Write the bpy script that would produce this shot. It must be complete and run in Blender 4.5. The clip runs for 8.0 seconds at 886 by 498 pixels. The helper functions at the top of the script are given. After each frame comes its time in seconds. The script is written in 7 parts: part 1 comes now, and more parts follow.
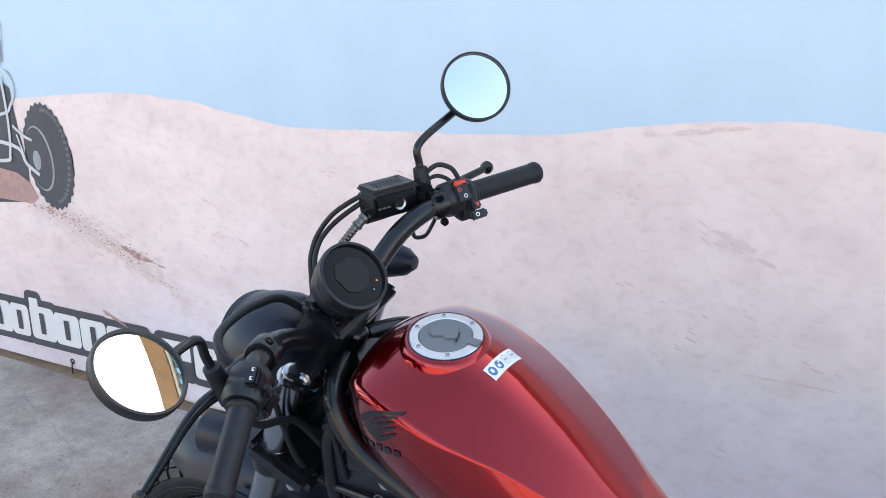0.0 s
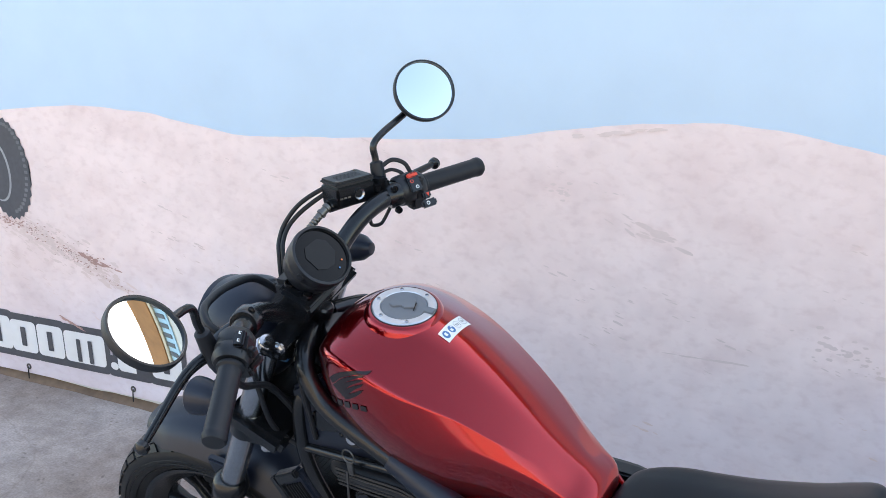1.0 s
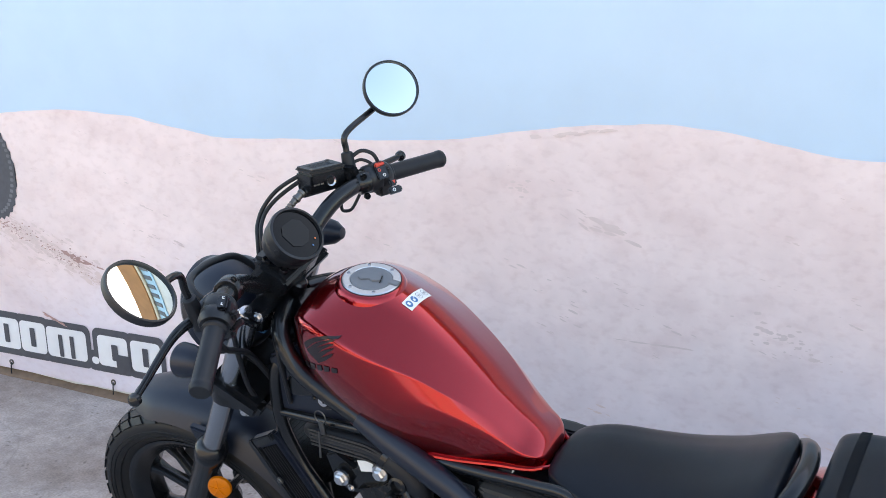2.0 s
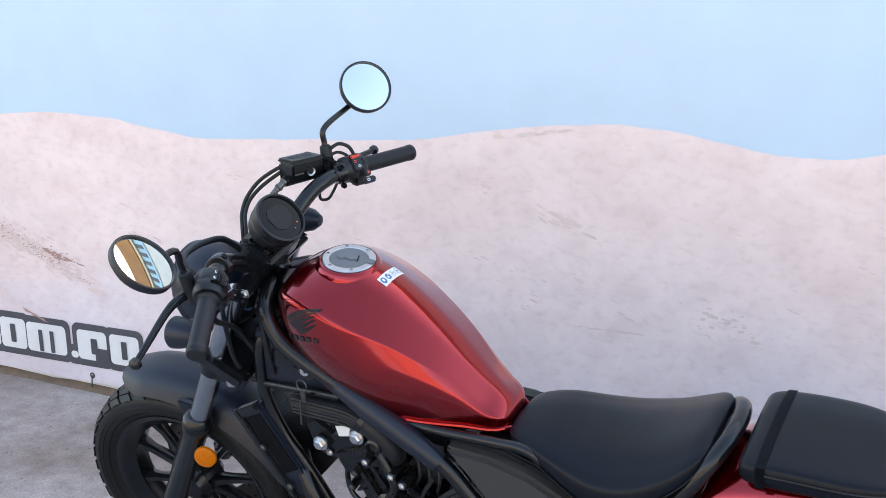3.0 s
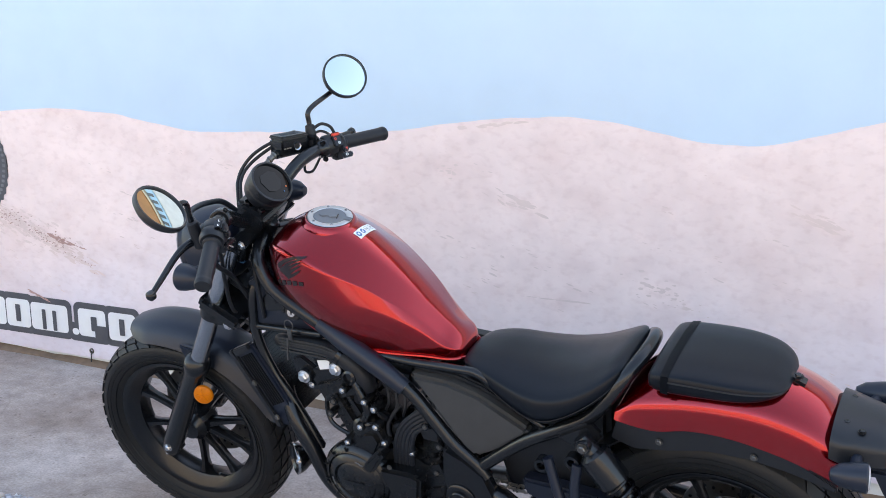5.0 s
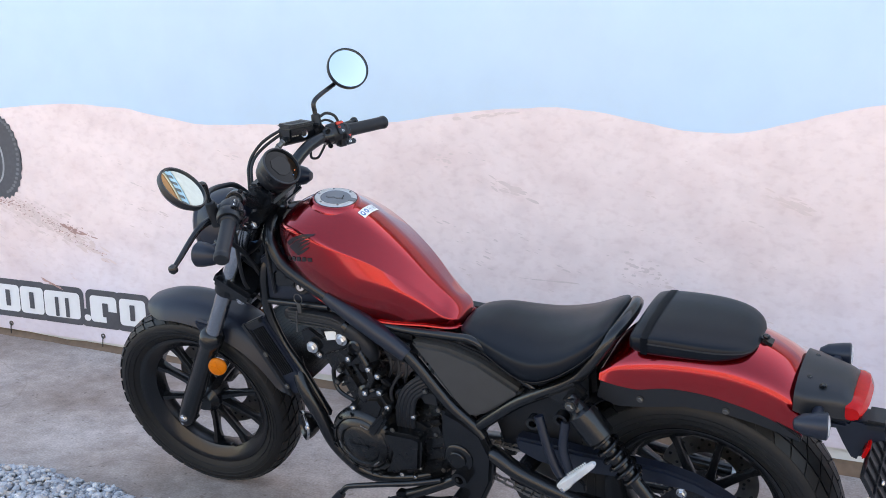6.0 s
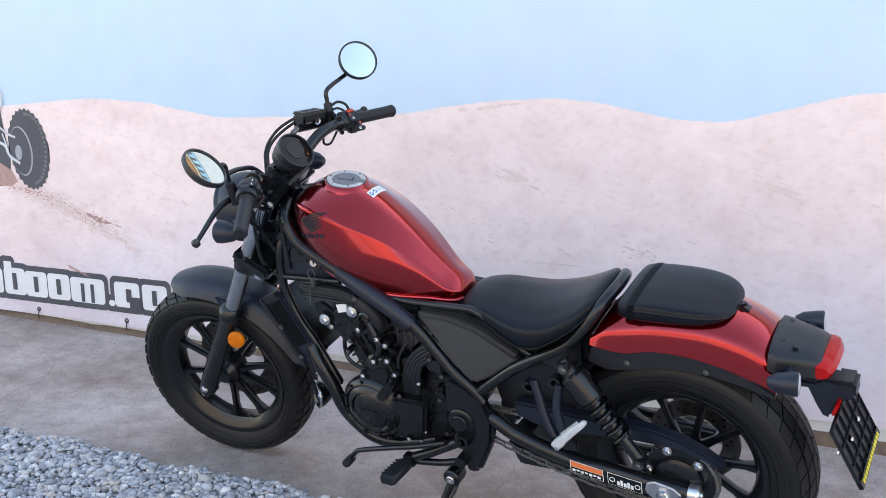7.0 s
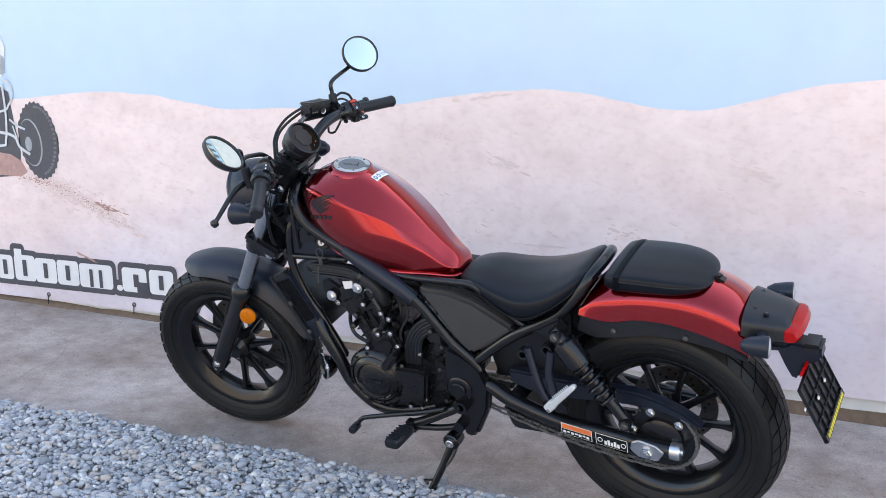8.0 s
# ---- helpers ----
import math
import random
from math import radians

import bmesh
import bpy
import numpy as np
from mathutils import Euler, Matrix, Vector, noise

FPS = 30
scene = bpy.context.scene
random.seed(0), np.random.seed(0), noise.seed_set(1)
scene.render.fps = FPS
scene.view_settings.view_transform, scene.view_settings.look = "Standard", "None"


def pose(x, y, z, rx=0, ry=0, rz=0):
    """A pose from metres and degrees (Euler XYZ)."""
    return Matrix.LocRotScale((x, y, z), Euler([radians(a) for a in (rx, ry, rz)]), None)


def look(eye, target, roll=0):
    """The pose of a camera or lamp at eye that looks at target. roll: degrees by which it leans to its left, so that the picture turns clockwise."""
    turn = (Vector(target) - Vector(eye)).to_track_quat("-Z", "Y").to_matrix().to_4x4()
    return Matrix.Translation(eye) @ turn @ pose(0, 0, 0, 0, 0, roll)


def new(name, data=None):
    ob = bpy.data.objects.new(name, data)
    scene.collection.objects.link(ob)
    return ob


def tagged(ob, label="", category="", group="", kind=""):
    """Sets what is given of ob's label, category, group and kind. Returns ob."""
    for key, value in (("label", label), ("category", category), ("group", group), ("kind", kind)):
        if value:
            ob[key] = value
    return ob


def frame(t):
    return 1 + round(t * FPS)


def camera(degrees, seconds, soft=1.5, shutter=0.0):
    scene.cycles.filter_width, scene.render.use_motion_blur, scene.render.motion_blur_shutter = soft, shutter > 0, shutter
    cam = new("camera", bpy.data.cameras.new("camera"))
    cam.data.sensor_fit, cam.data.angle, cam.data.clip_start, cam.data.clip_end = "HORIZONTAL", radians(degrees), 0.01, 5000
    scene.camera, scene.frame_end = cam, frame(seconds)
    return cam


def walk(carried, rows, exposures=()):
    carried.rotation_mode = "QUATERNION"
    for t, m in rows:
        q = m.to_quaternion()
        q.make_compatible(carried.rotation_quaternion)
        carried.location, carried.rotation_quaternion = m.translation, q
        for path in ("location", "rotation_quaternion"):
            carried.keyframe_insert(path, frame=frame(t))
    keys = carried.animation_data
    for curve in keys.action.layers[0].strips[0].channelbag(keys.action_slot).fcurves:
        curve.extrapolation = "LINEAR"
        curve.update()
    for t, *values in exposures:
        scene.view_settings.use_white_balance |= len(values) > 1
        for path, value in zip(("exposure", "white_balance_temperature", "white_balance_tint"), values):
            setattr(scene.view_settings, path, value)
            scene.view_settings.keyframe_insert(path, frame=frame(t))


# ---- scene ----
cam = camera(44.6, 8.0, soft=0.9)
PATH = [
    (0, (0.5612, -1.4184, 1.5730), (-0.4417, 0.1984, 0.9567), -1.20),
    (0.5, (0.5978, -1.5347, 1.5847), (-0.3407, 0.1254, 0.9818), -1.14),
    (1, (0.6443, -1.6354, 1.5823), (-0.2538, 0.0533, 0.9978), -0.98),
    (1.5, (0.7046, -1.7240, 1.5744), (-0.1740, -0.0186, 1.0090), -0.80),
    (3, (0.8277, -1.9970, 1.5555), (0.0292, -0.2391, 1.0340), 0.12),
    (3.5, (0.8705, -2.1039, 1.5540), (0.0987, -0.3309, 1.0432), 0.06),
    (4, (0.9252, -2.1801, 1.5373), (0.1550, -0.4019, 1.0428), 0.32),
    (4.5, (0.9846, -2.2662, 1.5185), (0.2112, -0.4848, 1.0408), 0.73),
    (6, (1.0996, -2.5622, 1.5012), (0.3439, -0.7719, 1.0283), 0.43),
    (6.5, (1.1566, -2.6494, 1.4897), (0.3862, -0.8644, 1.0202), 0.26),
    (7, (1.2115, -2.7392, 1.4779), (0.4282, -0.9587, 1.0130), 0.18),
    (7.5, (1.2438, -2.8462, 1.4823), (0.4682, -1.0634, 1.0130), 0.10),
    (8, (1.2662, -2.9624, 1.4885), (0.5088, -1.1733, 1.0137), 0.04),
]
walk(cam, [(t, look(eye, target, roll)) for t, eye, target, roll in PATH], [(0.0, 2.28, 8150, 9), (3.0, 2.31, 8200, 11), (8.0, 2.36, 8250, 12)])

# ---- light ----
world = bpy.data.worlds.new("world")
scene.world = world
world.use_nodes = True
_wn = world.node_tree.nodes
_sky = _wn.new("ShaderNodeTexSky")
_sky.sky_type = "NISHITA"
_sky.sun_disc = False
_sky.sun_elevation = radians(32)
_sky.sun_rotation = radians(15)
_sky.air_density, _sky.dust_density, _sky.ozone_density = 1.0, 1.2, 1.3
_wn["Background"].inputs["Strength"].default_value = 0.15
world.node_tree.links.new(_sky.outputs["Color"], _wn["Background"].inputs["Color"])
_sun = bpy.data.lights.new("sun", "SUN")
_sun.energy, _sun.angle, _sun.color = 3.2, radians(0.6), (1.0, 0.95, 0.88)
sun = new("sun", _sun)
sun.matrix_world = look((1.98, 7.39, 4.78), (0, 0, 0))

# ---- materials ----


def material(name, color, rough=0.5, metal=0.0, coat=0.0, vary=0.15, scale=40.0, bump=0.0, bump_scale=200.0, spec=0.5, spread=(0.3, 0.7)):
    """A surface whose colour and roughness vary at two scales, with a fine relief."""
    m = bpy.data.materials.new(name)
    m.use_nodes = True
    n, k = m.node_tree.nodes, m.node_tree.links
    b = n["Principled BSDF"]
    tc = n.new("ShaderNodeTexCoord")
    na = n.new("ShaderNodeTexNoise")
    na.inputs["Scale"].default_value, na.inputs["Detail"].default_value = scale, 6
    nb = n.new("ShaderNodeTexNoise")
    nb.inputs["Scale"].default_value, nb.inputs["Detail"].default_value = scale / 9, 4
    k.new(tc.outputs["Object"], na.inputs["Vector"])
    k.new(tc.outputs["Object"], nb.inputs["Vector"])
    add = n.new("ShaderNodeMath")
    add.operation = "ADD"
    k.new(na.outputs["Fac"], add.inputs[0])
    k.new(nb.outputs["Fac"], add.inputs[1])
    half = n.new("ShaderNodeMath")
    half.operation = "MULTIPLY"
    half.inputs[1].default_value = 0.5
    k.new(add.outputs[0], half.inputs[0])
    ramp = n.new("ShaderNodeValToRGB")
    ramp.color_ramp.elements[0].position, ramp.color_ramp.elements[1].position = spread
    ramp.color_ramp.elements[0].color = (*[c * (1 - vary) for c in color], 1)
    ramp.color_ramp.elements[1].color = (*[min(1, c * (1 + vary)) for c in color], 1)
    k.new(half.outputs[0], ramp.inputs["Fac"])
    k.new(ramp.outputs["Color"], b.inputs["Base Color"])
    mr = n.new("ShaderNodeMapRange")
    mr.inputs["To Min"].default_value, mr.inputs["To Max"].default_value = max(0, rough * 0.85), min(1, rough * 1.15)
    k.new(half.outputs[0], mr.inputs["Value"])
    k.new(mr.outputs["Result"], b.inputs["Roughness"])
    b.inputs["Metallic"].default_value = metal
    b.inputs["Coat Weight"].default_value = coat
    b.inputs["Coat Roughness"].default_value = 0.03
    b.inputs["Specular IOR Level"].default_value = spec
    if bump:
        nz = n.new("ShaderNodeTexNoise")
        nz.inputs["Scale"].default_value, nz.inputs["Detail"].default_value = bump_scale, 5
        k.new(tc.outputs["Object"], nz.inputs["Vector"])
        bp = n.new("ShaderNodeBump")
        bp.inputs["Strength"].default_value, bp.inputs["Distance"].default_value = bump, 0.002
        k.new(nz.outputs["Fac"], bp.inputs["Height"])
        k.new(bp.outputs["Normal"], b.inputs["Normal"])
    return m


def glass(name, color, rough=0.05, ior=1.45, transmission=1.0):
    m = bpy.data.materials.new(name)
    m.use_nodes = True
    b = m.node_tree.nodes["Principled BSDF"]
    b.inputs["Base Color"].default_value = (*color, 1)
    b.inputs["Roughness"].default_value = rough
    b.inputs["IOR"].default_value = ior
    b.inputs["Transmission Weight"].default_value = transmission
    return m


M_RED = material("candy_red_paint", (0.36, 0.0014, 0.006), 0.16, metal=0.92, coat=1.0, vary=0.03, scale=1500)
M_BLACK = material("satin_black_paint", (0.006, 0.0066, 0.008), 0.24, vary=0.15, scale=60, spec=0.5)
M_GLOSS = material("gloss_black_paint", (0.005, 0.005, 0.006), 0.2, vary=0.1, scale=60)
M_MATTE = material("matt_black_paint", (0.009, 0.013, 0.024), 0.36, vary=0.12, scale=80, bump=0.05, bump_scale=900, spec=0.45)
M_PLASTIC = material("textured_black_plastic", (0.008, 0.009, 0.0115), 0.40, vary=0.15, scale=80, bump=0.12, bump_scale=700, spec=0.5)
M_ENGINE = material("black_engine_paint", (0.005, 0.005, 0.0055), 0.27, vary=0.2, scale=50, bump=0.08, bump_scale=600, spec=0.5)
M_COVER = material("side_cover_plastic", (0.044, 0.042, 0.040), 0.33, vary=0.15, scale=30, bump=0.06, bump_scale=900, spec=0.6)
M_RUBBER = material("tyre_rubber", (0.010, 0.010, 0.0105), 0.5, vary=0.25, scale=30, bump=0.1, bump_scale=400, spec=0.35)
M_SOFT = material("soft_rubber", (0.012, 0.0135, 0.017), 0.46, vary=0.2, scale=60, bump=0.1, bump_scale=600, spec=0.35)
M_VINYL = material("black_vinyl", (0.004, 0.0058, 0.0095), 0.34, vary=0.08, scale=150, bump=0.12, bump_scale=1100, spec=0.22)
M_CHROME = material("bright_zinc", (0.58, 0.58, 0.59), 0.26, metal=1.0, vary=0.08, scale=90)
M_FORK = material("fork_tube_chrome", (0.42, 0.43, 0.45), 0.22, metal=1.0, vary=0.08, scale=50)
M_ALU = material("brushed_aluminium", (0.66, 0.66, 0.67), 0.32, metal=1.0, vary=0.08, scale=90)
M_CAST = material("cast_aluminium", (0.82, 0.82, 0.82), 0.5, metal=0.55, vary=0.08, scale=90)
M_STEEL = material("dark_steel", (0.16, 0.15, 0.14), 0.4, metal=1.0, vary=0.25, scale=60)
M_CHAIN = material("chain_steel", (0.30, 0.28, 0.26), 0.40, metal=0.9, vary=0.25, scale=80)
M_GREYPLASTIC = material("grey_cap_plastic", (0.15, 0.155, 0.165), 0.45, vary=0.08, scale=80, bump=0.05, bump_scale=900)
M_AMBER = material("amber_reflector", (0.62, 0.155, 0.002), 0.3, vary=0.15, scale=200, spec=0.25)
M_REDLENS = material("red_lens", (0.46, 0.004, 0.004), 0.18, vary=0.2, scale=120, spec=0.3)
M_CLEAR = glass("clear_lens", (0.9, 0.9, 0.92), 0.12, 1.45, 0.45)
M_SCREEN = material("dark_screen", (0.004, 0.004, 0.004), 0.04, vary=0.05, scale=50, spec=0.18)
M_LCD = material("lcd_panel", (0.014, 0.014, 0.014), 0.08, vary=0.05, scale=80, spec=0.18)
M_WHITE = material("white_print", (0.82, 0.82, 0.8), 0.45, vary=0.04, scale=60)
M_BLUE = material("blue_print", (0.05, 0.17, 0.36), 0.45, vary=0.04, scale=60)
M_ORANGE = material("orange_print", (0.85, 0.2, 0.06), 0.45, vary=0.05, scale=60)
M_STOP = material("red_switch", (0.75, 0.06, 0.025), 0.4, vary=0.05, scale=60)
M_YELLOW = material("yellow_print", (0.75, 0.6, 0.05), 0.5, vary=0.05, scale=60)
M_DECAL = material("dark_red_decal", (0.012, 0.005, 0.006), 0.3, coat=0.1, vary=0.1, scale=60)
M_MIRROR = material("mirror_glass", (0.78, 0.85, 0.86), 0.0, metal=1.0, vary=0.0)
M_CONCRETE = material("worn_concrete", (0.48, 0.415, 0.385), 0.85, vary=0.10, scale=30, bump=0.16, bump_scale=240)
M_SOIL = material("brown_soil", (0.18, 0.118, 0.08), 0.95, vary=0.3, scale=40, bump=0.6, bump_scale=120)
M_YARD = material("yard_ground", (0.27, 0.25, 0.23), 0.9, vary=0.25, scale=5, bump=0.3, bump_scale=60)
M_WALL = material("white_render", (0.7, 0.69, 0.66), 0.9, vary=0.15, scale=12, bump=0.2, bump_scale=90)
M_WOOD = material("brown_wood", (0.42, 0.19, 0.07), 0.6, vary=0.3, scale=8)
M_BANNER_SKY = material("printed_vinyl_sky", (0.565, 0.70, 0.82), 0.5, vary=0.05, scale=6, bump=0.02, bump_scale=20)
M_SAND = material("printed_vinyl_sand", (0.85, 0.715, 0.69), 0.5, vary=0.06, scale=16, bump=0.02, bump_scale=20)
M_DIRT = material("printed_dirt", (0.50, 0.295, 0.26), 0.5, vary=0.25, scale=60)
M_FAINT = material("printed_tan", (0.80, 0.635, 0.595), 0.5, vary=0.05, scale=60)
M_PRINT_DARK = material("printed_charcoal", (0.075, 0.077, 0.09), 0.5, vary=0.2, scale=60)
M_PRINT_GREY = material("printed_grey", (0.35, 0.36, 0.38), 0.5, vary=0.3, scale=40)
M_PRINT_SLATE = material("printed_slate", (0.15, 0.155, 0.17), 0.5, vary=0.3, scale=60)
M_PRINT_TUBE = material("printed_tube_grey", (0.62, 0.63, 0.65), 0.5, vary=0.15, scale=60)
M_PRINT_WHITE = material("printed_white", (0.8, 0.8, 0.8), 0.5, vary=0.05, scale=30)



def weather_concrete(m):
    """Broad stains and hairline cracks on the slab."""
    n, k = m.node_tree.nodes, m.node_tree.links
    b = n["Principled BSDF"]
    tc = n["Texture Coordinate"]
    old = b.inputs["Base Color"].links[0].from_socket
    big = n.new("ShaderNodeTexNoise")
    big.inputs["Scale"].default_value, big.inputs["Detail"].default_value = 1.7, 8
    k.new(tc.outputs["Object"], big.inputs["Vector"])
    r1 = n.new("ShaderNodeValToRGB")
    r1.color_ramp.elements[0].position, r1.color_ramp.elements[1].position = 0.35, 0.68
    r1.color_ramp.elements[0].color, r1.color_ramp.elements[1].color = (0.72, 0.65, 0.60, 1), (1.08, 1.08, 1.08, 1)
    k.new(big.outputs["Fac"], r1.inputs["Fac"])
    vor = n.new("ShaderNodeTexVoronoi")
    vor.feature = "DISTANCE_TO_EDGE"
    vor.inputs["Scale"].default_value = 0.75
    warp = n.new("ShaderNodeVectorMath")
    warp.operation = "MULTIPLY_ADD"
    warp.inputs[1].default_value = (0.35, 0.35, 0.0)
    k.new(big.outputs["Color"], warp.inputs[0])
    k.new(tc.outputs["Object"], warp.inputs[2])
    k.new(warp.outputs[0], vor.inputs["Vector"])
    r2 = n.new("ShaderNodeValToRGB")
    r2.color_ramp.elements[0].position, r2.color_ramp.elements[1].position = 0.0, 0.0035
    r2.color_ramp.elements[0].color, r2.color_ramp.elements[1].color = (0.86, 0.85, 0.84, 1), (1, 1, 1, 1)
    k.new(vor.outputs["Distance"], r2.inputs["Fac"])
    fine = n.new("ShaderNodeTexNoise")
    fine.inputs["Scale"].default_value, fine.inputs["Detail"].default_value = 130, 6
    k.new(tc.outputs["Object"], fine.inputs["Vector"])
    r3 = n.new("ShaderNodeValToRGB")
    r3.color_ramp.elements[0].position, r3.color_ramp.elements[1].position = 0.32, 0.7
    r3.color_ramp.elements[0].color, r3.color_ramp.elements[1].color = (0.82, 0.81, 0.80, 1), (1.14, 1.14, 1.14, 1)
    k.new(fine.outputs["Fac"], r3.inputs["Fac"])
    patch = n.new("ShaderNodeTexNoise")
    patch.inputs["Scale"].default_value, patch.inputs["Detail"].default_value, patch.inputs["Roughness"].default_value = 11, 10, 0.7
    k.new(tc.outputs["Object"], patch.inputs["Vector"])
    r4 = n.new("ShaderNodeValToRGB")
    r4.color_ramp.elements[0].position, r4.color_ramp.elements[1].position = 0.36, 0.64
    r4.color_ramp.elements[0].color, r4.color_ramp.elements[1].color = (0.78, 0.755, 0.735, 1), (1.12, 1.12, 1.12, 1)
    k.new(patch.outputs["Fac"], r4.inputs["Fac"])
    pit = n.new("ShaderNodeTexVoronoi")
    pit.inputs["Scale"].default_value = 26
    k.new(warp.outputs[0], pit.inputs["Vector"])
    r5 = n.new("ShaderNodeValToRGB")
    r5.color_ramp.elements[0].position, r5.color_ramp.elements[1].position = 0.07, 0.17
    r5.color_ramp.elements[0].color, r5.color_ramp.elements[1].color = (0.68, 0.66, 0.64, 1), (1, 1, 1, 1)
    k.new(pit.outputs["Distance"], r5.inputs["Fac"])
    for r in (r1, r2, r3, r4, r5):
        mx = n.new("ShaderNodeMix")
        mx.data_type, mx.blend_type = "RGBA", "MULTIPLY"
        mx.inputs["Factor"].default_value = 1.0
        k.new(old, mx.inputs["A"])
        k.new(r.outputs["Color"], mx.inputs["B"])
        old = mx.outputs["Result"]
    k.new(old, b.inputs["Base Color"])


weather_concrete(M_CONCRETE)


def streak_print(m, strength=0.06):
    """Long faint ruts and scuffs in the printed sand."""
    n, k = m.node_tree.nodes, m.node_tree.links
    b = n["Principled BSDF"]
    tc = n["Texture Coordinate"]
    old = b.inputs["Base Color"].links[0].from_socket
    mp = n.new("ShaderNodeMapping")
    mp.inputs["Rotation"].default_value = (0, radians(-24), 0)
    mp.inputs["Scale"].default_value = (1.0, 1.0, 1.7)
    k.new(tc.outputs["Object"], mp.inputs["Vector"])
    for scale, lo, hi, c0 in ((1.6, 0.3, 0.62, (0.955, 0.945, 0.95, 1)), (6.0, 0.3, 0.55, (0.955, 0.93, 0.93, 1)), (30.0, 0.25, 0.5, (0.95, 0.92, 0.915, 1))):
        nz = n.new("ShaderNodeTexNoise")
        nz.inputs["Scale"].default_value, nz.inputs["Detail"].default_value = scale, 7
        k.new(mp.outputs["Vector"], nz.inputs["Vector"])
        r = n.new("ShaderNodeValToRGB")
        r.color_ramp.elements[0].position, r.color_ramp.elements[1].position = lo, hi
        r.color_ramp.elements[0].color, r.color_ramp.elements[1].color = c0, (1.03, 1.03, 1.03, 1)
        k.new(nz.outputs["Fac"], r.inputs["Fac"])
        mx = n.new("ShaderNodeMix")
        mx.data_type, mx.blend_type = "RGBA", "MULTIPLY"
        mx.inputs["Factor"].default_value = 1.0
        k.new(old, mx.inputs["A"])
        k.new(r.outputs["Color"], mx.inputs["B"])
        old = mx.outputs["Result"]
    k.new(old, b.inputs["Base Color"])


streak_print(M_SAND)


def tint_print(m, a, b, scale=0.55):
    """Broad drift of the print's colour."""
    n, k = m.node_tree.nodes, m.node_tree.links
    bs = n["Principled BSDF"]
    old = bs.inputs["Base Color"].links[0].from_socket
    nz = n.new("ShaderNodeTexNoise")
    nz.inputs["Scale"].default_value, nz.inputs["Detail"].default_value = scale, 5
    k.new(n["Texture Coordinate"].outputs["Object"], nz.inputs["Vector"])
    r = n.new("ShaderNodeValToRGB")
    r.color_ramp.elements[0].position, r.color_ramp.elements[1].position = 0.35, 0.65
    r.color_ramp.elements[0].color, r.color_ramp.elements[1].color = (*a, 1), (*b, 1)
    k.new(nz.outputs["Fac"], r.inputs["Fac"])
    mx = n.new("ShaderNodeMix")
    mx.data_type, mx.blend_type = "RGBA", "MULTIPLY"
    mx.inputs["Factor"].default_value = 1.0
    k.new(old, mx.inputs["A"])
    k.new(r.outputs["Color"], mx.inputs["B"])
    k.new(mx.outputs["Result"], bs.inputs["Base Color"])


def foot_tint(m):
    """Sand goes from pink at the top to darker lilac towards bottom and right."""
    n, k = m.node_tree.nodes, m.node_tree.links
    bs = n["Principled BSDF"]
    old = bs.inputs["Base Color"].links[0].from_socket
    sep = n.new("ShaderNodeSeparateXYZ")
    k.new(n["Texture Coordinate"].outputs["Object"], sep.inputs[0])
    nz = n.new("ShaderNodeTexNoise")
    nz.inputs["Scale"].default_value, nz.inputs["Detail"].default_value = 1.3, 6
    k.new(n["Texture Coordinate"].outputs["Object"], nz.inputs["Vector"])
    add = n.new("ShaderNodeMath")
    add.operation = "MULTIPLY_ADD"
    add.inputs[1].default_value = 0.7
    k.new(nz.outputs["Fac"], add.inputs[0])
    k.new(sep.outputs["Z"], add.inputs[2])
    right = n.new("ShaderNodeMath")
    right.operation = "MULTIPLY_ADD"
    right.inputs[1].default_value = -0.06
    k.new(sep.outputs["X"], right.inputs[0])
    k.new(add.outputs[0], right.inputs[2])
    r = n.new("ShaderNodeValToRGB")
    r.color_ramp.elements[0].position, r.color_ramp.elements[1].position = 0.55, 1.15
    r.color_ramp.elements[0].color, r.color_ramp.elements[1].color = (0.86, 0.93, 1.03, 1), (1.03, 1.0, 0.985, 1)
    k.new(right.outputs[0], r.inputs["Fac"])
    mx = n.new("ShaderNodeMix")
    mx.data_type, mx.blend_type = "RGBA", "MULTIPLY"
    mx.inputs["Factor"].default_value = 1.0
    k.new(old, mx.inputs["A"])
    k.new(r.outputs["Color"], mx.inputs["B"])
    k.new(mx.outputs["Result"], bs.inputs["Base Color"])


foot_tint(M_SAND)
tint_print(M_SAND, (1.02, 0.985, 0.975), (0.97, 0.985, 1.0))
tint_print(M_BANNER_SKY, (1.0, 1.0, 1.0), (0.94, 0.98, 1.0), 1.2)

# ---- mesh helpers ----


def part(name, bm, mat, parent=None, label="", angle=38):
    me = bpy.data.meshes.new(name)
    bmesh.ops.recalc_face_normals(bm, faces=bm.faces)
    bm.to_mesh(me)
    bm.free()
    me.materials.append(mat)
    me.polygons.foreach_set("use_smooth", [True] * len(me.polygons))
    me.set_sharp_from_angle(angle=radians(angle))
    ob = new(name, me)
    ob.parent = parent
    if label:
        tagged(ob, label)
    return ob


def smooth_path(pts, sub=6):
    """A Catmull-Rom line through the points."""
    pts = [Vector(p) for p in pts]
    if len(pts) < 3:
        return pts
    out = []
    for i in range(len(pts) - 1):
        a, b, c, d = pts[max(i - 1, 0)], pts[i], pts[i + 1], pts[min(i + 2, len(pts) - 1)]
        for s in range(sub):
            t = s / sub
            out.append(0.5 * (2 * b + (c - a) * t + (2 * a - 5 * b + 4 * c - d) * t * t + (3 * b - a - 3 * c + d) * t ** 3))
    return out + [pts[-1]]


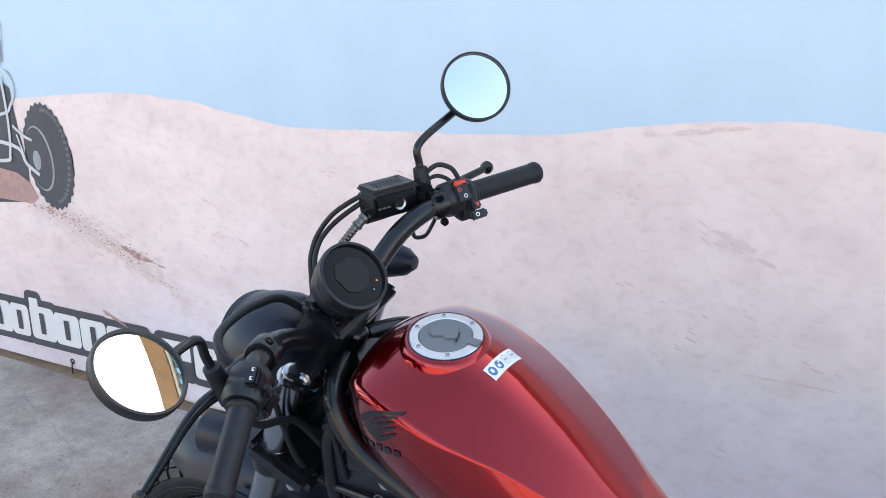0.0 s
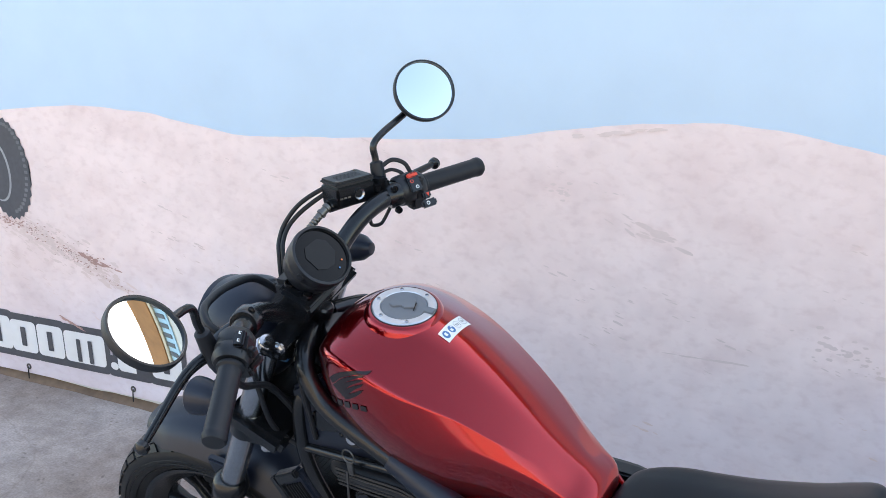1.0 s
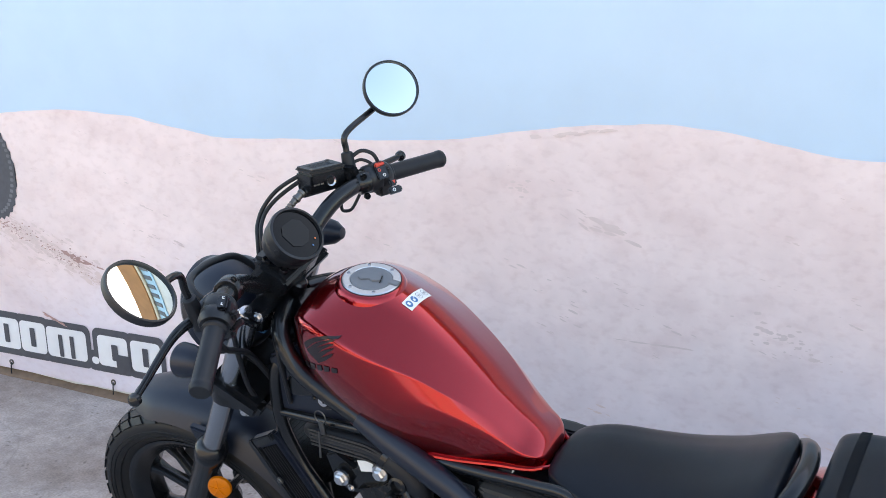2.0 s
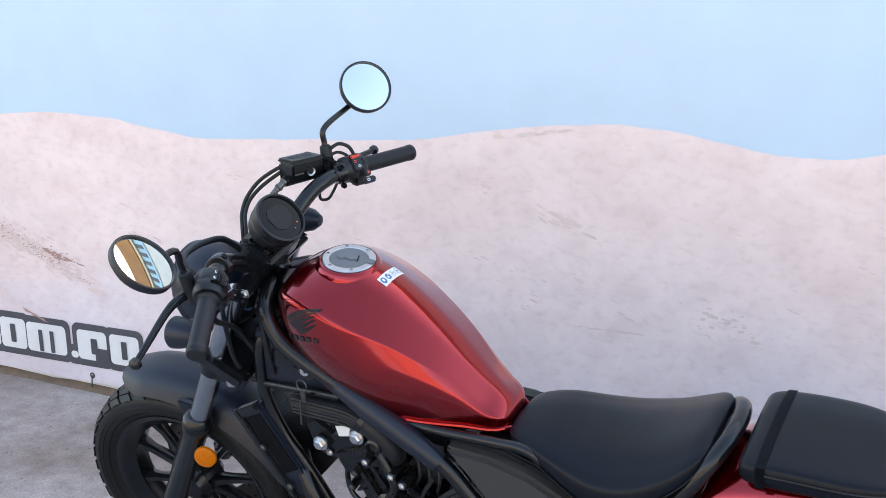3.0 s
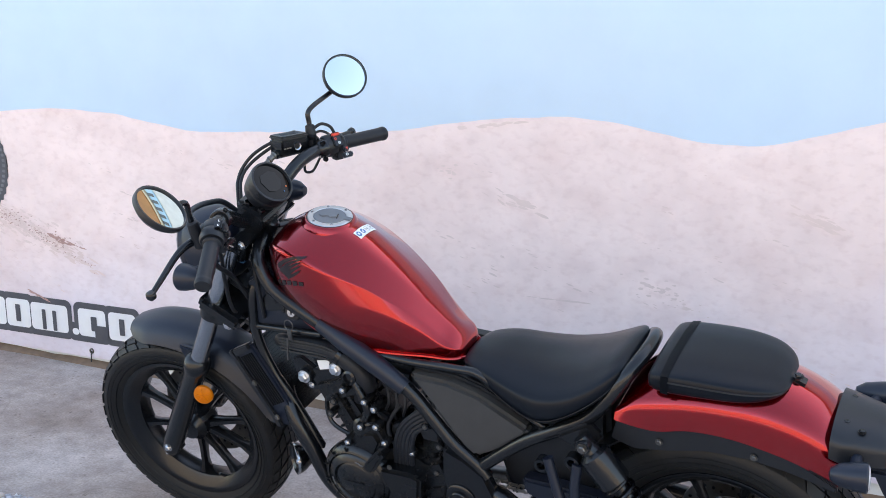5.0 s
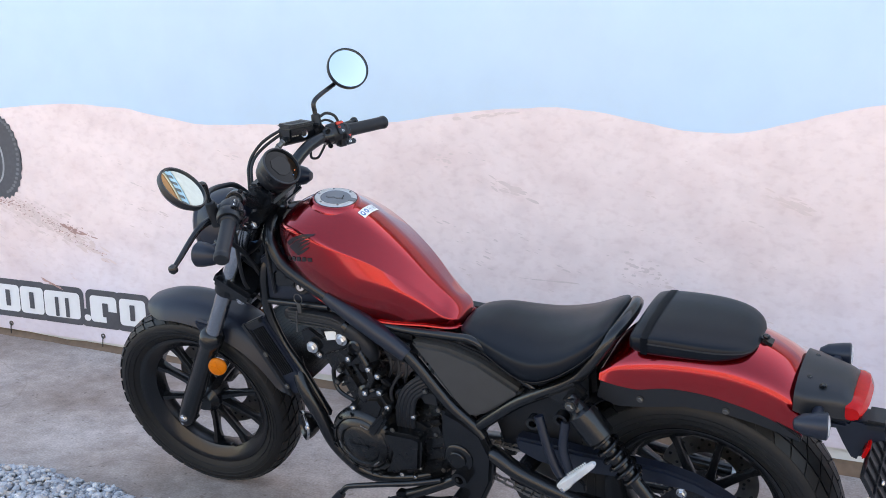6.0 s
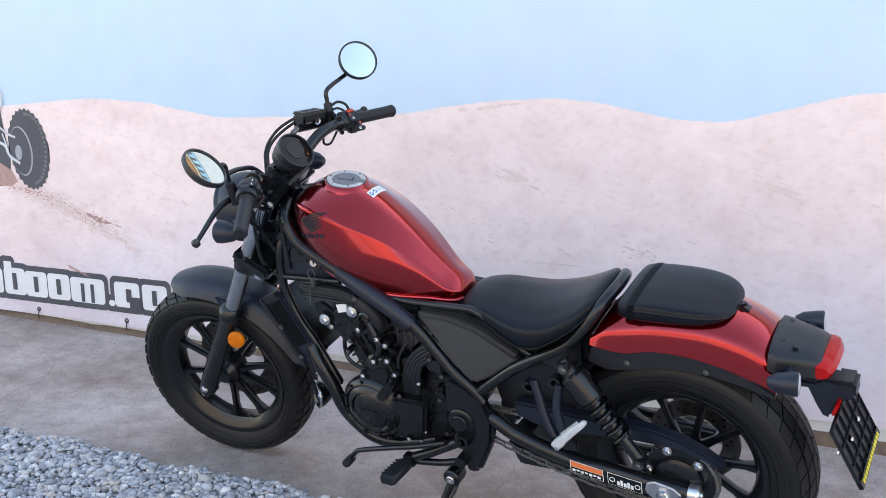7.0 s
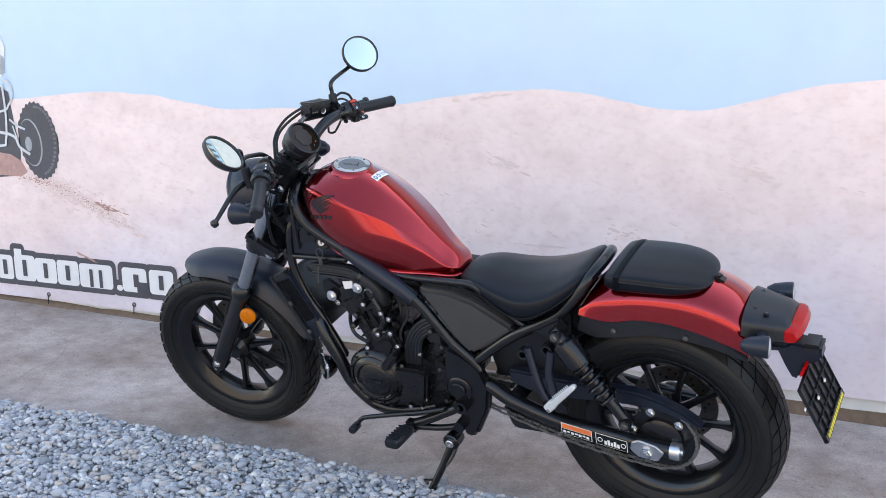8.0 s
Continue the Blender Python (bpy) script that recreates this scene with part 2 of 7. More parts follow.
def tube(pts, r, seg=10, sub=6, closed=False, bm=None, flat=1.0):
    """A round bar along a smooth line; r is one radius or one for each point; flat squeezes it sideways."""
    bm = bm or bmesh.new()
    line = smooth_path(pts, sub) if sub > 1 else [Vector(p) for p in pts]
    n = len(line)
    up = Vector((0, 0, 1)) if abs((line[1] - line[0]).normalized().z) < 0.9 else Vector((0, 1, 0))
    rings = []
    for i, p in enumerate(line):
        t = (line[(i + 1) % n if closed else min(i + 1, n - 1)] - line[i - 1 if closed else max(i - 1, 0)]).normalized()
        side = t.cross(up).normalized()
        up = side.cross(t).normalized()
        if isinstance(r, (int, float)):
            rr = r
        else:
            f = i / (n - 1) * (len(r) - 1)
            j = min(int(f), len(r) - 2)
            rr = r[j] + (r[j + 1] - r[j]) * (f - j)
        rings.append([bm.verts.new(p + (side * math.cos(a) * flat + up * math.sin(a)) * rr) for a in [2 * math.pi * k / seg for k in range(seg)]])
    for i in range(n if closed else n - 1):
        a, b = rings[i], rings[(i + 1) % n]
        for k in range(seg):
            bm.faces.new((a[k], a[(k + 1) % seg], b[(k + 1) % seg], b[k]))
    if not closed:
        bm.faces.new(rings[0][::-1])
        bm.faces.new(rings[-1])
    return bm


def axis_matrix(origin, direction):
    return Matrix.Translation(origin) @ Vector(direction).to_track_quat("Z", "Y").to_matrix().to_4x4()


def lathe(profile, origin, direction, seg=32, bm=None, closed=False):
    """Turn (radius, height) pairs round an axis."""
    bm = bm or bmesh.new()
    m = axis_matrix(origin, direction)
    rings = []
    for r, h in profile:
        if r < 1e-6:
            rings.append([bm.verts.new(m @ Vector((0, 0, h)))])
        else:
            rings.append([bm.verts.new(m @ Vector((r * math.cos(2 * math.pi * k / seg), r * math.sin(2 * math.pi * k / seg), h))) for k in range(seg)])
    pairs = list(zip(rings, rings[1:])) + ([(rings[-1], rings[0])] if closed else [])
    for a, b in pairs:
        for k in range(seg):
            j = (k + 1) % seg
            if len(a) == 1 and len(b) == 1:
                continue
            if len(a) == 1:
                bm.faces.new((a[0], b[k], b[j]))
            elif len(b) == 1:
                bm.faces.new((a[k], a[j], b[0]))
            else:
                bm.faces.new((a[k], a[j], b[j], b[k]))
    if not closed:
        for ring in (rings[0], rings[-1]):
            if len(ring) > 2:
                bm.faces.new(ring)
    return bm


def loft(rings, bm=None, cap=True):
    bm = bm or bmesh.new()
    vs = [[bm.verts.new(p) for p in ring] for ring in rings]
    for a, b in zip(vs, vs[1:]):
        n = len(a)
        for k in range(n):
            bm.faces.new((a[k], a[(k + 1) % n], b[(k + 1) % n], b[k]))
    if cap:
        bm.faces.new(vs[0][::-1])
        bm.faces.new(vs[-1])
    return bm


def slab(outline, y0, y1, bevel=0.0, m=None, bm=None):
    """An outline in x and z, from y0 to y1, with rounded edges; m moves it."""
    own = bmesh.new()
    a = [own.verts.new((x, y0, z)) for x, z in outline]
    b = [own.verts.new((x, y1, z)) for x, z in outline]
    n = len(a)
    own.faces.new(a)
    own.faces.new(b[::-1])
    for k in range(n):
        own.faces.new((a[k], b[k], b[(k + 1) % n], a[(k + 1) % n]))
    bmesh.ops.recalc_face_normals(own, faces=own.faces)
    if bevel:
        bmesh.ops.bevel(own, geom=own.edges[:], offset=bevel, segments=2, affect="EDGES", clamp_overlap=True)
    if m is not None:
        own.transform(m)
    return join(own, bm)


def box(size, bevel=0.0, m=None, bm=None):
    own = bmesh.new()
    bmesh.ops.create_cube(own, size=1.0)
    own.transform(Matrix.Diagonal((*size, 1)))
    if bevel:
        bmesh.ops.bevel(own, geom=own.edges[:], offset=bevel, segments=2, affect="EDGES", clamp_overlap=True)
    if m is not None:
        own.transform(m)
    return join(own, bm)


def join(own, bm):
    if bm is None:
        return own
    me = bpy.data.meshes.new("joined")
    own.to_mesh(me)
    own.free()
    bm.from_mesh(me)
    bpy.data.meshes.remove(me)
    return bm


def bolt_mesh(r=0.007, h=0.006):
    bm = lathe([(0, h), (r * 0.75, h), (r, h * 0.7), (r, 0)], (0, 0, 0), (0, -1, 0), 6)
    return lathe([(r * 1.35, 0), (r * 1.35, 0.0015), (0, 0.0015)], (0, 0, 0), (0, -1, 0), 12, bm)


def interp(table, x):
    """Smooth reading of a table of (x, a, b, ...) rows."""
    cols = list(zip(*table))
    xs = cols[0]
    out = []
    for c in cols[1:]:
        i = min(max(sum(v <= x for v in xs) - 1, 0), len(xs) - 2)
        t = min(max((x - xs[i]) / (xs[i + 1] - xs[i]), 0), 1)
        d = [(c[min(j + 1, len(c) - 1)] - c[max(j - 1, 0)]) / (xs[min(j + 1, len(xs) - 1)] - xs[max(j - 1, 0)]) for j in (i, i + 1)]
        w = xs[i + 1] - xs[i]
        out.append((2 * t ** 3 - 3 * t * t + 1) * c[i] + (t ** 3 - 2 * t * t + t) * w * d[0] + (3 * t * t - 2 * t ** 3) * c[i + 1] + (t ** 3 - t * t) * w * d[1])
    return out


# ---- ground and wall ----
WALL_Y = 0.864


def flat(points, z=0.0):
    bm = bmesh.new()
    bm.faces.new([bm.verts.new((x, y, z)) for x, y in points])
    return bm


def ground():
    g = part("ground", flat([(-600, -600), (600, -600), (600, 600), (-600, 600)], -0.03), M_YARD)
    tagged(g, "bare brown ground around the concrete strip", "ground", kind="structure")
    bm = slab([(-14, 0), (14, 0), (14, -0.06), (-14, -0.06)], -0.19, 0.93, 0.01)
    for v in bm.verts:
        if v.co.y > 0:
            v.co.y = 0.862
        else:
            v.co.y = -0.185 - 0.008 * v.co.x - (0.0 if v.co.z > -0.01 else 0.02)
    p = part("pavement", bm, M_CONCRETE)
    tagged(p, "worn grey concrete strip with stains and hairline cracks", "pavement", kind="structure")


def wall():
    w = part("wall_back", slab([(-12, -0.05), (12, -0.05), (12, 2.52), (-12, 2.52)], WALL_Y + 0.012, WALL_Y + 0.2, 0.01), M_WALL)
    tagged(w, "plain rendered wall behind the printed banner", "wall", kind="structure")


HILLS = [(-7.0, 1.2), (-5.0, 1.1), (-3.6, 0.95), (-3.0, 0.98), (-2.6, 1.02), (-2.38, 1.04), (-2.05, 1.067), (-1.76, 1.06), (-1.55, 1.03), (-1.34, 1.005), (-1.14, 1.013),
         (-0.96, 1.02), (-0.59, 1.036), (-0.37, 1.07), (-0.12, 1.1), (0.11, 1.11), (0.27, 1.09), (0.46, 1.053), (0.66, 1.043), (0.85, 1.09), (1.04, 1.14), (1.25, 1.16), (1.8, 1.2), (3.0, 1.1), (6.0, 1.25)]


def banner_foot(x):
    return 0.03 - 0.006 * x


def hung(x, z):
    """Where a point of the print lies on the wall: the sheet hangs a little askew."""
    return 0.983 * x - 0.0177 * z + 0.0077, 0.0218 * x + 0.9693 * z + 0.038


def sheet(outline, depth, mat, name, parent):
    """A printed shape on the banner, depth metres proud of its face."""
    bm = bmesh.new()
    bm.faces.new([bm.verts.new((x, WALL_Y - depth, z)) for x, z in (hung(*p) for p in outline)])
    bmesh.ops.triangulate(bm, faces=bm.faces)
    return part(name, bm, mat, parent)


def banner():
    xs = np.linspace(-7, 6, 131)
    foot = [(float(x), banner_foot(x) + 0.0015 * math.sin(7 * x) * math.sin(2.3 * x)) for x in xs]
    bm = slab([hung(*p) for p in foot + [(6, 1.66), (-7, 1.66)]], WALL_Y, WALL_Y + 0.004)
    b = tagged(part("banner", bm, M_BANNER_SKY), "large printed vinyl banner with sandy hills under pale blue sky", "banner")
    hill = bmesh.new()
    rows = []
    for x in np.linspace(-7, 6, 400):
        x = float(x)
        top = interp(HILLS, x)[0] + 0.004 * noise.noise((x * 9, 0.3, 0)) + 0.002 * noise.noise((x * 40, 1.3, 0))
        low = banner_foot(x) + 0.0015 * math.sin(7 * x) * math.sin(2.3 * x)
        rows.append([hill.verts.new((p[0], WALL_Y - 0.0015, p[1])) for p in (hung(x, low), hung(x, low * 0.5 + top * 0.5), hung(x, top))])
    for p, q in zip(rows, rows[1:]):
        for k in (0, 1):
            hill.faces.new((p[k], q[k], q[k + 1], p[k + 1]))
    part("printed_hill", hill, M_SAND, b)
    return b


ground()
wall()
BANNER = banner()

# ---- motorcycle: its own frame has x to the rear, y to its right, z up ----
BIKE_POSE = pose(0, 0, 0, 12.98, 0, -4.88)
bike = tagged(new("motorcycle"), "red and matt black cruiser motorcycle parked on its side stand", "motorcycle")
bike.matrix_world = BIKE_POSE

# The fork, front wheel and bars are turned a little to the left.
RAKE = Vector((math.sin(radians(31.5)), 0, math.cos(radians(31.5))))
HEAD = Vector((-0.36, 0, 0.87))
STEER = Matrix.Translation(HEAD) @ Matrix.Rotation(radians(5.5), 4, RAKE) @ Matrix.Translation(-HEAD)
RAKE = Vector((math.sin(radians(28.5)), 0, math.cos(radians(28.5))))


# The engine, swingarm and footrests are drawn on a slightly taller plan, which TRIM brings to the frame's proportions.
TRIM = Matrix(((0.994, 0, -0.038, 0.027), (0, 1, 0, 0), (0, 0, 0.966, 0.003), (0, 0, 0, 1)))


def epart(name, bm, mat, parent=None, label="", angle=38):
    bm.transform(TRIM)
    return part(name, bm, mat, parent or bike, label, angle)


def fpart(name, bm, mat, parent=None, label="", angle=38):
    bm.transform(STEER)
    return part(name, bm, mat, parent or bike, label, angle)


_bolts = {}


def bolt(parent, place, r=0.007, mat=None, steered=False, turn=None, trim=False):
    mat = mat or M_CHROME
    key = (round(r, 4), mat.name)
    if key not in _bolts:
        me = bpy.data.meshes.new("bolt")
        bm = bolt_mesh(r, r * 0.9)
        bmesh.ops.recalc_face_normals(bm, faces=bm.faces)
        bm.to_mesh(me)
        bm.free()
        me.materials.append(mat)
        _bolts[key] = me
    ob = new("bolt", _bolts[key])
    ob.parent = parent
    m = Matrix.Translation(TRIM @ Vector(place) if trim else place) @ (turn or Matrix.Identity(4))
    ob.matrix_basis = STEER @ m if steered else m
    return ob


def tyre_profile(R, w, rim):
    side = [(rim - 0.004, 0.62), (rim + 0.006, 0.72), (rim + (R - rim) * 0.35, 0.97), (rim + (R - rim) * 0.55, 1.0), (rim + (R - rim) * 0.72, 0.94), (rim + (R - rim) * 0.84, 0.74), (rim + (R - rim) * 0.91, 0.45), (R - 0.005, 0.15)]
    return [(r, -h * w) for r, h in side] + [(r, h * w) for r, h in side[::-1]]


def tread_point(R, w, rim, s):
    """A point (radius, offset, normal) of the tread; s runs from -1 at one shoulder to 1 at the other."""
    a = s * 1.15
    h = math.sin(a) * w * 1.03
    r = rim + (R - rim) * (1 - 0.42 * (1 - math.cos(a)))
    return r, h, (math.cos(a * 0.8), math.sin(a * 0.8))


def tread_block(bm, c, R, w, rim, corners, height):
    """One raised block of rubber; corners: four (angle, s)."""
    lo, hi = [], []
    for ang, s in corners:
        r, h, (nr, nh) = tread_point(R, w, rim, s)
        for out, up in ((lo, -0.008), (hi, height)):
            rr, hh = r + nr * up, h + nh * up
            out.append(bm.verts.new((c[0] + rr * math.cos(ang), c[1] + hh, c[2] + rr * math.sin(ang))))
    bm.faces.new(hi)
    for k in range(4):
        bm.faces.new((lo[k], lo[(k + 1) % 4], hi[(k + 1) % 4], hi[k]))


def wheel(c, R, w, rim, steered, name, spokes, disc_r, turn0, gap, height):
    maker = fpart if steered else part
    bm = lathe([(rim, -w * 0.74), (rim + 0.004, -w * 0.74), (rim + 0.004, -w * 0.66), (rim - 0.006, -w * 0.6), (rim - 0.028, -w * 0.3), (rim - 0.03, w * 0.3), (rim - 0.006, w * 0.6),
                (rim + 0.004, w * 0.66), (rim + 0.004, w * 0.74), (rim, w * 0.74), (rim - 0.012, w * 0.66), (rim - 0.036, w * 0.34), (rim - 0.04, 0), (rim - 0.036, -w * 0.34), (rim - 0.012, -w * 0.66)], c, (0, 1, 0), 64, closed=True)
    wh = maker(name, bm, M_BLACK, bike, "black cast alloy wheel with straight spokes")
    tyre = maker("tyre", lathe(tyre_profile(R, w, rim), c, (0, 1, 0), 96, closed=True), M_RUBBER, wh, "black road tyre with blocky tread")
    hub = lathe([(0.0, -w * 0.75), (0.03, -w * 0.75), (0.036, -w * 0.6), (0.046, -w * 0.45), (0.046, w * 0.45), (0.036, w * 0.6), (0.03, w * 0.75), (0, w * 0.75)], c, (0, 1, 0), 32)
    maker("hub", hub, M_BLACK, wh)
    for k in range(spokes):
        a = turn0 + 2 * math.pi * k / spokes
        d, e = Vector((math.cos(a), 0, math.sin(a))), Vector((-math.sin(a), 0, math.cos(a)))
        side = 0.007 if k % 2 else -0.007
        rings = []
        for r, hw, ht in ((0.04, 0.013, 0.02), (0.09, 0.0095, 0.014), (rim - 0.07, 0.0085, 0.013), (rim - 0.032, 0.013, 0.02)):
            p = Vector(c) + d * r + e * (side * (1 - r / rim))
            rings.append([p + e * (hw * x) + Vector((0, ht * y, 0)) for x, y in ((-1, -0.5), (-0.6, -1), (0.6, -1), (1, -0.5), (1, 0.5), (0.6, 1), (-0.6, 1), (-1, 0.5))])
        maker("spoke", loft(rings), M_BLACK, wh)
    for rr in (0.24, 0.40, 0.52):
        ring = rim + (R - rim) * rr
        hh = w * (0.9 if rr < 0.3 else 0.985 if rr < 0.45 else 1.0)
        for sg in (-1, 1):
            maker("sidewall_ridge", lathe([(ring - 0.0016, sg * (hh - 0.002)), (ring, sg * (hh + 0.0012)), (ring + 0.0016, sg * (hh - 0.002))], c, (0, 1, 0), 64, closed=True), M_RUBBER, wh)
    # Brake disc on the right side, drilled.
    dc = (c[0], c[1] + w * 0.95, c[2])
    bm = bmesh.new()
    seg, rr = 60, (disc_r * 0.6, disc_r)
    vs = [[[bm.verts.new((dc[0] + r * math.cos(2 * math.pi * k / seg), dc[1] + y, dc[2] + r * math.sin(2 * math.pi * k / seg))) for k in range(seg)] for r in rr] for y in (-0.0025, 0.0025)]
    for k in range(seg):
        j = (k + 1) % seg
        bm.faces.new((vs[0][0][k], vs[0][0][j], vs[0][1][j], vs[0][1][k]))
        bm.faces.new((vs[1][0][k], vs[1][1][k], vs[1][1][j], vs[1][0][j]))
        bm.faces.new((vs[0][1][k], vs[0][1][j], vs[1][1][j], vs[1][1][k]))
        bm.faces.new((vs[0][0][k], vs[1][0][k], vs[1][0][j], vs[0][0][j]))
    disc = maker("brake_disc", bm, M_STEEL, wh, "drilled steel brake disc")
    holes = bmesh.new()
    for k in range(40):
        a = 2 * math.pi * k / 40
        r = disc_r * (0.7 + 0.1 * (k % 3))
        lathe([(0, -0.0032), (0.004, -0.0032), (0.004, 0.0032), (0, 0.0032)], (dc[0] + r * math.cos(a), dc[1], dc[2] + r * math.sin(a)), (0, 1, 0), 8, holes)
    tagged(maker("disc_holes", holes, M_GLOSS, wh), kind="stuff")
    # Tread.
    bm = bmesh.new()
    steps = 40
    for k in range(steps):
        for sg in (-1, 1):
            a = 2 * math.pi * (k + (0.5 if sg > 0 else 0)) / steps
            da = 2 * math.pi / steps
            lean = 0.35 * da
            tread_block(bm, c, R, w, rim, [(a, sg * 0.99), (a + da * (1 - gap), sg * 0.99), (a + da * (1 - gap) + lean, sg * 0.66), (a + lean, sg * 0.66)], height)
            tread_block(bm, c, R, w, rim, [(a + lean, sg * 0.60), (a + da * (1 - gap) + lean, sg * 0.60), (a + da * (1 - gap) + 2.2 * lean, sg * 0.30), (a + 2.2 * lean, sg * 0.30)], height)
            tread_block(bm, c, R, w, rim, [(a + 2.2 * lean, sg * 0.25), (a + da * (1 - gap * 0.6) + 2.2 * lean, sg * 0.25), (a + da * (1 - gap * 0.6) + 2.6 * lean, sg * 0.02), (a + 2.6 * lean, sg * 0.03)], height)
    tagged(maker("tread", bm, M_RUBBER, wh), kind="stuff")
    return wh


FC, RC = (-0.728, 0.0, 0.313), (0.760, 0.0, 0.335)
front_wheel = wheel(FC, 0.300, 0.066, 0.2175, True, "front_wheel", 10, 0.148, 0.2, 0.24, 0.0022)
rear_wheel = wheel(RC, 0.325, 0.078, 0.2175, False, "rear_wheel", 10, 0.12, 0.05, 0.1, 0.0016)
# Valve and paint marks on the front tyre.
fpart("valve_stem", tube([(FC[0] + 0.06, -0.02, FC[2] - 0.175), (FC[0] + 0.055, -0.035, FC[2] - 0.155)], 0.004, 8, 1), M_SOFT, front_wheel)

# ---- fork ----
FB = Vector((-0.731, 0.0, 0.322))


def on_fork(t, side, out=0.0):
    return FB + RAKE * t + Vector((0, side * (0.113 + out), 0))


for sd in (-1, 1):
    prof = [(0.0, -0.035), (0.022, -0.035), (0.027, -0.02), (0.029, 0.03), (0.029, 0.275), (0.031, 0.28), (0.031, 0.295), (0.034, 0.30), (0.0345, 0.322), (0.0325, 0.326), (0.0345, 0.33), (0.03, 0.34), (0.024, 0.345), (0.0, 0.345)]
    leg = fpart("fork_leg", lathe(prof, on_fork(0, sd), RAKE, 28), M_BLACK, bike, "black lower fork leg with dust seal")
    fpart("fork_tube", lathe([(0.0, 0.33), (0.0225, 0.33), (0.0225, 0.56), (0.019, 0.563), (0.0, 0.563)], on_fork(0, sd), RAKE, 28), M_FORK, leg, "grey satin fork tube")
    fpart("axle_lug", box((0.05, 0.05, 0.06), 0.014, Matrix.Translation(on_fork(-0.005, sd, -0.004))), M_BLACK, leg)
    crown = Vector((-0.376, sd * 0.115, 0.976))
    fpart("upper_tube", tube([on_fork(0.54, sd), crown - RAKE * 0.01], 0.0222, 20, 1), M_FORK, leg)
    fpart("fork_cap", lathe([(0.0, 0.008), (0.0075, 0.008), (0.008, 0.004), (0.0155, 0.003), (0.017, 0.0), (0.017, -0.012), (0, -0.012)], crown, RAKE, 24), M_FORK, leg, "bright fork cap")
    if sd < 0:
        bolt(leg, on_fork(-0.002, sd, 0.026), 0.009, M_CHROME, True)
        bolt(leg, on_fork(-0.03, sd, 0.02), 0.005, M_CHROME, True)
    # Side reflector.
    refl = lathe([(0, 0.010), (0.02, 0.010), (0.0255, 0.006), (0.0265, 0.0), (0.0, 0.0)], on_fork(0.225, sd, 0.020) + Vector((0.058, 0, 0.003)), (0.25, sd, 0.12), 28)
    r = fpart("side_reflector", refl, M_AMBER, leg, "round orange side reflector")
    for k in range(5):
        a = radians(90 + 72 * k)
        rm = axis_matrix(on_fork(0.225, sd, 0.020) + Vector((0.058, 0, 0.003)), (0.25, sd, 0.12))
        fpart("reflector_rib", tube([rm @ Vector((0, 0, 0.0105)), rm @ Vector((0.02 * math.cos(a), 0.02 * math.sin(a), 0.0102))], 0.0013, 6, 1), M_AMBER, r)
    fpart("reflector_bracket", box((0.07, 0.004, 0.02), 0.002, Matrix.Translation(on_fork(0.225, sd, 0.014) + Vector((0.03, 0, 0.003)))), M_BLACK, r)
    # Lower clamp band with its bolt.
    band = fpart("clamp_band", lathe([(0.0235, -0.013), (0.03, -0.013), (0.0315, 0.0), (0.03, 0.013), (0.0235, 0.013)], on_fork(0.515, sd), RAKE, 24, closed=True), M_BLACK, leg)
    fpart("clamp_lug", box((0.06, 0.016, 0.022), 0.004, Matrix.Translation(on_fork(0.515, sd, 0.012) + Vector((0.035, 0, -0.018)))), M_BLACK, band)
    bolt(leg, on_fork(0.515, sd, 0.022) + Vector((0.052, 0, -0.022)), 0.009, M_CHROME, True)
    # Wire of the wheel sensor along the leg.
    fpart("sensor_wire", tube([on_fork(0.02, sd, -0.05), on_fork(0.12, sd, -0.04), on_fork(0.3, sd, -0.035), on_fork(0.5, sd, -0.02)], 0.003, 6), M_SOFT, leg)

fpart("lower_yoke", slab([(-0.06, -0.02), (0.06, -0.02), (0.06, 0.02), (-0.06, 0.02)], -0.145, 0.145, 0.01, Matrix.Translation(FB + RAKE * 0.525 + Vector((0.03, 0, 0))) @ Matrix.Rotation(radians(31.5), 4, "Y")), M_BLACK, bike, "black lower triple clamp")
top_yoke = fpart("top_yoke", slab([(-0.02, -0.012), (0.018, -0.012), (0.018, 0.010), (-0.02, 0.010)], -0.135, 0.135, 0.007, Matrix.Translation((-0.368, 0, 0.968)) @ Matrix.Rotation(radians(28.5), 4, "Y")), M_BLACK, bike, "black upper triple clamp")
bolt(top_yoke, Vector((-0.352, -0.118, 0.972)), 0.008, M_FORK, True)
fpart("steering_stem", lathe([(0.032, -0.11), (0.036, -0.1), (0.036, 0.06), (0.03, 0.07)], HEAD, RAKE, 24), M_BLACK, top_yoke)

# ---- front mudguard ----


def mudguard_front():
    rings = []
    for i in range(33):
        a = radians(109 - i * (109 - 17) / 32)
        t = i / 32
        end = min(1, t / 0.10) * min(1, (1 - t) / 0.06)
        ring = []
        hw = 0.083 * (0.55 + 0.45 * math.sqrt(min(1, t / 0.12)))
        drop = 0.042 * (0.35 + 0.65 * math.sqrt(end)) + 0.012 * math.sin(math.pi * t)
        for s, rr in ((1, 0.0), (-1, -0.004)):
            for k in range(13):
                u = (k / 6 - 1) * s
                r = 0.350 + 0.022 * t + rr - drop * abs(u) ** 3.2
                ring.append(Vector((FC[0] + r * math.cos(a), u * (hw + rr), FC[2] + r * math.sin(a))))
        rings.append(ring)
    return loft(rings)


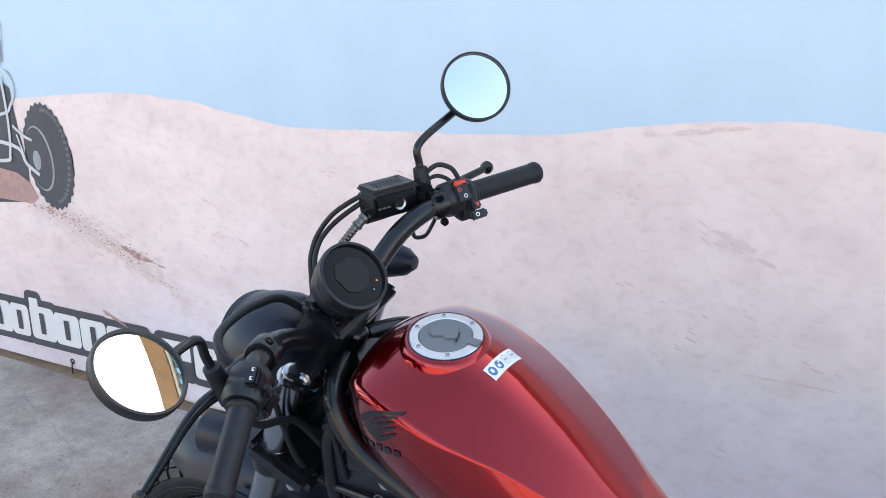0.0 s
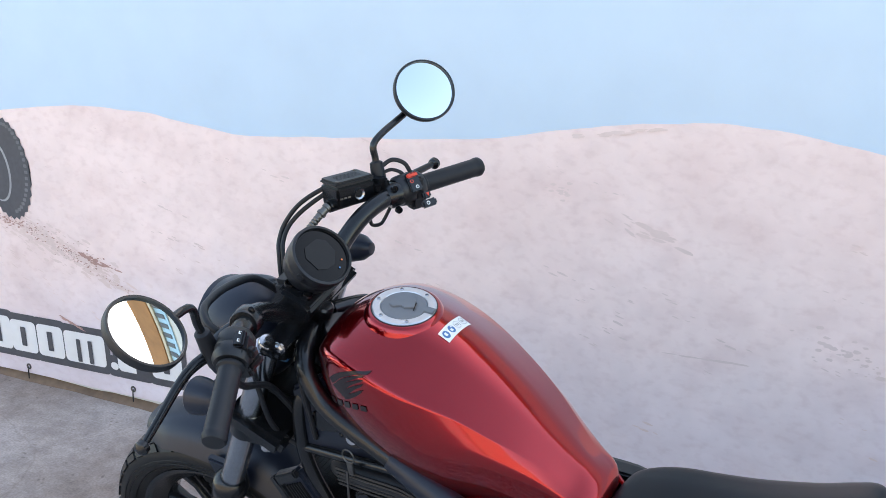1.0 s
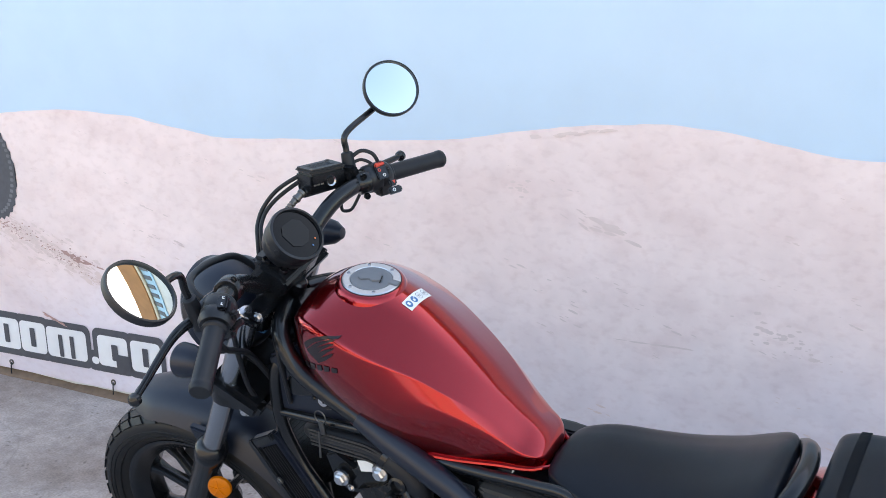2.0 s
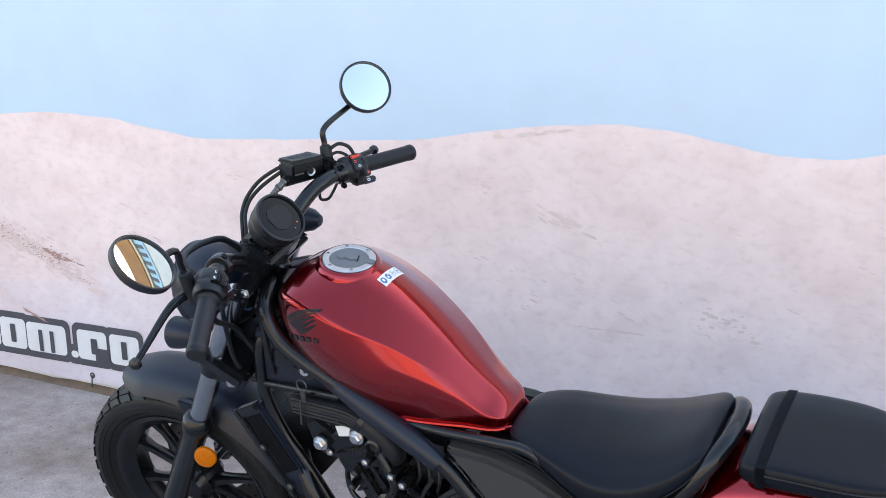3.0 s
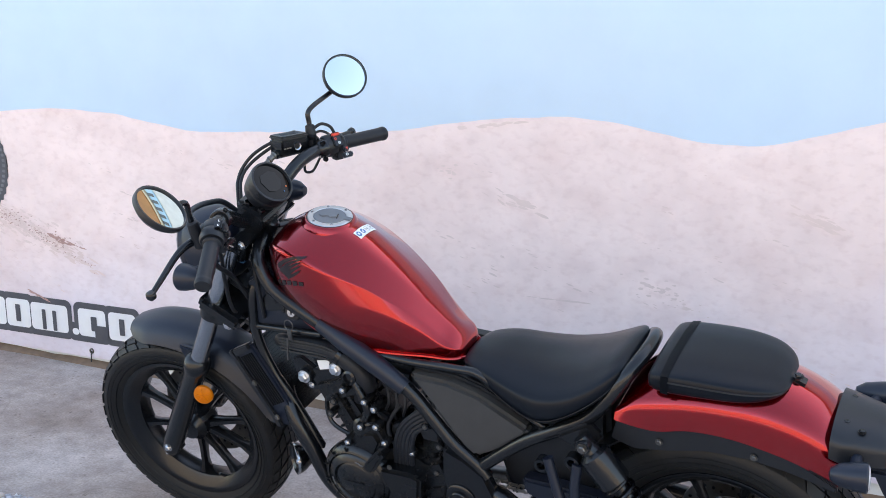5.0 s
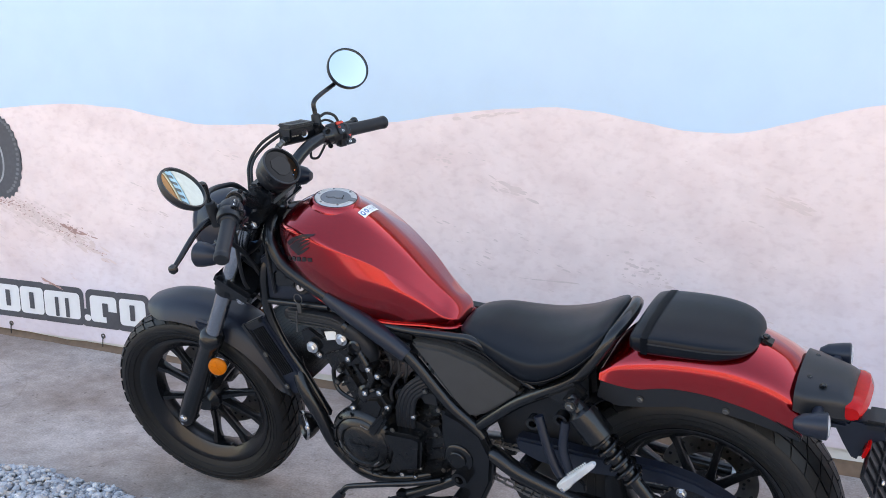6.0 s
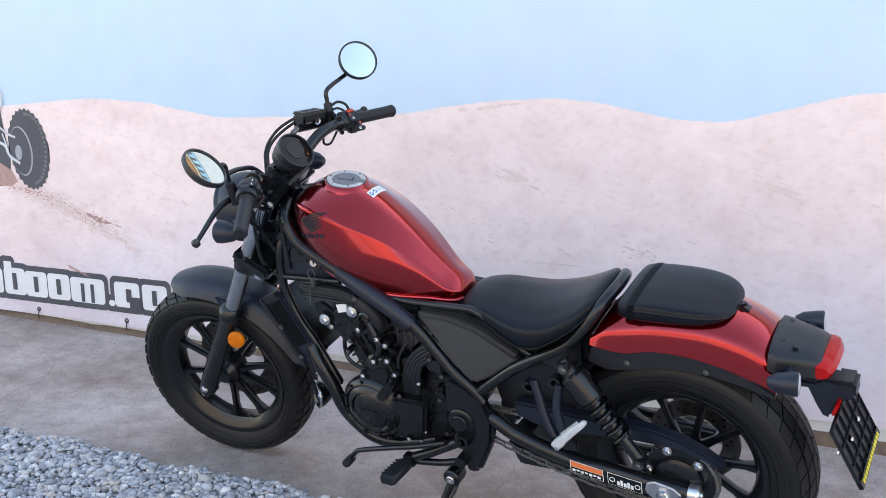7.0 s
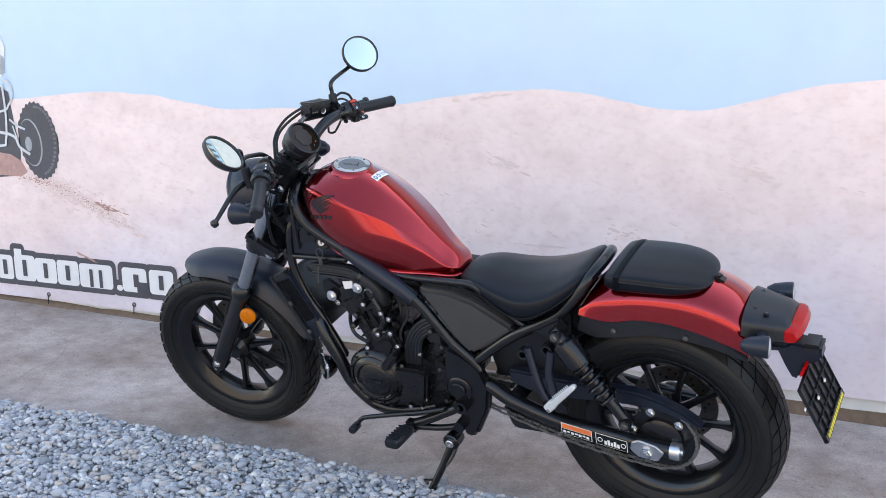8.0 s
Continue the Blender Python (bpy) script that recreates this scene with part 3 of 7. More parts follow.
guard = fpart("front_mudguard", mudguard_front(), M_MATTE, bike, "matt black front mudguard", 50)
for sd in (-1, 1):
    fpart("mudguard_stay", slab([(-0.64, 0.640), (-0.56, 0.625), (-0.57, 0.59), (-0.63, 0.60)], sd * 0.08, sd * 0.098, 0.004), M_MATTE, guard)

# ---- headlamp and front indicators ----
HL = Vector((-0.498, 0, 0.908))
HD = Vector((-0.97, 0, -0.24)).normalized()
lamp = fpart("headlamp", lathe([(0.0, -0.07), (0.045, -0.066), (0.075, -0.05), (0.092, -0.02), (0.097, 0.012), (0.097, 0.045), (0.092, 0.055)], HL, HD, 40), M_MATTE, bike, "round matt black headlamp with clear lens")
fpart("lamp_ring", lathe([(0.084, 0.05), (0.097, 0.045), (0.100, 0.055), (0.092, 0.066), (0.084, 0.064)], HL, HD, 40, closed=True), M_MATTE, lamp)
fpart("lamp_lens", lathe([(0.084, 0.056), (0.07, 0.059), (0.0, 0.061)], HL, HD, 40), M_CLEAR, lamp)
for sd in (-1, 1):
    fpart("lamp_bracket", tube([HL + Vector((0.0, sd * 0.09, -0.01)), HL + Vector((0.04, sd * 0.108, -0.02)), HL + Vector((0.09, sd * 0.113, -0.03))], 0.012, 10), M_BLACK, lamp)
    ic = Vector((-0.432, sd * 0.235, 0.944))
    ind = fpart("front_indicator", lathe([(0.0, -0.05), (0.012, -0.047), (0.024, -0.03), (0.031, 0.0), (0.032, 0.014), (0.029, 0.018)], ic, (-1, 0, 0.0), 28), M_MATTE, bike, "matt black bullet indicator with clear lens")
    fpart("indicator_lens", lathe([(0.029, 0.017), (0.02, 0.024), (0.0, 0.027)], ic, (-1, 0, 0), 24), M_CLEAR, ind)
    fpart("indicator_stem", tube([ic - Vector((0, sd * 0.025, 0)), ic - Vector((-0.03, sd * 0.115, 0.0))], 0.009, 10), M_MATTE, ind)

# ---- handlebar ----
LEVER_R = [Vector(p) for p in ((-0.336, 0.285, 1.062), (-0.340, 0.335, 1.050), (-0.336, 0.375, 1.043), (-0.327, 0.421, 1.036))]
right = [(-0.366, 0.0, 1.008), (-0.366, 0.055, 1.008), (-0.362, 0.085, 1.016), (-0.352, 0.125, 1.040), (-0.338, 0.165, 1.060), (-0.322, 0.21, 1.068), (-0.306, 0.26, 1.064), (-0.237, 0.412, 1.037)]
left = [(-0.246, -0.400, 1.046), (-0.302, -0.26, 1.086), (-0.320, -0.212, 1.088), (-0.338, -0.166, 1.074), (-0.353, -0.125, 1.048), (-0.362, -0.085, 1.018), (-0.366, -0.055, 1.008)]
line = left + right
bar = fpart("handlebar", tube(line, 0.0162, 16, 6), M_BLACK, bike, "matt black swept handlebar")
for sd in (-1, 1):
    a, b = (Vector((-0.290, 0.298, 1.0575)), Vector((-0.234, 0.420, 1.0355))) if sd > 0 else (Vector((-0.288, -0.295, 1.0765)), Vector((-0.245, -0.405, 1.0455)))
    d = b - a
    ln = d.length
    prof = [(0.013, 0), (0.021, 0.0), (0.021, 0.005), (0.0175, 0.008)]
    prof += [(0.0172 + (0.0005 if i % 2 else 0), 0.012 + (ln - 0.02) * i / 24) for i in range(25)]
    prof += [(0.0185, ln - 0.004), (0.0185, ln + 0.004), (0.016, ln + 0.008), (0.012, ln + 0.009), (0.0, ln + 0.007)]
    fpart("grip", lathe(prof, a, d, 24), M_SOFT, bar, "ribbed black rubber grip")
    # Switch housing: two shells with a seam.
    sc = a - d.normalized() * 0.028
    sw = fpart("switch_housing", lathe([(0.014, -0.03), (0.024, -0.03), (0.028, -0.024), (0.0295, -0.002), (0.0285, 0.0), (0.0295, 0.002), (0.0305, 0.018), (0.026, 0.026), (0.014, 0.026)], sc, d, 28), M_PLASTIC, bar)
    fpart("switch_block", box((0.034, 0.036, 0.03), 0.006, Matrix.Translation(sc + Vector((0.012, 0, 0.012))) @ d.to_track_quat("Y", "Z").to_matrix().to_4x4()), M_PLASTIC, sw)
    fpart("switch_block", box((0.03, 0.034, 0.034), 0.006, Matrix.Translation(sc + Vector((0.012, 0, -0.02))) @ d.to_track_quat("Y", "Z").to_matrix().to_4x4()), M_PLASTIC, sw)
    up = Vector((0.55, 0, 0.83))
    if sd > 0:
        face = Vector((0.74, -0.36, 0.57)).normalized()
        side = (d.normalized() - face * d.normalized().dot(face)).normalized()
        top = face.cross(side) if face.cross(side).z > 0 else side.cross(face)
        mk = Matrix((side, top, face)).transposed().to_4x4()
        mk.translation = sc + face * 0.0315 + top * 0.004
        plate = fpart("switch_plate", box((0.024, 0.036, 0.008), 0.002, mk), M_GLOSS, sw)
        fpart("kill_switch", box((0.022, 0.009, 0.008), 0.002, mk @ Matrix.Translation((0, 0.012, 0.002))), M_STOP, sw, "orange-red engine stop switch")
        fpart("switch_mark", lathe([(0.0022, 0), (0.0034, 0), (0.0034, 0.0006), (0.0022, 0.0006)], mk @ Vector((0.002, -0.011, 0.004)), face, 14, closed=True), M_WHITE, plate)
        fpart("switch_mark", lathe([(0.0022, 0), (0.0034, 0), (0.0034, 0.0006), (0.0022, 0.0006)], mk @ Vector((-0.005, 0.001, 0.004)), face, 14, closed=True), M_STOP, plate)
        st_b = fpart("start_button", box((0.03, 0.014, 0.012), 0.003, mk @ Matrix.Translation((0.012, -0.046, 0.002))), M_GLOSS, sw)
        fpart("switch_mark", lathe([(0.0022, 0), (0.0036, 0), (0.0036, 0.0006), (0.0022, 0.0006)], mk @ Vector((0.008, -0.046, 0.008)), face, 14, closed=True), M_WHITE, st_b)
        hz = fpart("hazard_button", box((0.016, 0.014, 0.012), 0.003, mk @ Matrix.Translation((0.014, -0.03, 0.0))), M_PLASTIC, sw)
        fpart("switch_mark", slab([(-0.0035, -0.003), (0.0035, -0.003), (0.0, 0.004)], -0.0005, 0.0005, 0.0, mk @ Matrix.Translation((0.015, -0.03, 0.0063)) @ Matrix.Rotation(radians(90), 4, "X")), M_STOP, hz)
    else:
        rk = fpart("dip_switch", box((0.018, 0.03, 0.01), 0.003, Matrix.Translation(sc + up * 0.031) @ d.to_track_quat("Y", "Z").to_matrix().to_4x4()), M_GLOSS, sw)
        along = d.normalized()
        face = (up - along * up.dot(along)).normalized()
        mk = Matrix((along, face.cross(along), face)).transposed().to_4x4()
        mk.translation = sc + up * 0.0355
        for o in (-0.008, 0.006):
            fpart("switch_mark", box((0.0055, 0.007, 0.0012), 0.0004, mk @ Matrix.Translation((o, 0.0, 0.001))), M_WHITE, rk)
            fpart("switch_mark_core", box((0.0025, 0.004, 0.0012), 0.0, mk @ Matrix.Translation((o, 0.0, 0.0016))), M_GLOSS, rk)
        fpart("horn_button", box((0.016, 0.016, 0.016), 0.004, Matrix.Translation(sc + Vector((0.034, 0.0, 0.006)))), M_PLASTIC, sw)
        fpart("indicator_switch", box((0.012, 0.03, 0.01), 0.003, Matrix.Translation(sc + Vector((0.034, 0.0, -0.014)))), M_GLOSS, sw)
        # Clutch perch band with its bolts.
        fpart("perch_band", lathe([(0.016, -0.018), (0.0215, -0.018), (0.0235, -0.014), (0.0235, 0.014), (0.0215, 0.018), (0.016, 0.018)], (-0.327, -0.198, 1.084), (-0.36, 0.9, -0.25), 24, closed=True), M_BLACK, bar)
        fpart("perch_arm", tube([(-0.338, -0.203, 1.078), (-0.354, -0.23, 1.070), (-0.356, -0.262, 1.062)], [0.014, 0.015, 0.015], 12), M_BLACK, bar)
        bolt(bar, Vector((-0.312, -0.195, 1.106)), 0.0045, M_GLOSS, True)
    # Lever with its perch.
    pv = a - d.normalized() * 0.062 + Vector((-0.03, 0, 0.002))
    if sd > 0:
        fpart("lever_perch", box((0.045, 0.04, 0.026), 0.008, Matrix.Translation(pv + Vector((0.012, 0, 0)))), M_BLACK, bar)
    if sd < 0:
        pv = Vector((-0.354, -0.255, 1.063))
        tip, mid1, mid2 = Vector((-0.370, -0.426, 1.015)), Vector((-0.366, -0.290, 1.060)), Vector((-0.374, -0.322, 1.048))
    else:
        pv = LEVER_R[0]
        tip, mid1, mid2 = LEVER_R[3], LEVER_R[1].lerp(LEVER_R[0], 0.5), LEVER_R[1]
    lever = fpart("lever", tube([pv, mid1, mid2, tip.lerp(mid2, 0.35), tip], [0.0105, 0.009, 0.0075, 0.0065, 0.0055] if sd < 0 else [0.010, 0.008, 0.007, 0.0065, 0.006], 10, 6), M_BLACK, bar, "black hand lever with ball end")
    fpart("lever_ball", lathe([(0, -0.011), (0.006, -0.0095), (0.0112, -0.004), (0.0112, 0.004), (0.006, 0.0095), (0, 0.011)], tip, (0, 1, 0), 16), M_BLACK, lever)
    # Mirror.
    mc = Vector((-0.304, 0.395, 1.203)) if sd > 0 else Vector((-0.306, -0.404, 1.211))
    n = Vector((0.665, -0.50, 0.555)).normalized() if sd > 0 else Vector((0.689, 0.200, 0.686)).normalized()
    base = Vector((-0.346, 0.252, 1.084)) if sd > 0 else Vector((-0.348, -0.266, 1.076))
    elbow = Vector((-0.356, 0.270, 1.150)) if sd > 0 else Vector((-0.347, -0.281, 1.160))
    k = 0.965
    mirror = fpart("mirror", lathe([(r * k, h) for r, h in ((0.0, -0.022), (0.03, -0.021), (0.05, -0.016), (0.0605, -0.006), (0.0615, 0.003), (0.060, 0.007), (0.0565, 0.007), (0.0565, -0.002))], mc, n, 48), M_PLASTIC, bike, "round black rear-view mirror on a bent stem")
    fpart("mirror_glass", lathe([(0.0, 0.0), (0.0562 * k, 0.0)] + [(0.0562 * k * u, 0.005 - 0.0018 * u * u) for u in (1.0, 0.9, 0.8, 0.7, 0.6, 0.5, 0.4, 0.3, 0.2, 0.1)] + [(0.0, 0.005)], mc, n, 64), M_MIRROR, mirror, "clean round mirror glass")
    fpart("mirror_stem", tube([base, base.lerp(elbow, 0.6), elbow + Vector((0.004, sd * 0.006, 0.006)), mc - n * 0.018 + Vector((-0.018, -sd * 0.035, -0.022)), mc - n * 0.016], 0.0065, 10), M_BLACK, mirror)
    fpart("mirror_boot", lathe([(0.010, -0.03), (0.0145, -0.028), (0.0135, 0.015), (0.012, 0.036), (0.007, 0.039)], base, elbow - base, 16), M_SOFT, mirror)

# Clamp block under the instrument.
riser = fpart("bar_clamp", slab([(-0.04, -0.03), (0.035, -0.03), (0.04, 0.012), (0.026, 0.022), (-0.026, 0.022)], -0.062, 0.062, 0.006, Matrix.Translation((-0.358, 0, 1.016)) @ Matrix.Rotation(radians(27), 4, "Y")), M_BLACK, bike, "black handlebar clamp")
for y in (-0.042, 0.042):
    for x in (-0.019, 0.019):
        place = Matrix.Translation((-0.358, 0, 1.016)) @ Matrix.Rotation(radians(27), 4, "Y") @ Vector((x, y, 0.0215))
        cb = fpart("clamp_bolt", lathe([(0.0045, 0.002), (0.0045, 0.006), (0.008, 0.006), (0.0085, 0.005), (0.0085, 0.0)], place, Matrix.Rotation(radians(27), 3, "Y") @ Vector((0, 0, 1)), 18), M_GLOSS, riser)
fpart("riser_post", lathe([(0.02, -0.06), (0.022, 0.0), (0.022, 0.05)], (-0.39, -0.045, 0.95), RAKE, 16), M_BLACK, riser)
fpart("riser_post", lathe([(0.02, -0.06), (0.022, 0.0), (0.022, 0.05)], (-0.39, 0.045, 0.95), RAKE, 16), M_BLACK, riser)

# ---- instrument ----
IC = Vector((-0.314, -0.004, 1.083))
IN = Vector((0.74, -0.10, 0.66)).normalized()
dial = fpart("instrument", lathe([(0.0, -0.062), (0.03, -0.06), (0.046, -0.05), (0.051, -0.03), (0.0515, -0.022), (0.0505, -0.02), (0.0525, -0.018), (0.0545, 0.0), (0.0535, 0.006), (0.049, 0.007), (0.0475, 0.002), (0.0475, -0.006)], IC, IN, 48), M_PLASTIC, bike, "round black digital instrument")
fpart("dial_glass", lathe([(0.0, -0.004), (0.0475, -0.004), (0.0475, 0.0015), (0.0, 0.0025)], IC, IN, 48), M_SCREEN, dial, "glossy dark display glass")
mi = axis_matrix(IC + IN * 0.0032, IN)
lcd = [(-0.030, -0.018), (-0.012, -0.030), (0.012, -0.030), (0.034, -0.010), (0.034, 0.02), (0.018, 0.034), (-0.02, 0.034), (-0.034, 0.016)]
bm = bmesh.new()
bm.faces.new([bm.verts.new(mi @ Vector((x * 0.8, y * 0.8, 0))) for x, y in lcd])
fpart("display", bm, M_LCD, dial, "switched-off grey display")
for x, y, mat in ((0.012, -0.034, M_BLUE), (0.026, -0.026, M_ORANGE)):
    fpart("warning_light", lathe([(0.002, 0), (0.0015, 0.0005), (0, 0.0006)], mi @ Vector((x, y, 0)), IN, 8), mat, dial)
fpart("dial_button", lathe([(0.007, 0), (0.006, 0.004), (0, 0.005)], IC - IN * 0.012 + Vector((0, -0.052, 0)), (0, -1, 0), 14), M_SOFT, dial)
fpart("dial_bracket", slab([(-0.03, -0.04), (0.025, -0.04), (0.03, 0.02), (-0.03, 0.02)], -0.04, 0.04, 0.008, Matrix.Translation((-0.374, 0.0, 1.025))), M_PLASTIC, dial)

# ---- brake master cylinder and hoses ----
ML = Vector((0.45, 0.88, -0.17)).normalized()
MF = Vector((0.88, -0.45, 0.12)).normalized()
MF = (MF - ML * MF.dot(ML)).normalized()
MU = MF.cross(ML)
mm = Matrix((MF, ML, MU)).transposed().to_4x4()
mm.translation = Vector((-0.384, 0.196, 1.096))
prof = [(-0.030, -0.028), (0.024, -0.028), (0.029, -0.02), (0.031, 0.014), (-0.031, 0.014)]
res = fpart("brake_reservoir", slab(prof, -0.034, 0.046, 0.007, mm), M_BLACK, bike, "black brake fluid reservoir with sight glass")
fpart("reservoir_lid", box((0.063, 0.081, 0.010), 0.004, mm @ Matrix.Translation((0, 0.006, 0.0175))), M_PLASTIC, res)
for x, y in ((-0.022, 0.036), (0.022, -0.026)):
    fpart("lid_screw", lathe([(0.0042, 0.0), (0.0042, 0.0012), (0.002, 0.0014), (0, 0.0004)], mm @ Vector((x, y, 0.0225)), MU, 12), M_STEEL, res)
for k in range(5):
    fpart("lid_rib", box((0.0012, 0.05, 0.0008), 0.0, mm @ Matrix.Translation((-0.012 + 0.006 * k, 0.006, 0.0225))), M_PLASTIC, res)
fpart("sight_glass", lathe([(0.0072, 0.0015), (0.0105, 0.003), (0.0105, 0.0), (0.0072, 0.0)], mm @ Vector((0.0295, 0.010, -0.006)), MF, 24, closed=True), M_FORK, res, "round sight glass with metal ring")
fpart("sight_window", lathe([(0.0073, 0.0), (0.0073, 0.0012), (0, 0.0012)], mm @ Vector((0.0295, 0.010, -0.006)), MF, 20), M_GLOSS, res)
for k in range(3):
    fpart("cast_mark", box((0.0012, 0.006, 0.003), 0.0, mm @ Matrix.Translation((0.0295, -0.026 + 0.008 * k, -0.008))), M_STEEL, res)
fpart("master_cylinder", tube([mm @ Vector((0.006, -0.042, -0.022)), mm @ Vector((0.0, 0.075, -0.02))], 0.012, 14, 1), M_BLACK, res)
clampc = Vector((-0.312, 0.240, 1.066))
fpart("cylinder_clamp", lathe([(0.0138, -0.013), (0.0225, -0.013), (0.0235, -0.009), (0.0235, 0.009), (0.0225, 0.013), (0.0138, 0.013)], clampc, (0.66, 0.75, 0.02), 22, closed=True), M_BLACK, res)
fpart("clamp_arm", box((0.034, 0.026, 0.03), 0.007, Matrix.Translation(clampc + Vector((-0.022, -0.006, 0.022)))), M_BLACK, res)
for o in (0.022, -0.022):
    fpart("clamp_bolt", lathe([(0.0035, 0.003), (0.0035, 0.006), (0.0062, 0.006), (0.0068, 0.0)], clampc + Vector((0.012, -0.014, o)), (0.8, -0.6, 0.05), 14), M_GLOSS, res)
u0 = mm @ Vector((0.006, -0.042, -0.022))
ud = Vector((-0.36, -0.86, -0.36)).normalized()
fpart("hose_union", lathe([(0.0095, 0), (0.0095, 0.006), (0.0075, 0.007), (0.0075, 0.015), (0.009, 0.016), (0.009, 0.021), (0.0055, 0.022), (0.0055, 0.03), (0, 0.03)], u0, ud, 12), M_STEEL, res, "bright plated hose union")
p0 = u0 + ud * 0.022
prof = [(0.0062 + (0.0012 if k % 2 else 0), 0.0032 * k) for k in range(12)]
fpart("hose_spring", lathe(prof, p0, Vector((-0.50, -0.62, -0.60)), 12), M_STEEL, res)
p1 = p0 + Vector((-0.50, -0.62, -0.60)).normalized() * 0.034
hoses = fpart("brake_hose", tube([p0, p1, p1 + Vector((-0.018, -0.014, -0.022)), (-0.445, 0.085, 0.99), (-0.46, 0.05, 0.92), (-0.46, 0.03, 0.82)], 0.006, 10), M_SOFT, bike, "black ribbed brake hose")
for o in (0.0, 0.009):
    fpart("throttle_cable", tube([(-0.342 + o, 0.249, 1.084), (-0.377 + o, 0.226, 1.098), (-0.414 + o, 0.191, 1.102 - o * 0.6), (-0.464 + o, 0.163, 1.078 - o), (-0.494 + o, 0.142, 1.046 - o * 0.4), (-0.502 + o, 0.122, 1.020), (-0.496 + o, 0.102, 0.998), (-0.482 + o, 0.074, 0.936), (-0.432, 0.044, 0.846)], 0.0045, 8), M_SOFT, hoses)
fpart("switch_cable", tube([(-0.352, 0.215, 1.048), (-0.361, 0.220, 1.026), (-0.366, 0.227, 1.004), (-0.357, 0.243, 0.998), (-0.350, 0.258, 1.010), (-0.335, 0.265, 1.036)], 0.0035, 8), M_SOFT, hoses)
fpart("mirror_cable", tube([(-0.342, 0.263, 1.110), (-0.328, 0.280, 1.116), (-0.308, 0.288, 1.106), (-0.298, 0.288, 1.084)], 0.0042, 8), M_SOFT, hoses)
fpart("mirror_cable", tube([(-0.345, 0.258, 1.096), (-0.330, 0.273, 1.099), (-0.312, 0.278, 1.091), (-0.302, 0.278, 1.076)], 0.0035, 8), M_SOFT, hoses)
cl = fpart("clutch_cable", tube([(-0.360, -0.215, 1.062), (-0.384, -0.220, 1.083), (-0.415, -0.190, 1.088), (-0.442, -0.130, 1.072), (-0.456, -0.070, 1.052), (-0.452, -0.02, 1.030), (-0.43, 0.01, 0.98), (-0.41, 0.02, 0.93)], 0.0068, 10), M_SOFT, bike, "black clutch cable arched over the headlamp")
fpart("wiring_cable", tube([(-0.36, -0.19, 1.04), (-0.40, -0.165, 1.02), (-0.43, -0.14, 0.97), (-0.43, -0.115, 0.9), (-0.41, -0.09, 0.84), (-0.37, -0.06, 0.8)], 0.006, 8), M_SOFT, cl)
fpart("switch_cable", tube([(-0.322, -0.265, 1.025), (-0.342, -0.230, 0.980), (-0.372, -0.170, 0.930), (-0.392, -0.120, 0.880), (-0.382, -0.090, 0.800)], 0.006, 8), M_SOFT, cl)
fpart("switch_cable", tube([(-0.350, -0.230, 1.015), (-0.375, -0.170, 0.975), (-0.405, -0.140, 0.885), (-0.415, -0.120, 0.785), (-0.365, -0.100, 0.725)], 0.005, 8), M_SOFT, cl)
fpart("stem_nut", lathe([(0.0, 0.014), (0.012, 0.014), (0.016, 0.01), (0.016, -0.03), (0, -0.03)], (-0.34, -0.0, 0.968), RAKE, 20), M_BLACK, top_yoke)

# ---- tank ----
TANK = [  # x, ridge, crease half width and height, widest half width and height, bottom half width and height
    (-0.306, 0.945, 0.042, 0.934, 0.046, 0.912, 0.04, 0.89), (-0.294, 0.974, 0.080, 0.952, 0.087, 0.915, 0.077, 0.87), (-0.265, 0.996, 0.108, 0.968, 0.115, 0.915, 0.099, 0.845), (-0.225, 1.006, 0.125, 0.972, 0.132, 0.909, 0.112, 0.81),
    (-0.167, 1.007, 0.134, 0.958, 0.141, 0.892, 0.118, 0.775), (-0.11, 0.994, 0.132, 0.936, 0.142, 0.868, 0.119, 0.752), (-0.06, 0.966, 0.120, 0.915, 0.136, 0.848, 0.114, 0.739), (-0.02, 0.936, 0.107, 0.895, 0.124, 0.846, 0.107, 0.735),
    (0.02, 0.902, 0.095, 0.869, 0.112, 0.836, 0.098, 0.731), (0.06, 0.864, 0.080, 0.840, 0.098, 0.816, 0.089, 0.7295), (0.10, 0.822, 0.063, 0.804, 0.081, 0.786, 0.077, 0.7265), (0.135, 0.785, 0.049, 0.769, 0.069, 0.758, 0.068, 0.7225),
    (0.155, 0.7655, 0.042, 0.756, 0.061, 0.748, 0.060, 0.720), (0.168, 0.752, 0.033, 0.747, 0.049, 0.740, 0.049, 0.7185), (0.175, 0.741, 0.022, 0.738, 0.034, 0.732, 0.034, 0.7175), (0.178, 0.730, 0.011, 0.729, 0.018, 0.726, 0.018, 0.717)]


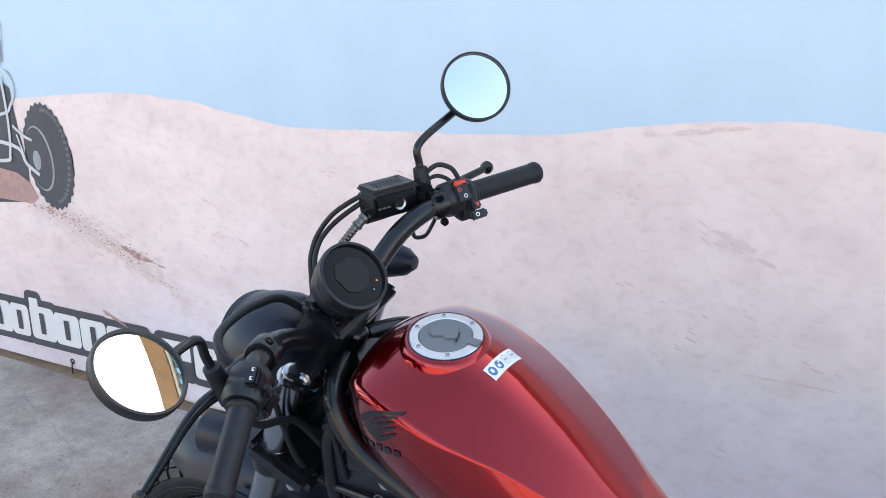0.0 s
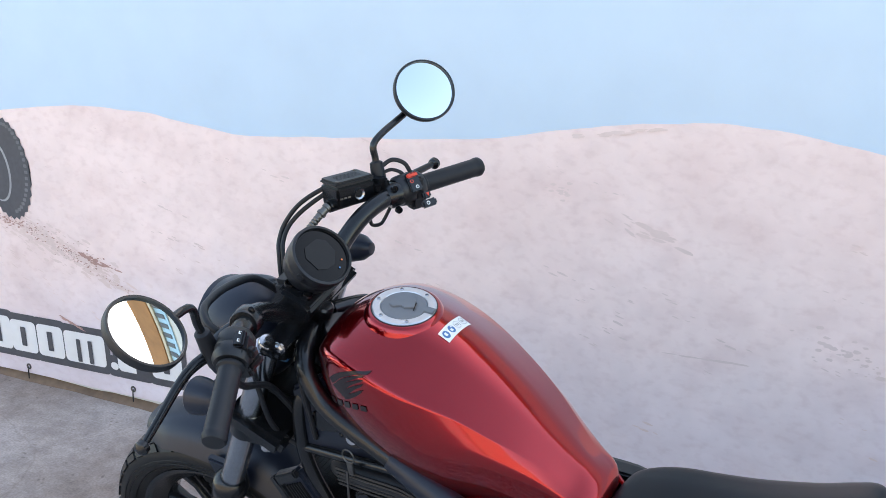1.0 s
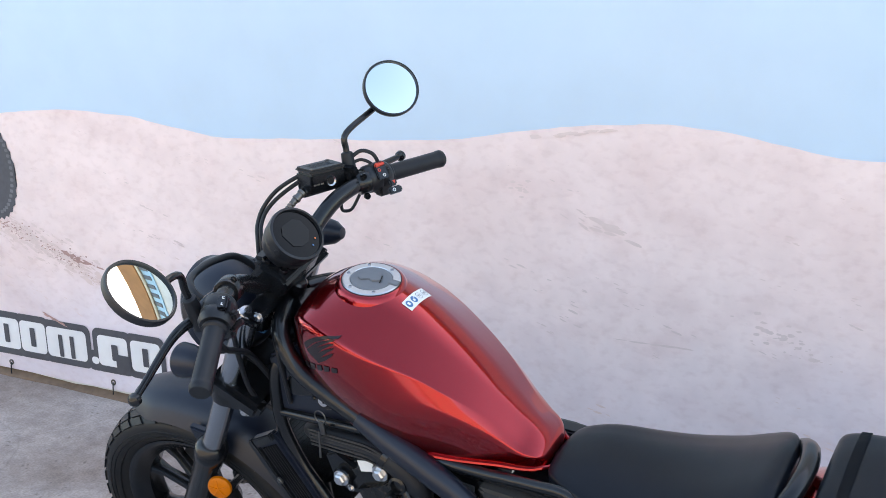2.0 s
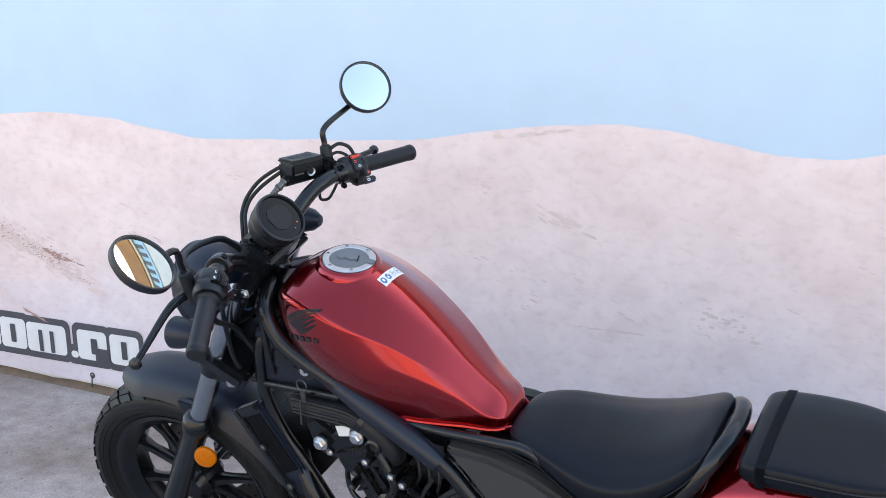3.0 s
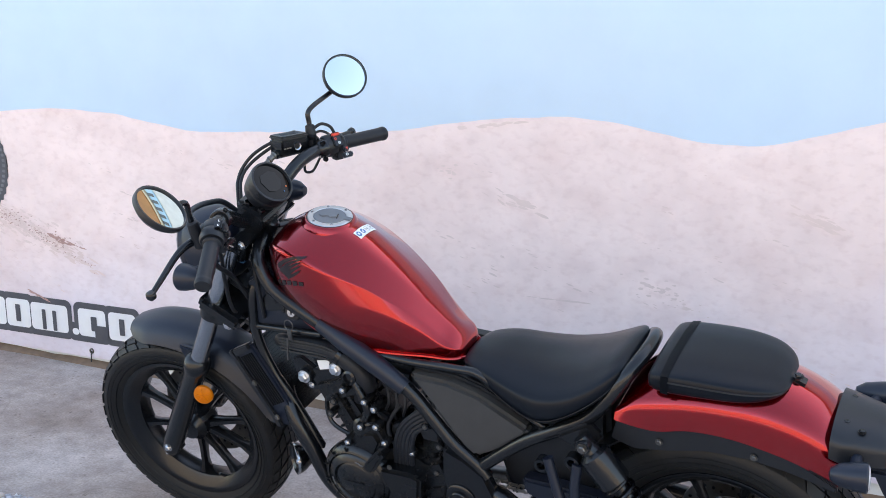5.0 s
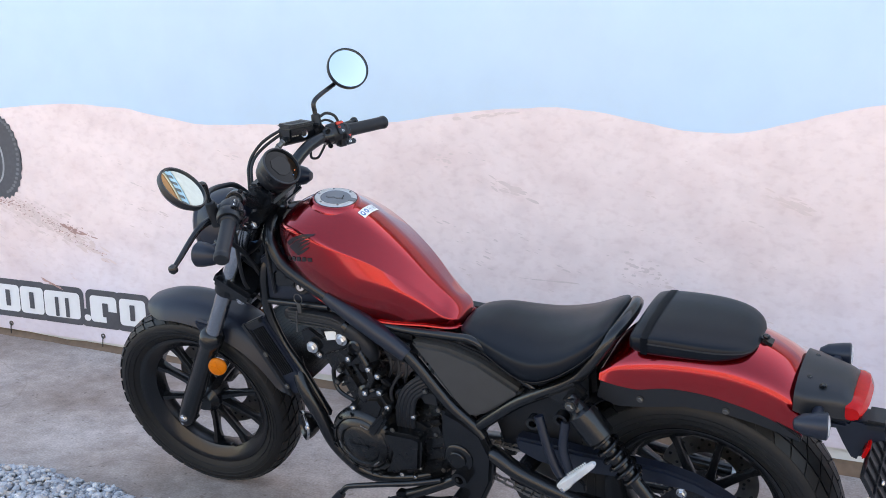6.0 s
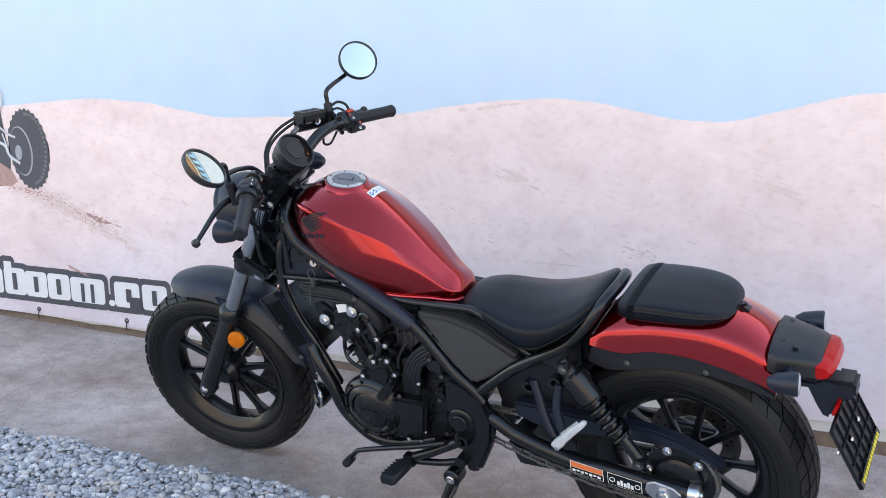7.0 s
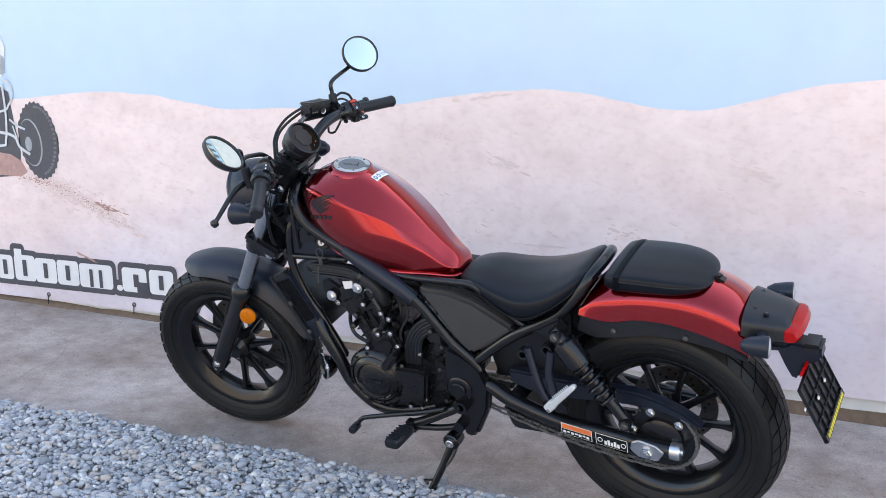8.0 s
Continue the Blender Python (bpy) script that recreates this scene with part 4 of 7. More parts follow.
def tank_ring(x):
    zs, wc, zc, wm, zm, wb, zb = interp(TANK, x)
    d = zs - zc
    f = max(0.0, min(1.0, (x + 0.19) / 0.11, (0.165 - x) / 0.022))  # the crease fades out towards the headstock and round the tail
    # A narrow crown, then a flat facet down to the crease; rounder towards the headstock.
    side = [(wc * u, zs - d * ((1 - f) * u ** 2 + f * max(1.0 * u * u, 1 - 1.33 * (1 - u)))) for u in (0.0, 0.14, 0.29, 0.38, 0.6, 0.84, 0.93 + 0.048 * f)] + [(wc, zc)]
    side += [(wc + (wm - wc) * (u + (0.75 - 0.4 * f) * u * (1 - u)), zc + (zm - zc) * u) for u in (0.2 - 0.145 * f, 0.42 - 0.06 * f, 0.74)]
    side += [(wm, zm), (wm * 0.992, zm + (zb - zm) * 0.2), (wb + (wm - wb) * 0.74, zm + (zb - zm) * 0.5), (wb + (wm - wb) * 0.27, zm + (zb - zm) * 0.82), (wb, zb), (wb * 0.5, zb - 0.002)]
    pts = [Vector((x, -y, z)) for y, z in side]
    pts.append(Vector((x, 0, zb - 0.002)))
    return pts + [Vector((x, y, z)) for y, z in side[:0:-1]]


xs = [-0.306, -0.304, -0.299, -0.292] + [float(v) for v in np.linspace(-0.282, 0.17, 72)] + [0.173, 0.1755, 0.177, 0.178]
tank = part("fuel_tank", loft([tank_ring(x) for x in xs]), M_RED, bike, "candy red teardrop fuel tank", 60)
seam = []
for x in np.linspace(-0.3, 0.168, 44):
    wb, zb = interp(TANK, float(x))[5:]
    seam.append((float(x), -wb * 1.02, zb + 0.001))
seam += [(0.18, -0.040, 0.7185), (0.188, -0.022, 0.718)]
part("tank_seam", tube(seam, 0.0045, 8, 1), M_RED, tank)
part("tank_seam", tube([(x, -y, z) for x, y, z in seam], 0.0045, 8, 1), M_RED, tank)

CAP = Vector((-0.168, 0.0, 1.004))
CN = Vector((0.15, 0.0, 1)).normalized()
part("filler_collar", lathe([(0.054, 0.0045), (0.0575, 0.0045), (0.062, 0.001), (0.068, -0.012), (0.054, -0.012)], CAP, CN, 56, closed=True), M_RED, tank)
cap_part = part("filler_ring", lathe([(0.0385, -0.004), (0.0385, 0.006), (0.0395, 0.0072), (0.0515, 0.0072), (0.0532, 0.0058), (0.0532, -0.004)], CAP, CN, 56, closed=True), M_ALU, tank, "brushed silver filler ring with screws")
lid = part("filler_cap", lathe([(0.0383, -0.004), (0.0383, 0.0060), (0.0365, 0.0078), (0.0, 0.0082)], CAP, CN, 48), M_GREYPLASTIC, tank, "grey filler cap with lock flap")
mcap = axis_matrix(CAP + CN * 0.0072, CN)
flap = [(-0.024, 0.008), (-0.014, 0.017), (-0.004, 0.012), (0.004, 0.017), (0.016, 0.017), (0.019, -0.003), (0.022, -0.007), (0.004, -0.012), (-0.004, -0.006), (-0.016, -0.011), (-0.024, -0.004)]
part("lock_flap", slab(flap, -0.0036, 0.0008, 0.0009, mcap @ Matrix.Rotation(radians(-90), 4, "X") @ Matrix.Rotation(radians(70), 4, "Y")), M_GREYPLASTIC, lid)
part("flap_slot", box((0.0022, 0.022, 0.0014), 0.0004, mcap @ Matrix.Rotation(radians(-70), 4, "Z") @ Matrix.Translation((0.019, -0.005, 0.003))), M_GLOSS, lid)
part("cap_hinge", box((0.018, 0.016, 0.004), 0.0012, mcap @ Matrix.Rotation(radians(-85), 4, "Z") @ Matrix.Translation((0.044, 0.004, 0.0))), M_GREYPLASTIC, lid)
for k in range(6):
    a = radians(38 + 60 * k)
    part("cap_screw", lathe([(0.0034, 0.0), (0.0034, 0.0014), (0.0019, 0.0016), (0.0017, 0.0004), (0, 0.0004)], mcap @ Vector((0.0455 * math.cos(a), 0.0455 * math.sin(a), 0.0)), CN, 12), M_FORK, cap_part)
part("cap_gasket", lathe([(0.0528, -0.006), (0.0548, -0.006), (0.0548, 0.0052), (0.0528, 0.0052)], CAP, CN, 56, closed=True), M_SOFT, cap_part)


def on_tank(x, u):
    """A place on the left flank and its normal; u runs from the ridge (0) through the crease (1) to the bottom edge (2.1)."""
    ring = tank_ring(x)[:18]
    ring2 = tank_ring(x + 0.004)[:18]
    f = min(u * 7.0, 16.0)
    i = int(f)
    p = ring[i].lerp(ring[i + 1], f - i)
    q = ring2[i].lerp(ring2[i + 1], f - i)
    nn = (ring[i + 1] - ring[i]).cross(q - p).normalized()
    if nn.dot(Vector((0, -0.6, 0.6))) < 0:
        nn = -nn
    return p, nn


def decal(name, corners, mat, parent, lift=0.0012, nu=8, nv=5, label=""):
    """A thin film laid on the tank between four (x, u) corners."""
    bm = bmesh.new()
    grid = []
    for i in range(nu + 1):
        row = []
        for j in range(nv + 1):
            s, t = i / nu, j / nv
            x = (corners[0][0] * (1 - s) + corners[1][0] * s) * (1 - t) + (corners[3][0] * (1 - s) + corners[2][0] * s) * t
            u = (corners[0][1] * (1 - s) + corners[1][1] * s) * (1 - t) + (corners[3][1] * (1 - s) + corners[2][1] * s) * t
            p, nn = on_tank(x, u)
            row.append(bm.verts.new(p + nn * lift))
        grid.append(row)
    for i in range(nu):
        for j in range(nv):
            bm.faces.new((grid[i][j], grid[i + 1][j], grid[i + 1][j + 1], grid[i][j + 1]))
    return part(name, bm, mat, parent, label)


# Dark emblem as plain feathers with a bar below.
emblem = decal("emblem", [(-0.242, 1.38), (-0.156, 0.78), (-0.162, 0.90), (-0.236, 1.44)], M_DECAL, tank, label="dark wing-shaped emblem")
for k in range(4):
    o = 0.02 * k
    decal("emblem_feather", [(-0.236 + 0.007 * k, 1.455 + o), (-0.164 - 0.001 * k, 0.93 + 0.105 * k), (-0.167 - 0.002 * k, 1.00 + 0.105 * k), (-0.229 + 0.007 * k, 1.50 + o)], M_DECAL, emblem)
for k in range(5):
    x = -0.252 + 0.0185 * k
    u = 1.74 - 0.062 * k
    decal("emblem_bar", [(x, u), (x + 0.013, u - 0.045), (x + 0.013, u + 0.035), (x, u + 0.08)], M_DECAL, emblem, nu=2, nv=2)
# Fuel sticker beside the cap.


def tank_top(x, y):
    ring = tank_ring(x)[:8]
    for a, b in zip(ring, ring[1:]):
        if abs(y) <= -b.y:
            return a.z + (b.z - a.z) * (abs(y) + a.y) / (a.y - b.y)
    return ring[-1].z


def top_film(x0, x1, y0, y1, lift, nx=4, ny=14):
    """A thin film laid over the tank's back."""
    bm = bmesh.new()
    g = [[bm.verts.new((x0 + (x1 - x0) * i / nx, y0 + (y1 - y0) * j / ny, tank_top(x0 + (x1 - x0) * i / nx, y0 + (y1 - y0) * j / ny) + lift)) for j in range(ny + 1)] for i in range(nx + 1)]
    for i in range(nx):
        for j in range(ny):
            bm.faces.new((g[i][j], g[i + 1][j], g[i + 1][j + 1], g[i][j + 1]))
    return bm


def top_disc(cx, cy, r0, r1, lift, seg=20):
    bm = bmesh.new()
    ring = lambda r: [bm.verts.new((cx + r * math.cos(2 * math.pi * k / seg), cy + r * math.sin(2 * math.pi * k / seg), tank_top(cx + r * math.cos(2 * math.pi * k / seg), cy + r * math.sin(2 * math.pi * k / seg)) + lift)) for k in range(seg)]
    b = ring(r1)
    if r0:
        a = ring(r0)
        for k in range(seg):
            bm.faces.new((a[k], a[(k + 1) % seg], b[(k + 1) % seg], b[k]))
    else:
        bm.faces.new(b)
    return bm


sticker = part("fuel_sticker", top_film(-0.0925, -0.0725, -0.022, 0.044, 0.0012), M_WHITE, tank, "white sticker with blue round symbols")
for k in range(4):
    cy = -0.013 + 0.0162 * k
    part("sticker_symbol", top_disc(-0.0825, cy, 0 if k < 2 else 0.0058, 0.0064, 0.0018), M_BLUE if k < 2 else M_GREYPLASTIC, sticker)
    if k == 0:
        part("sticker_mark", top_film(-0.0855, -0.0800, cy - 0.003, cy + 0.002, 0.0023, 2, 2), M_WHITE, sticker)
    elif k == 1:
        part("sticker_mark", top_film(-0.0835, -0.0790, cy - 0.004, cy + 0.001, 0.0023, 2, 2), M_WHITE, sticker)
        part("sticker_mark", top_film(-0.0865, -0.0845, cy + 0.001, cy + 0.004, 0.0023, 2, 2), M_WHITE, sticker)
    else:
        part("sticker_mark", top_film(-0.0845, -0.0805, cy - 0.003, cy - 0.0012, 0.0018, 2, 2), M_GREYPLASTIC, sticker)
        part("sticker_mark", top_film(-0.0845, -0.0805, cy + 0.0008, cy + 0.0026, 0.0018, 2, 2), M_GREYPLASTIC, sticker)

# ---- seats ----


def cushion(table, ny=12, top_round=2.6, tuck=0.9):
    """A padded cushion; rows: x, half width, top at the middle, top at the edge, underside at the edge."""
    x0, x1 = table[0][0], table[-1][0]
    rings = []
    for i in range(41):
        x = x0 + (x1 - x0) * (0.5 - 0.5 * math.cos(math.pi * i / 40))
        w, zt, ze, zb = interp(table, x)
        ring = []
        for k in range(-ny, ny + 1):
            u = k / ny
            ring.append(Vector((x, w * math.sin(u * math.pi / 2) if abs(u) > 0.999 else w * (u if abs(u) < 0.7 else math.copysign(0.7 + 0.3 * (1 - (1 - (abs(u) - 0.7) / 0.3) ** 1.6), u)), zt + (ze - zt) * abs(u) ** top_round)))
        ring.append(Vector((x, w * 1.01, ze + (zb - ze) * 0.35)))
        ring.append(Vector((x, w * 1.0, ze + (zb - ze) * 0.75)))
        for u in (tuck, 0.4, -0.4, -tuck):
            ring.append(Vector((x, w * u, zb)))
        ring.append(Vector((x, -w * 1.0, ze + (zb - ze) * 0.75)))
        ring.append(Vector((x, -w * 1.01, ze + (zb - ze) * 0.35)))
        rings.append(ring)
    return loft(rings)


SEAT = [(0.18, 0.035, 0.728, 0.722, 0.72), (0.188, 0.062, 0.736, 0.726, 0.716), (0.211, 0.082, 0.742, 0.73, 0.71), (0.256, 0.104, 0.746, 0.728, 0.696), (0.316, 0.126, 0.742, 0.716, 0.67), (0.371, 0.143, 0.743, 0.709, 0.652),
        (0.416, 0.15, 0.75, 0.713, 0.656), (0.466, 0.148, 0.765, 0.728, 0.682), (0.516, 0.136, 0.788, 0.756, 0.718), (0.551, 0.116, 0.805, 0.782, 0.75), (0.569, 0.088, 0.806, 0.794, 0.772), (0.578, 0.05, 0.797, 0.791, 0.78)]
seat = part("rider_seat", cushion(SEAT), M_VINYL, bike, "smooth black vinyl solo saddle", 70)
pipe = []
for x in np.linspace(0.194, 0.574, 30):
    w, zt, ze, zb = interp(SEAT, float(x))
    pipe.append((float(x), -w * 1.012, zb + (ze - zb) * 0.28))
part("seat_seam", tube(pipe, 0.0016, 6, 1), M_VINYL, seat)
part("seat_seam", tube([(x, -y, z) for x, y, z in pipe], 0.0016, 6, 1), M_VINYL, seat)

PILLION = [(0.624, 0.082, 0.796, 0.793, 0.786), (0.628, 0.102, 0.81, 0.802, 0.776), (0.638, 0.111, 0.819, 0.808, 0.77), (0.665, 0.116, 0.824, 0.812, 0.769), (0.72, 0.118, 0.827, 0.814, 0.771), (0.78, 0.117, 0.826, 0.813, 0.774), (0.82, 0.111, 0.823, 0.81, 0.776),
           (0.85, 0.1, 0.818, 0.806, 0.78), (0.872, 0.084, 0.81, 0.8, 0.784), (0.886, 0.062, 0.801, 0.795, 0.788), (0.892, 0.04, 0.794, 0.792, 0.791)]
pillion = part("pillion_seat", cushion(PILLION, 12, 3.0), M_VINYL, bike, "black vinyl passenger pad with a strap", 70)
strap = []
for side in (0, 1):
    ring = []
    for k in range(25):
        u = k / 12 - 1
        x = 0.657 + 0.016 * side
        w, zt, ze, zb = interp(PILLION, x)
        ring.append((x, w * 1.01 * u, zt + (ze - zt) * abs(u) ** 3.0 + 0.0020))
    strap.append([(ring[0][0], ring[0][1] * 1.015, zbx) for zbx in (0.775, 0.80)] + ring + [(ring[-1][0], ring[-1][1] * 1.015, zbx) for zbx in (0.80, 0.775)])
bm = bmesh.new()
va, vb = [[bm.verts.new(p) for p in s] for s in strap]
for k in range(len(va) - 1):
    bm.faces.new((va[k], va[k + 1], vb[k + 1], vb[k]))
bmesh.ops.solidify(bm, geom=bm.faces[:], thickness=0.0016)
part("strap", bm, M_VINYL, pillion, "black seat strap")
seam = []
for x in np.linspace(0.672, 0.884, 24):
    w, zt, ze, zb = interp(PILLION, float(x))
    seam.append((float(x), -w * 1.012, ze + (zb - ze) * 0.25))
part("seat_seam", tube(seam, 0.0018, 6, 1), M_SOFT, pillion)
part("seat_bracket", box((0.05, 0.03, 0.014), 0.004, Matrix.Translation((0.894, 0, 0.787)) @ Matrix.Rotation(radians(25), 4, "Y")), M_BLACK, pillion)
bolt(pillion, (0.900, -0.004, 0.796), 0.007, M_GLOSS, turn=Matrix.Rotation(radians(-80), 4, "X"))

# ---- rear mudguard ----
FENDER = [(0.55, 0.706, 0.694), (0.575, 0.738, 0.689), (0.60, 0.762, 0.685), (0.65, 0.780, 0.684), (0.71, 0.790, 0.699), (0.78, 0.796, 0.702), (0.85, 0.797, 0.693), (0.91, 0.781, 0.676), (0.96, 0.756, 0.652), (1.0, 0.722, 0.630), (1.015, 0.708, 0.62)]


# Half section of the mudguard: share of the width and of the height, with a soft edge above the upright skirt.
SECTION = [(0.0, 1.0), (0.2, 0.985), (0.4, 0.945), (0.58, 0.875), (0.73, 0.785), (0.84, 0.69), (0.90, 0.60), (0.932, 0.52), (0.952, 0.40), (0.976, 0.2), (1.0, 0.0)]


def fender_ring(x, w, table, thick, spine=0.0):
    zt, ze = interp(table, x)
    outer = []
    for k in range(-10, 11):
        y, h = SECTION[abs(k)]
        outer.append(Vector((x, w * math.copysign(y, k), ze + (zt - ze) * h + spine * max(0, 1 - abs(k) * 0.6))))
    inner = [Vector((p.x, p.y * (1 - thick / w), p.z - thick)) for p in outer[::-1]]
    return outer + inner


fender = part("rear_mudguard", loft([fender_ring(float(x), 0.122 - 0.018 * max(0, (x - 0.85) / 0.165) ** 1.5, FENDER, 0.004, 0.003) for x in np.linspace(0.56, 1.0, 40)]), M_RED, bike, "candy red rear mudguard", 50)
under = [(float(x), interp(FENDER, float(x))[1]) for x in np.linspace(0.565, 1.0, 30)]
edge = [(1.0, 0.620), (0.96, 0.632), (0.91, 0.645), (0.84, 0.656), (0.75, 0.655), (0.67, 0.636), (0.60, 0.625), (0.55, 0.640)]
for sd in (-1, 1):
    rail = part("mudguard_rail", slab([(x, z + 0.004) for x, z in under] + edge, sd * 0.104, sd * 0.1165, 0.003), M_PLASTIC, fender, "black inner mudguard rail")
    for x, z in ((0.654, 0.657), (0.844, 0.667)):
        bolt(rail, (x, sd * 0.118, z), 0.006, M_STEEL, turn=Matrix.Identity(4) if sd < 0 else Matrix.Rotation(math.pi, 4, "Z"))
inner = []
for i in range(25):
    a = radians(150 - i * 98 / 24)
    c = Vector((RC[0], 0, RC[2]))
    inner.append([c + Vector((r * math.cos(a), y, r * math.sin(a))) for r, y in ((0.352, -0.1), (0.362, -0.06), (0.364, 0.06), (0.352, 0.1), (0.348, 0.1), (0.359, 0.055), (0.357, -0.055), (0.348, -0.1))])
part("inner_mudguard", loft(inner), M_PLASTIC, fender)

# ---- tail ----
TAILT = [(0.955, 0.756, 0.70), (0.985, 0.749, 0.688), (1.02, 0.743, 0.680), (1.06, 0.736, 0.676), (1.078, 0.730, 0.674), (1.088, 0.722, 0.672)]
tail = part("tail_unit", loft([fender_ring(float(x), 0.104 - 0.027 * max(0, (x - 1.0) / 0.088), TAILT, 0.012) for x in np.linspace(0.978, 1.088, 16)]), M_PLASTIC, bike, "matt black tail housing", 50)
part("tail_under", slab([(0.985, 0.66), (1.09, 0.66), (1.085, 0.64), (1.0, 0.632)], -0.07, 0.07, 0.008), M_MATTE, tail)
for x, y in ((1.0, -0.045), (1.03, -0.06), (1.0, 0.045)):
    zt = interp(TAILT, x)[0]
    bolt(tail, (x, y, zt - 0.008), 0.006, M_GLOSS, turn=Matrix.Rotation(radians(-90), 4, "X"))
rings = []
for k in range(-8, 9):
    u = k / 8
    w = math.sqrt(max(0.02, 1 - abs(u) ** 3 * 0.7))
    rings.append([Vector((1.078 + 1.75 * dx * (0.35 + 0.65 * w), u * 0.079, 0.688 + 0.98 * dz * w)) for dx, dz in ((0.0, 0.026), (0.012, 0.027), (0.02, 0.019), (0.024, 0.0), (0.02, -0.019), (0.012, -0.027), (0.0, -0.026))])
part("tail_lamp", loft(rings), M_REDLENS, tail, "red oval tail lamp")
for sd in (-1, 1):
    ic = Vector((1.037, sd * 0.145, 0.692))
    ind = part("rear_indicator", lathe([(0.0, -0.05), (0.012, -0.047), (0.022, -0.03), (0.027, 0.0), (0.0285, 0.016), (0.0265, 0.019)], ic, (1, 0.14, 0.0), 28), M_MATTE, bike, "matt black bullet indicator with clear lens")
    part("indicator_lens", lathe([(0.0262, 0.018), (0.02, 0.022), (0.0, 0.024)], ic, (1, 0.14, 0.0), 24), M_CLEAR, ind)
    part("indicator_back", lathe([(0.025, 0.012), (0.01, 0.004), (0, 0.004)], ic, (1, 0.14, 0.0), 24), M_FORK, ind)
    part("indicator_stem", tube([ic - Vector((0.005, sd * 0.02, 0)), ic - Vector((0.012, sd * 0.075, 0.0))], 0.012, 12, 1), M_MATTE, ind)

# Number plate tray on its bracket.
arm = part("plate_bracket", slab([(1.04, 0.645), (1.10, 0.645), (1.158, 0.632), (1.162, 0.606), (1.12, 0.585), (1.108, 0.545), (1.094, 0.538), (1.075, 0.57)], -0.03, 0.03, 0.006), M_MATTE, bike, "black bracket with number plate tray")
part("plate_lamp", box((0.05, 0.07, 0.026), 0.008, Matrix.Translation((1.135, 0, 0.634))), M_PLASTIC, arm)
part("rear_reflector", box((0.008, 0.05, 0.035), 0.003, Matrix.Translation((1.122, -0.035, 0.585)) @ Matrix.Rotation(radians(20), 4, "Y")), M_REDLENS, arm, "red reflector")
PM = Matrix.Translation((1.157, 0.0, 0.495)) @ Matrix.Rotation(radians(-27), 4, "Y")
tray = part("plate_tray", box((0.004, 0.235, 0.16), 0.0015, PM), M_PLASTIC, arm, "empty ribbed number plate tray")
for k in range(7):
    part("tray_rib", box((0.008, 0.003, 0.158), 0.001, PM @ Matrix.Translation((0.004, -0.116 + 0.232 * k / 6, 0))), M_PLASTIC, tray)
for k in range(4):
    part("tray_rib", box((0.008, 0.233, 0.003), 0.001, PM @ Matrix.Translation((0.004, 0, -0.078 + 0.156 * k / 3))), M_PLASTIC, tray)
part("tray_strip", box((0.009, 0.235, 0.02), 0.001, PM @ Matrix.Translation((0.005, 0, -0.07))), M_GLOSS, tray)
for k in range(13):
    part("tray_mark", box((0.002, 0.011, 0.009), 0.0, PM @ Matrix.Translation((0.0102, -0.096 + 0.016 * k, -0.07))), M_YELLOW, tray)
for y in (-0.045, 0.04):
    bolt(tray, PM @ Vector((0.006, y, 0.01)), 0.006, M_CHROME, turn=Matrix.Rotation(radians(90), 4, "Z"))
bolt(tray, PM @ Vector((-0.004, -0.112, 0.02)), 0.007, M_CHROME, turn=Matrix.Rotation(radians(-90), 4, "Z"))

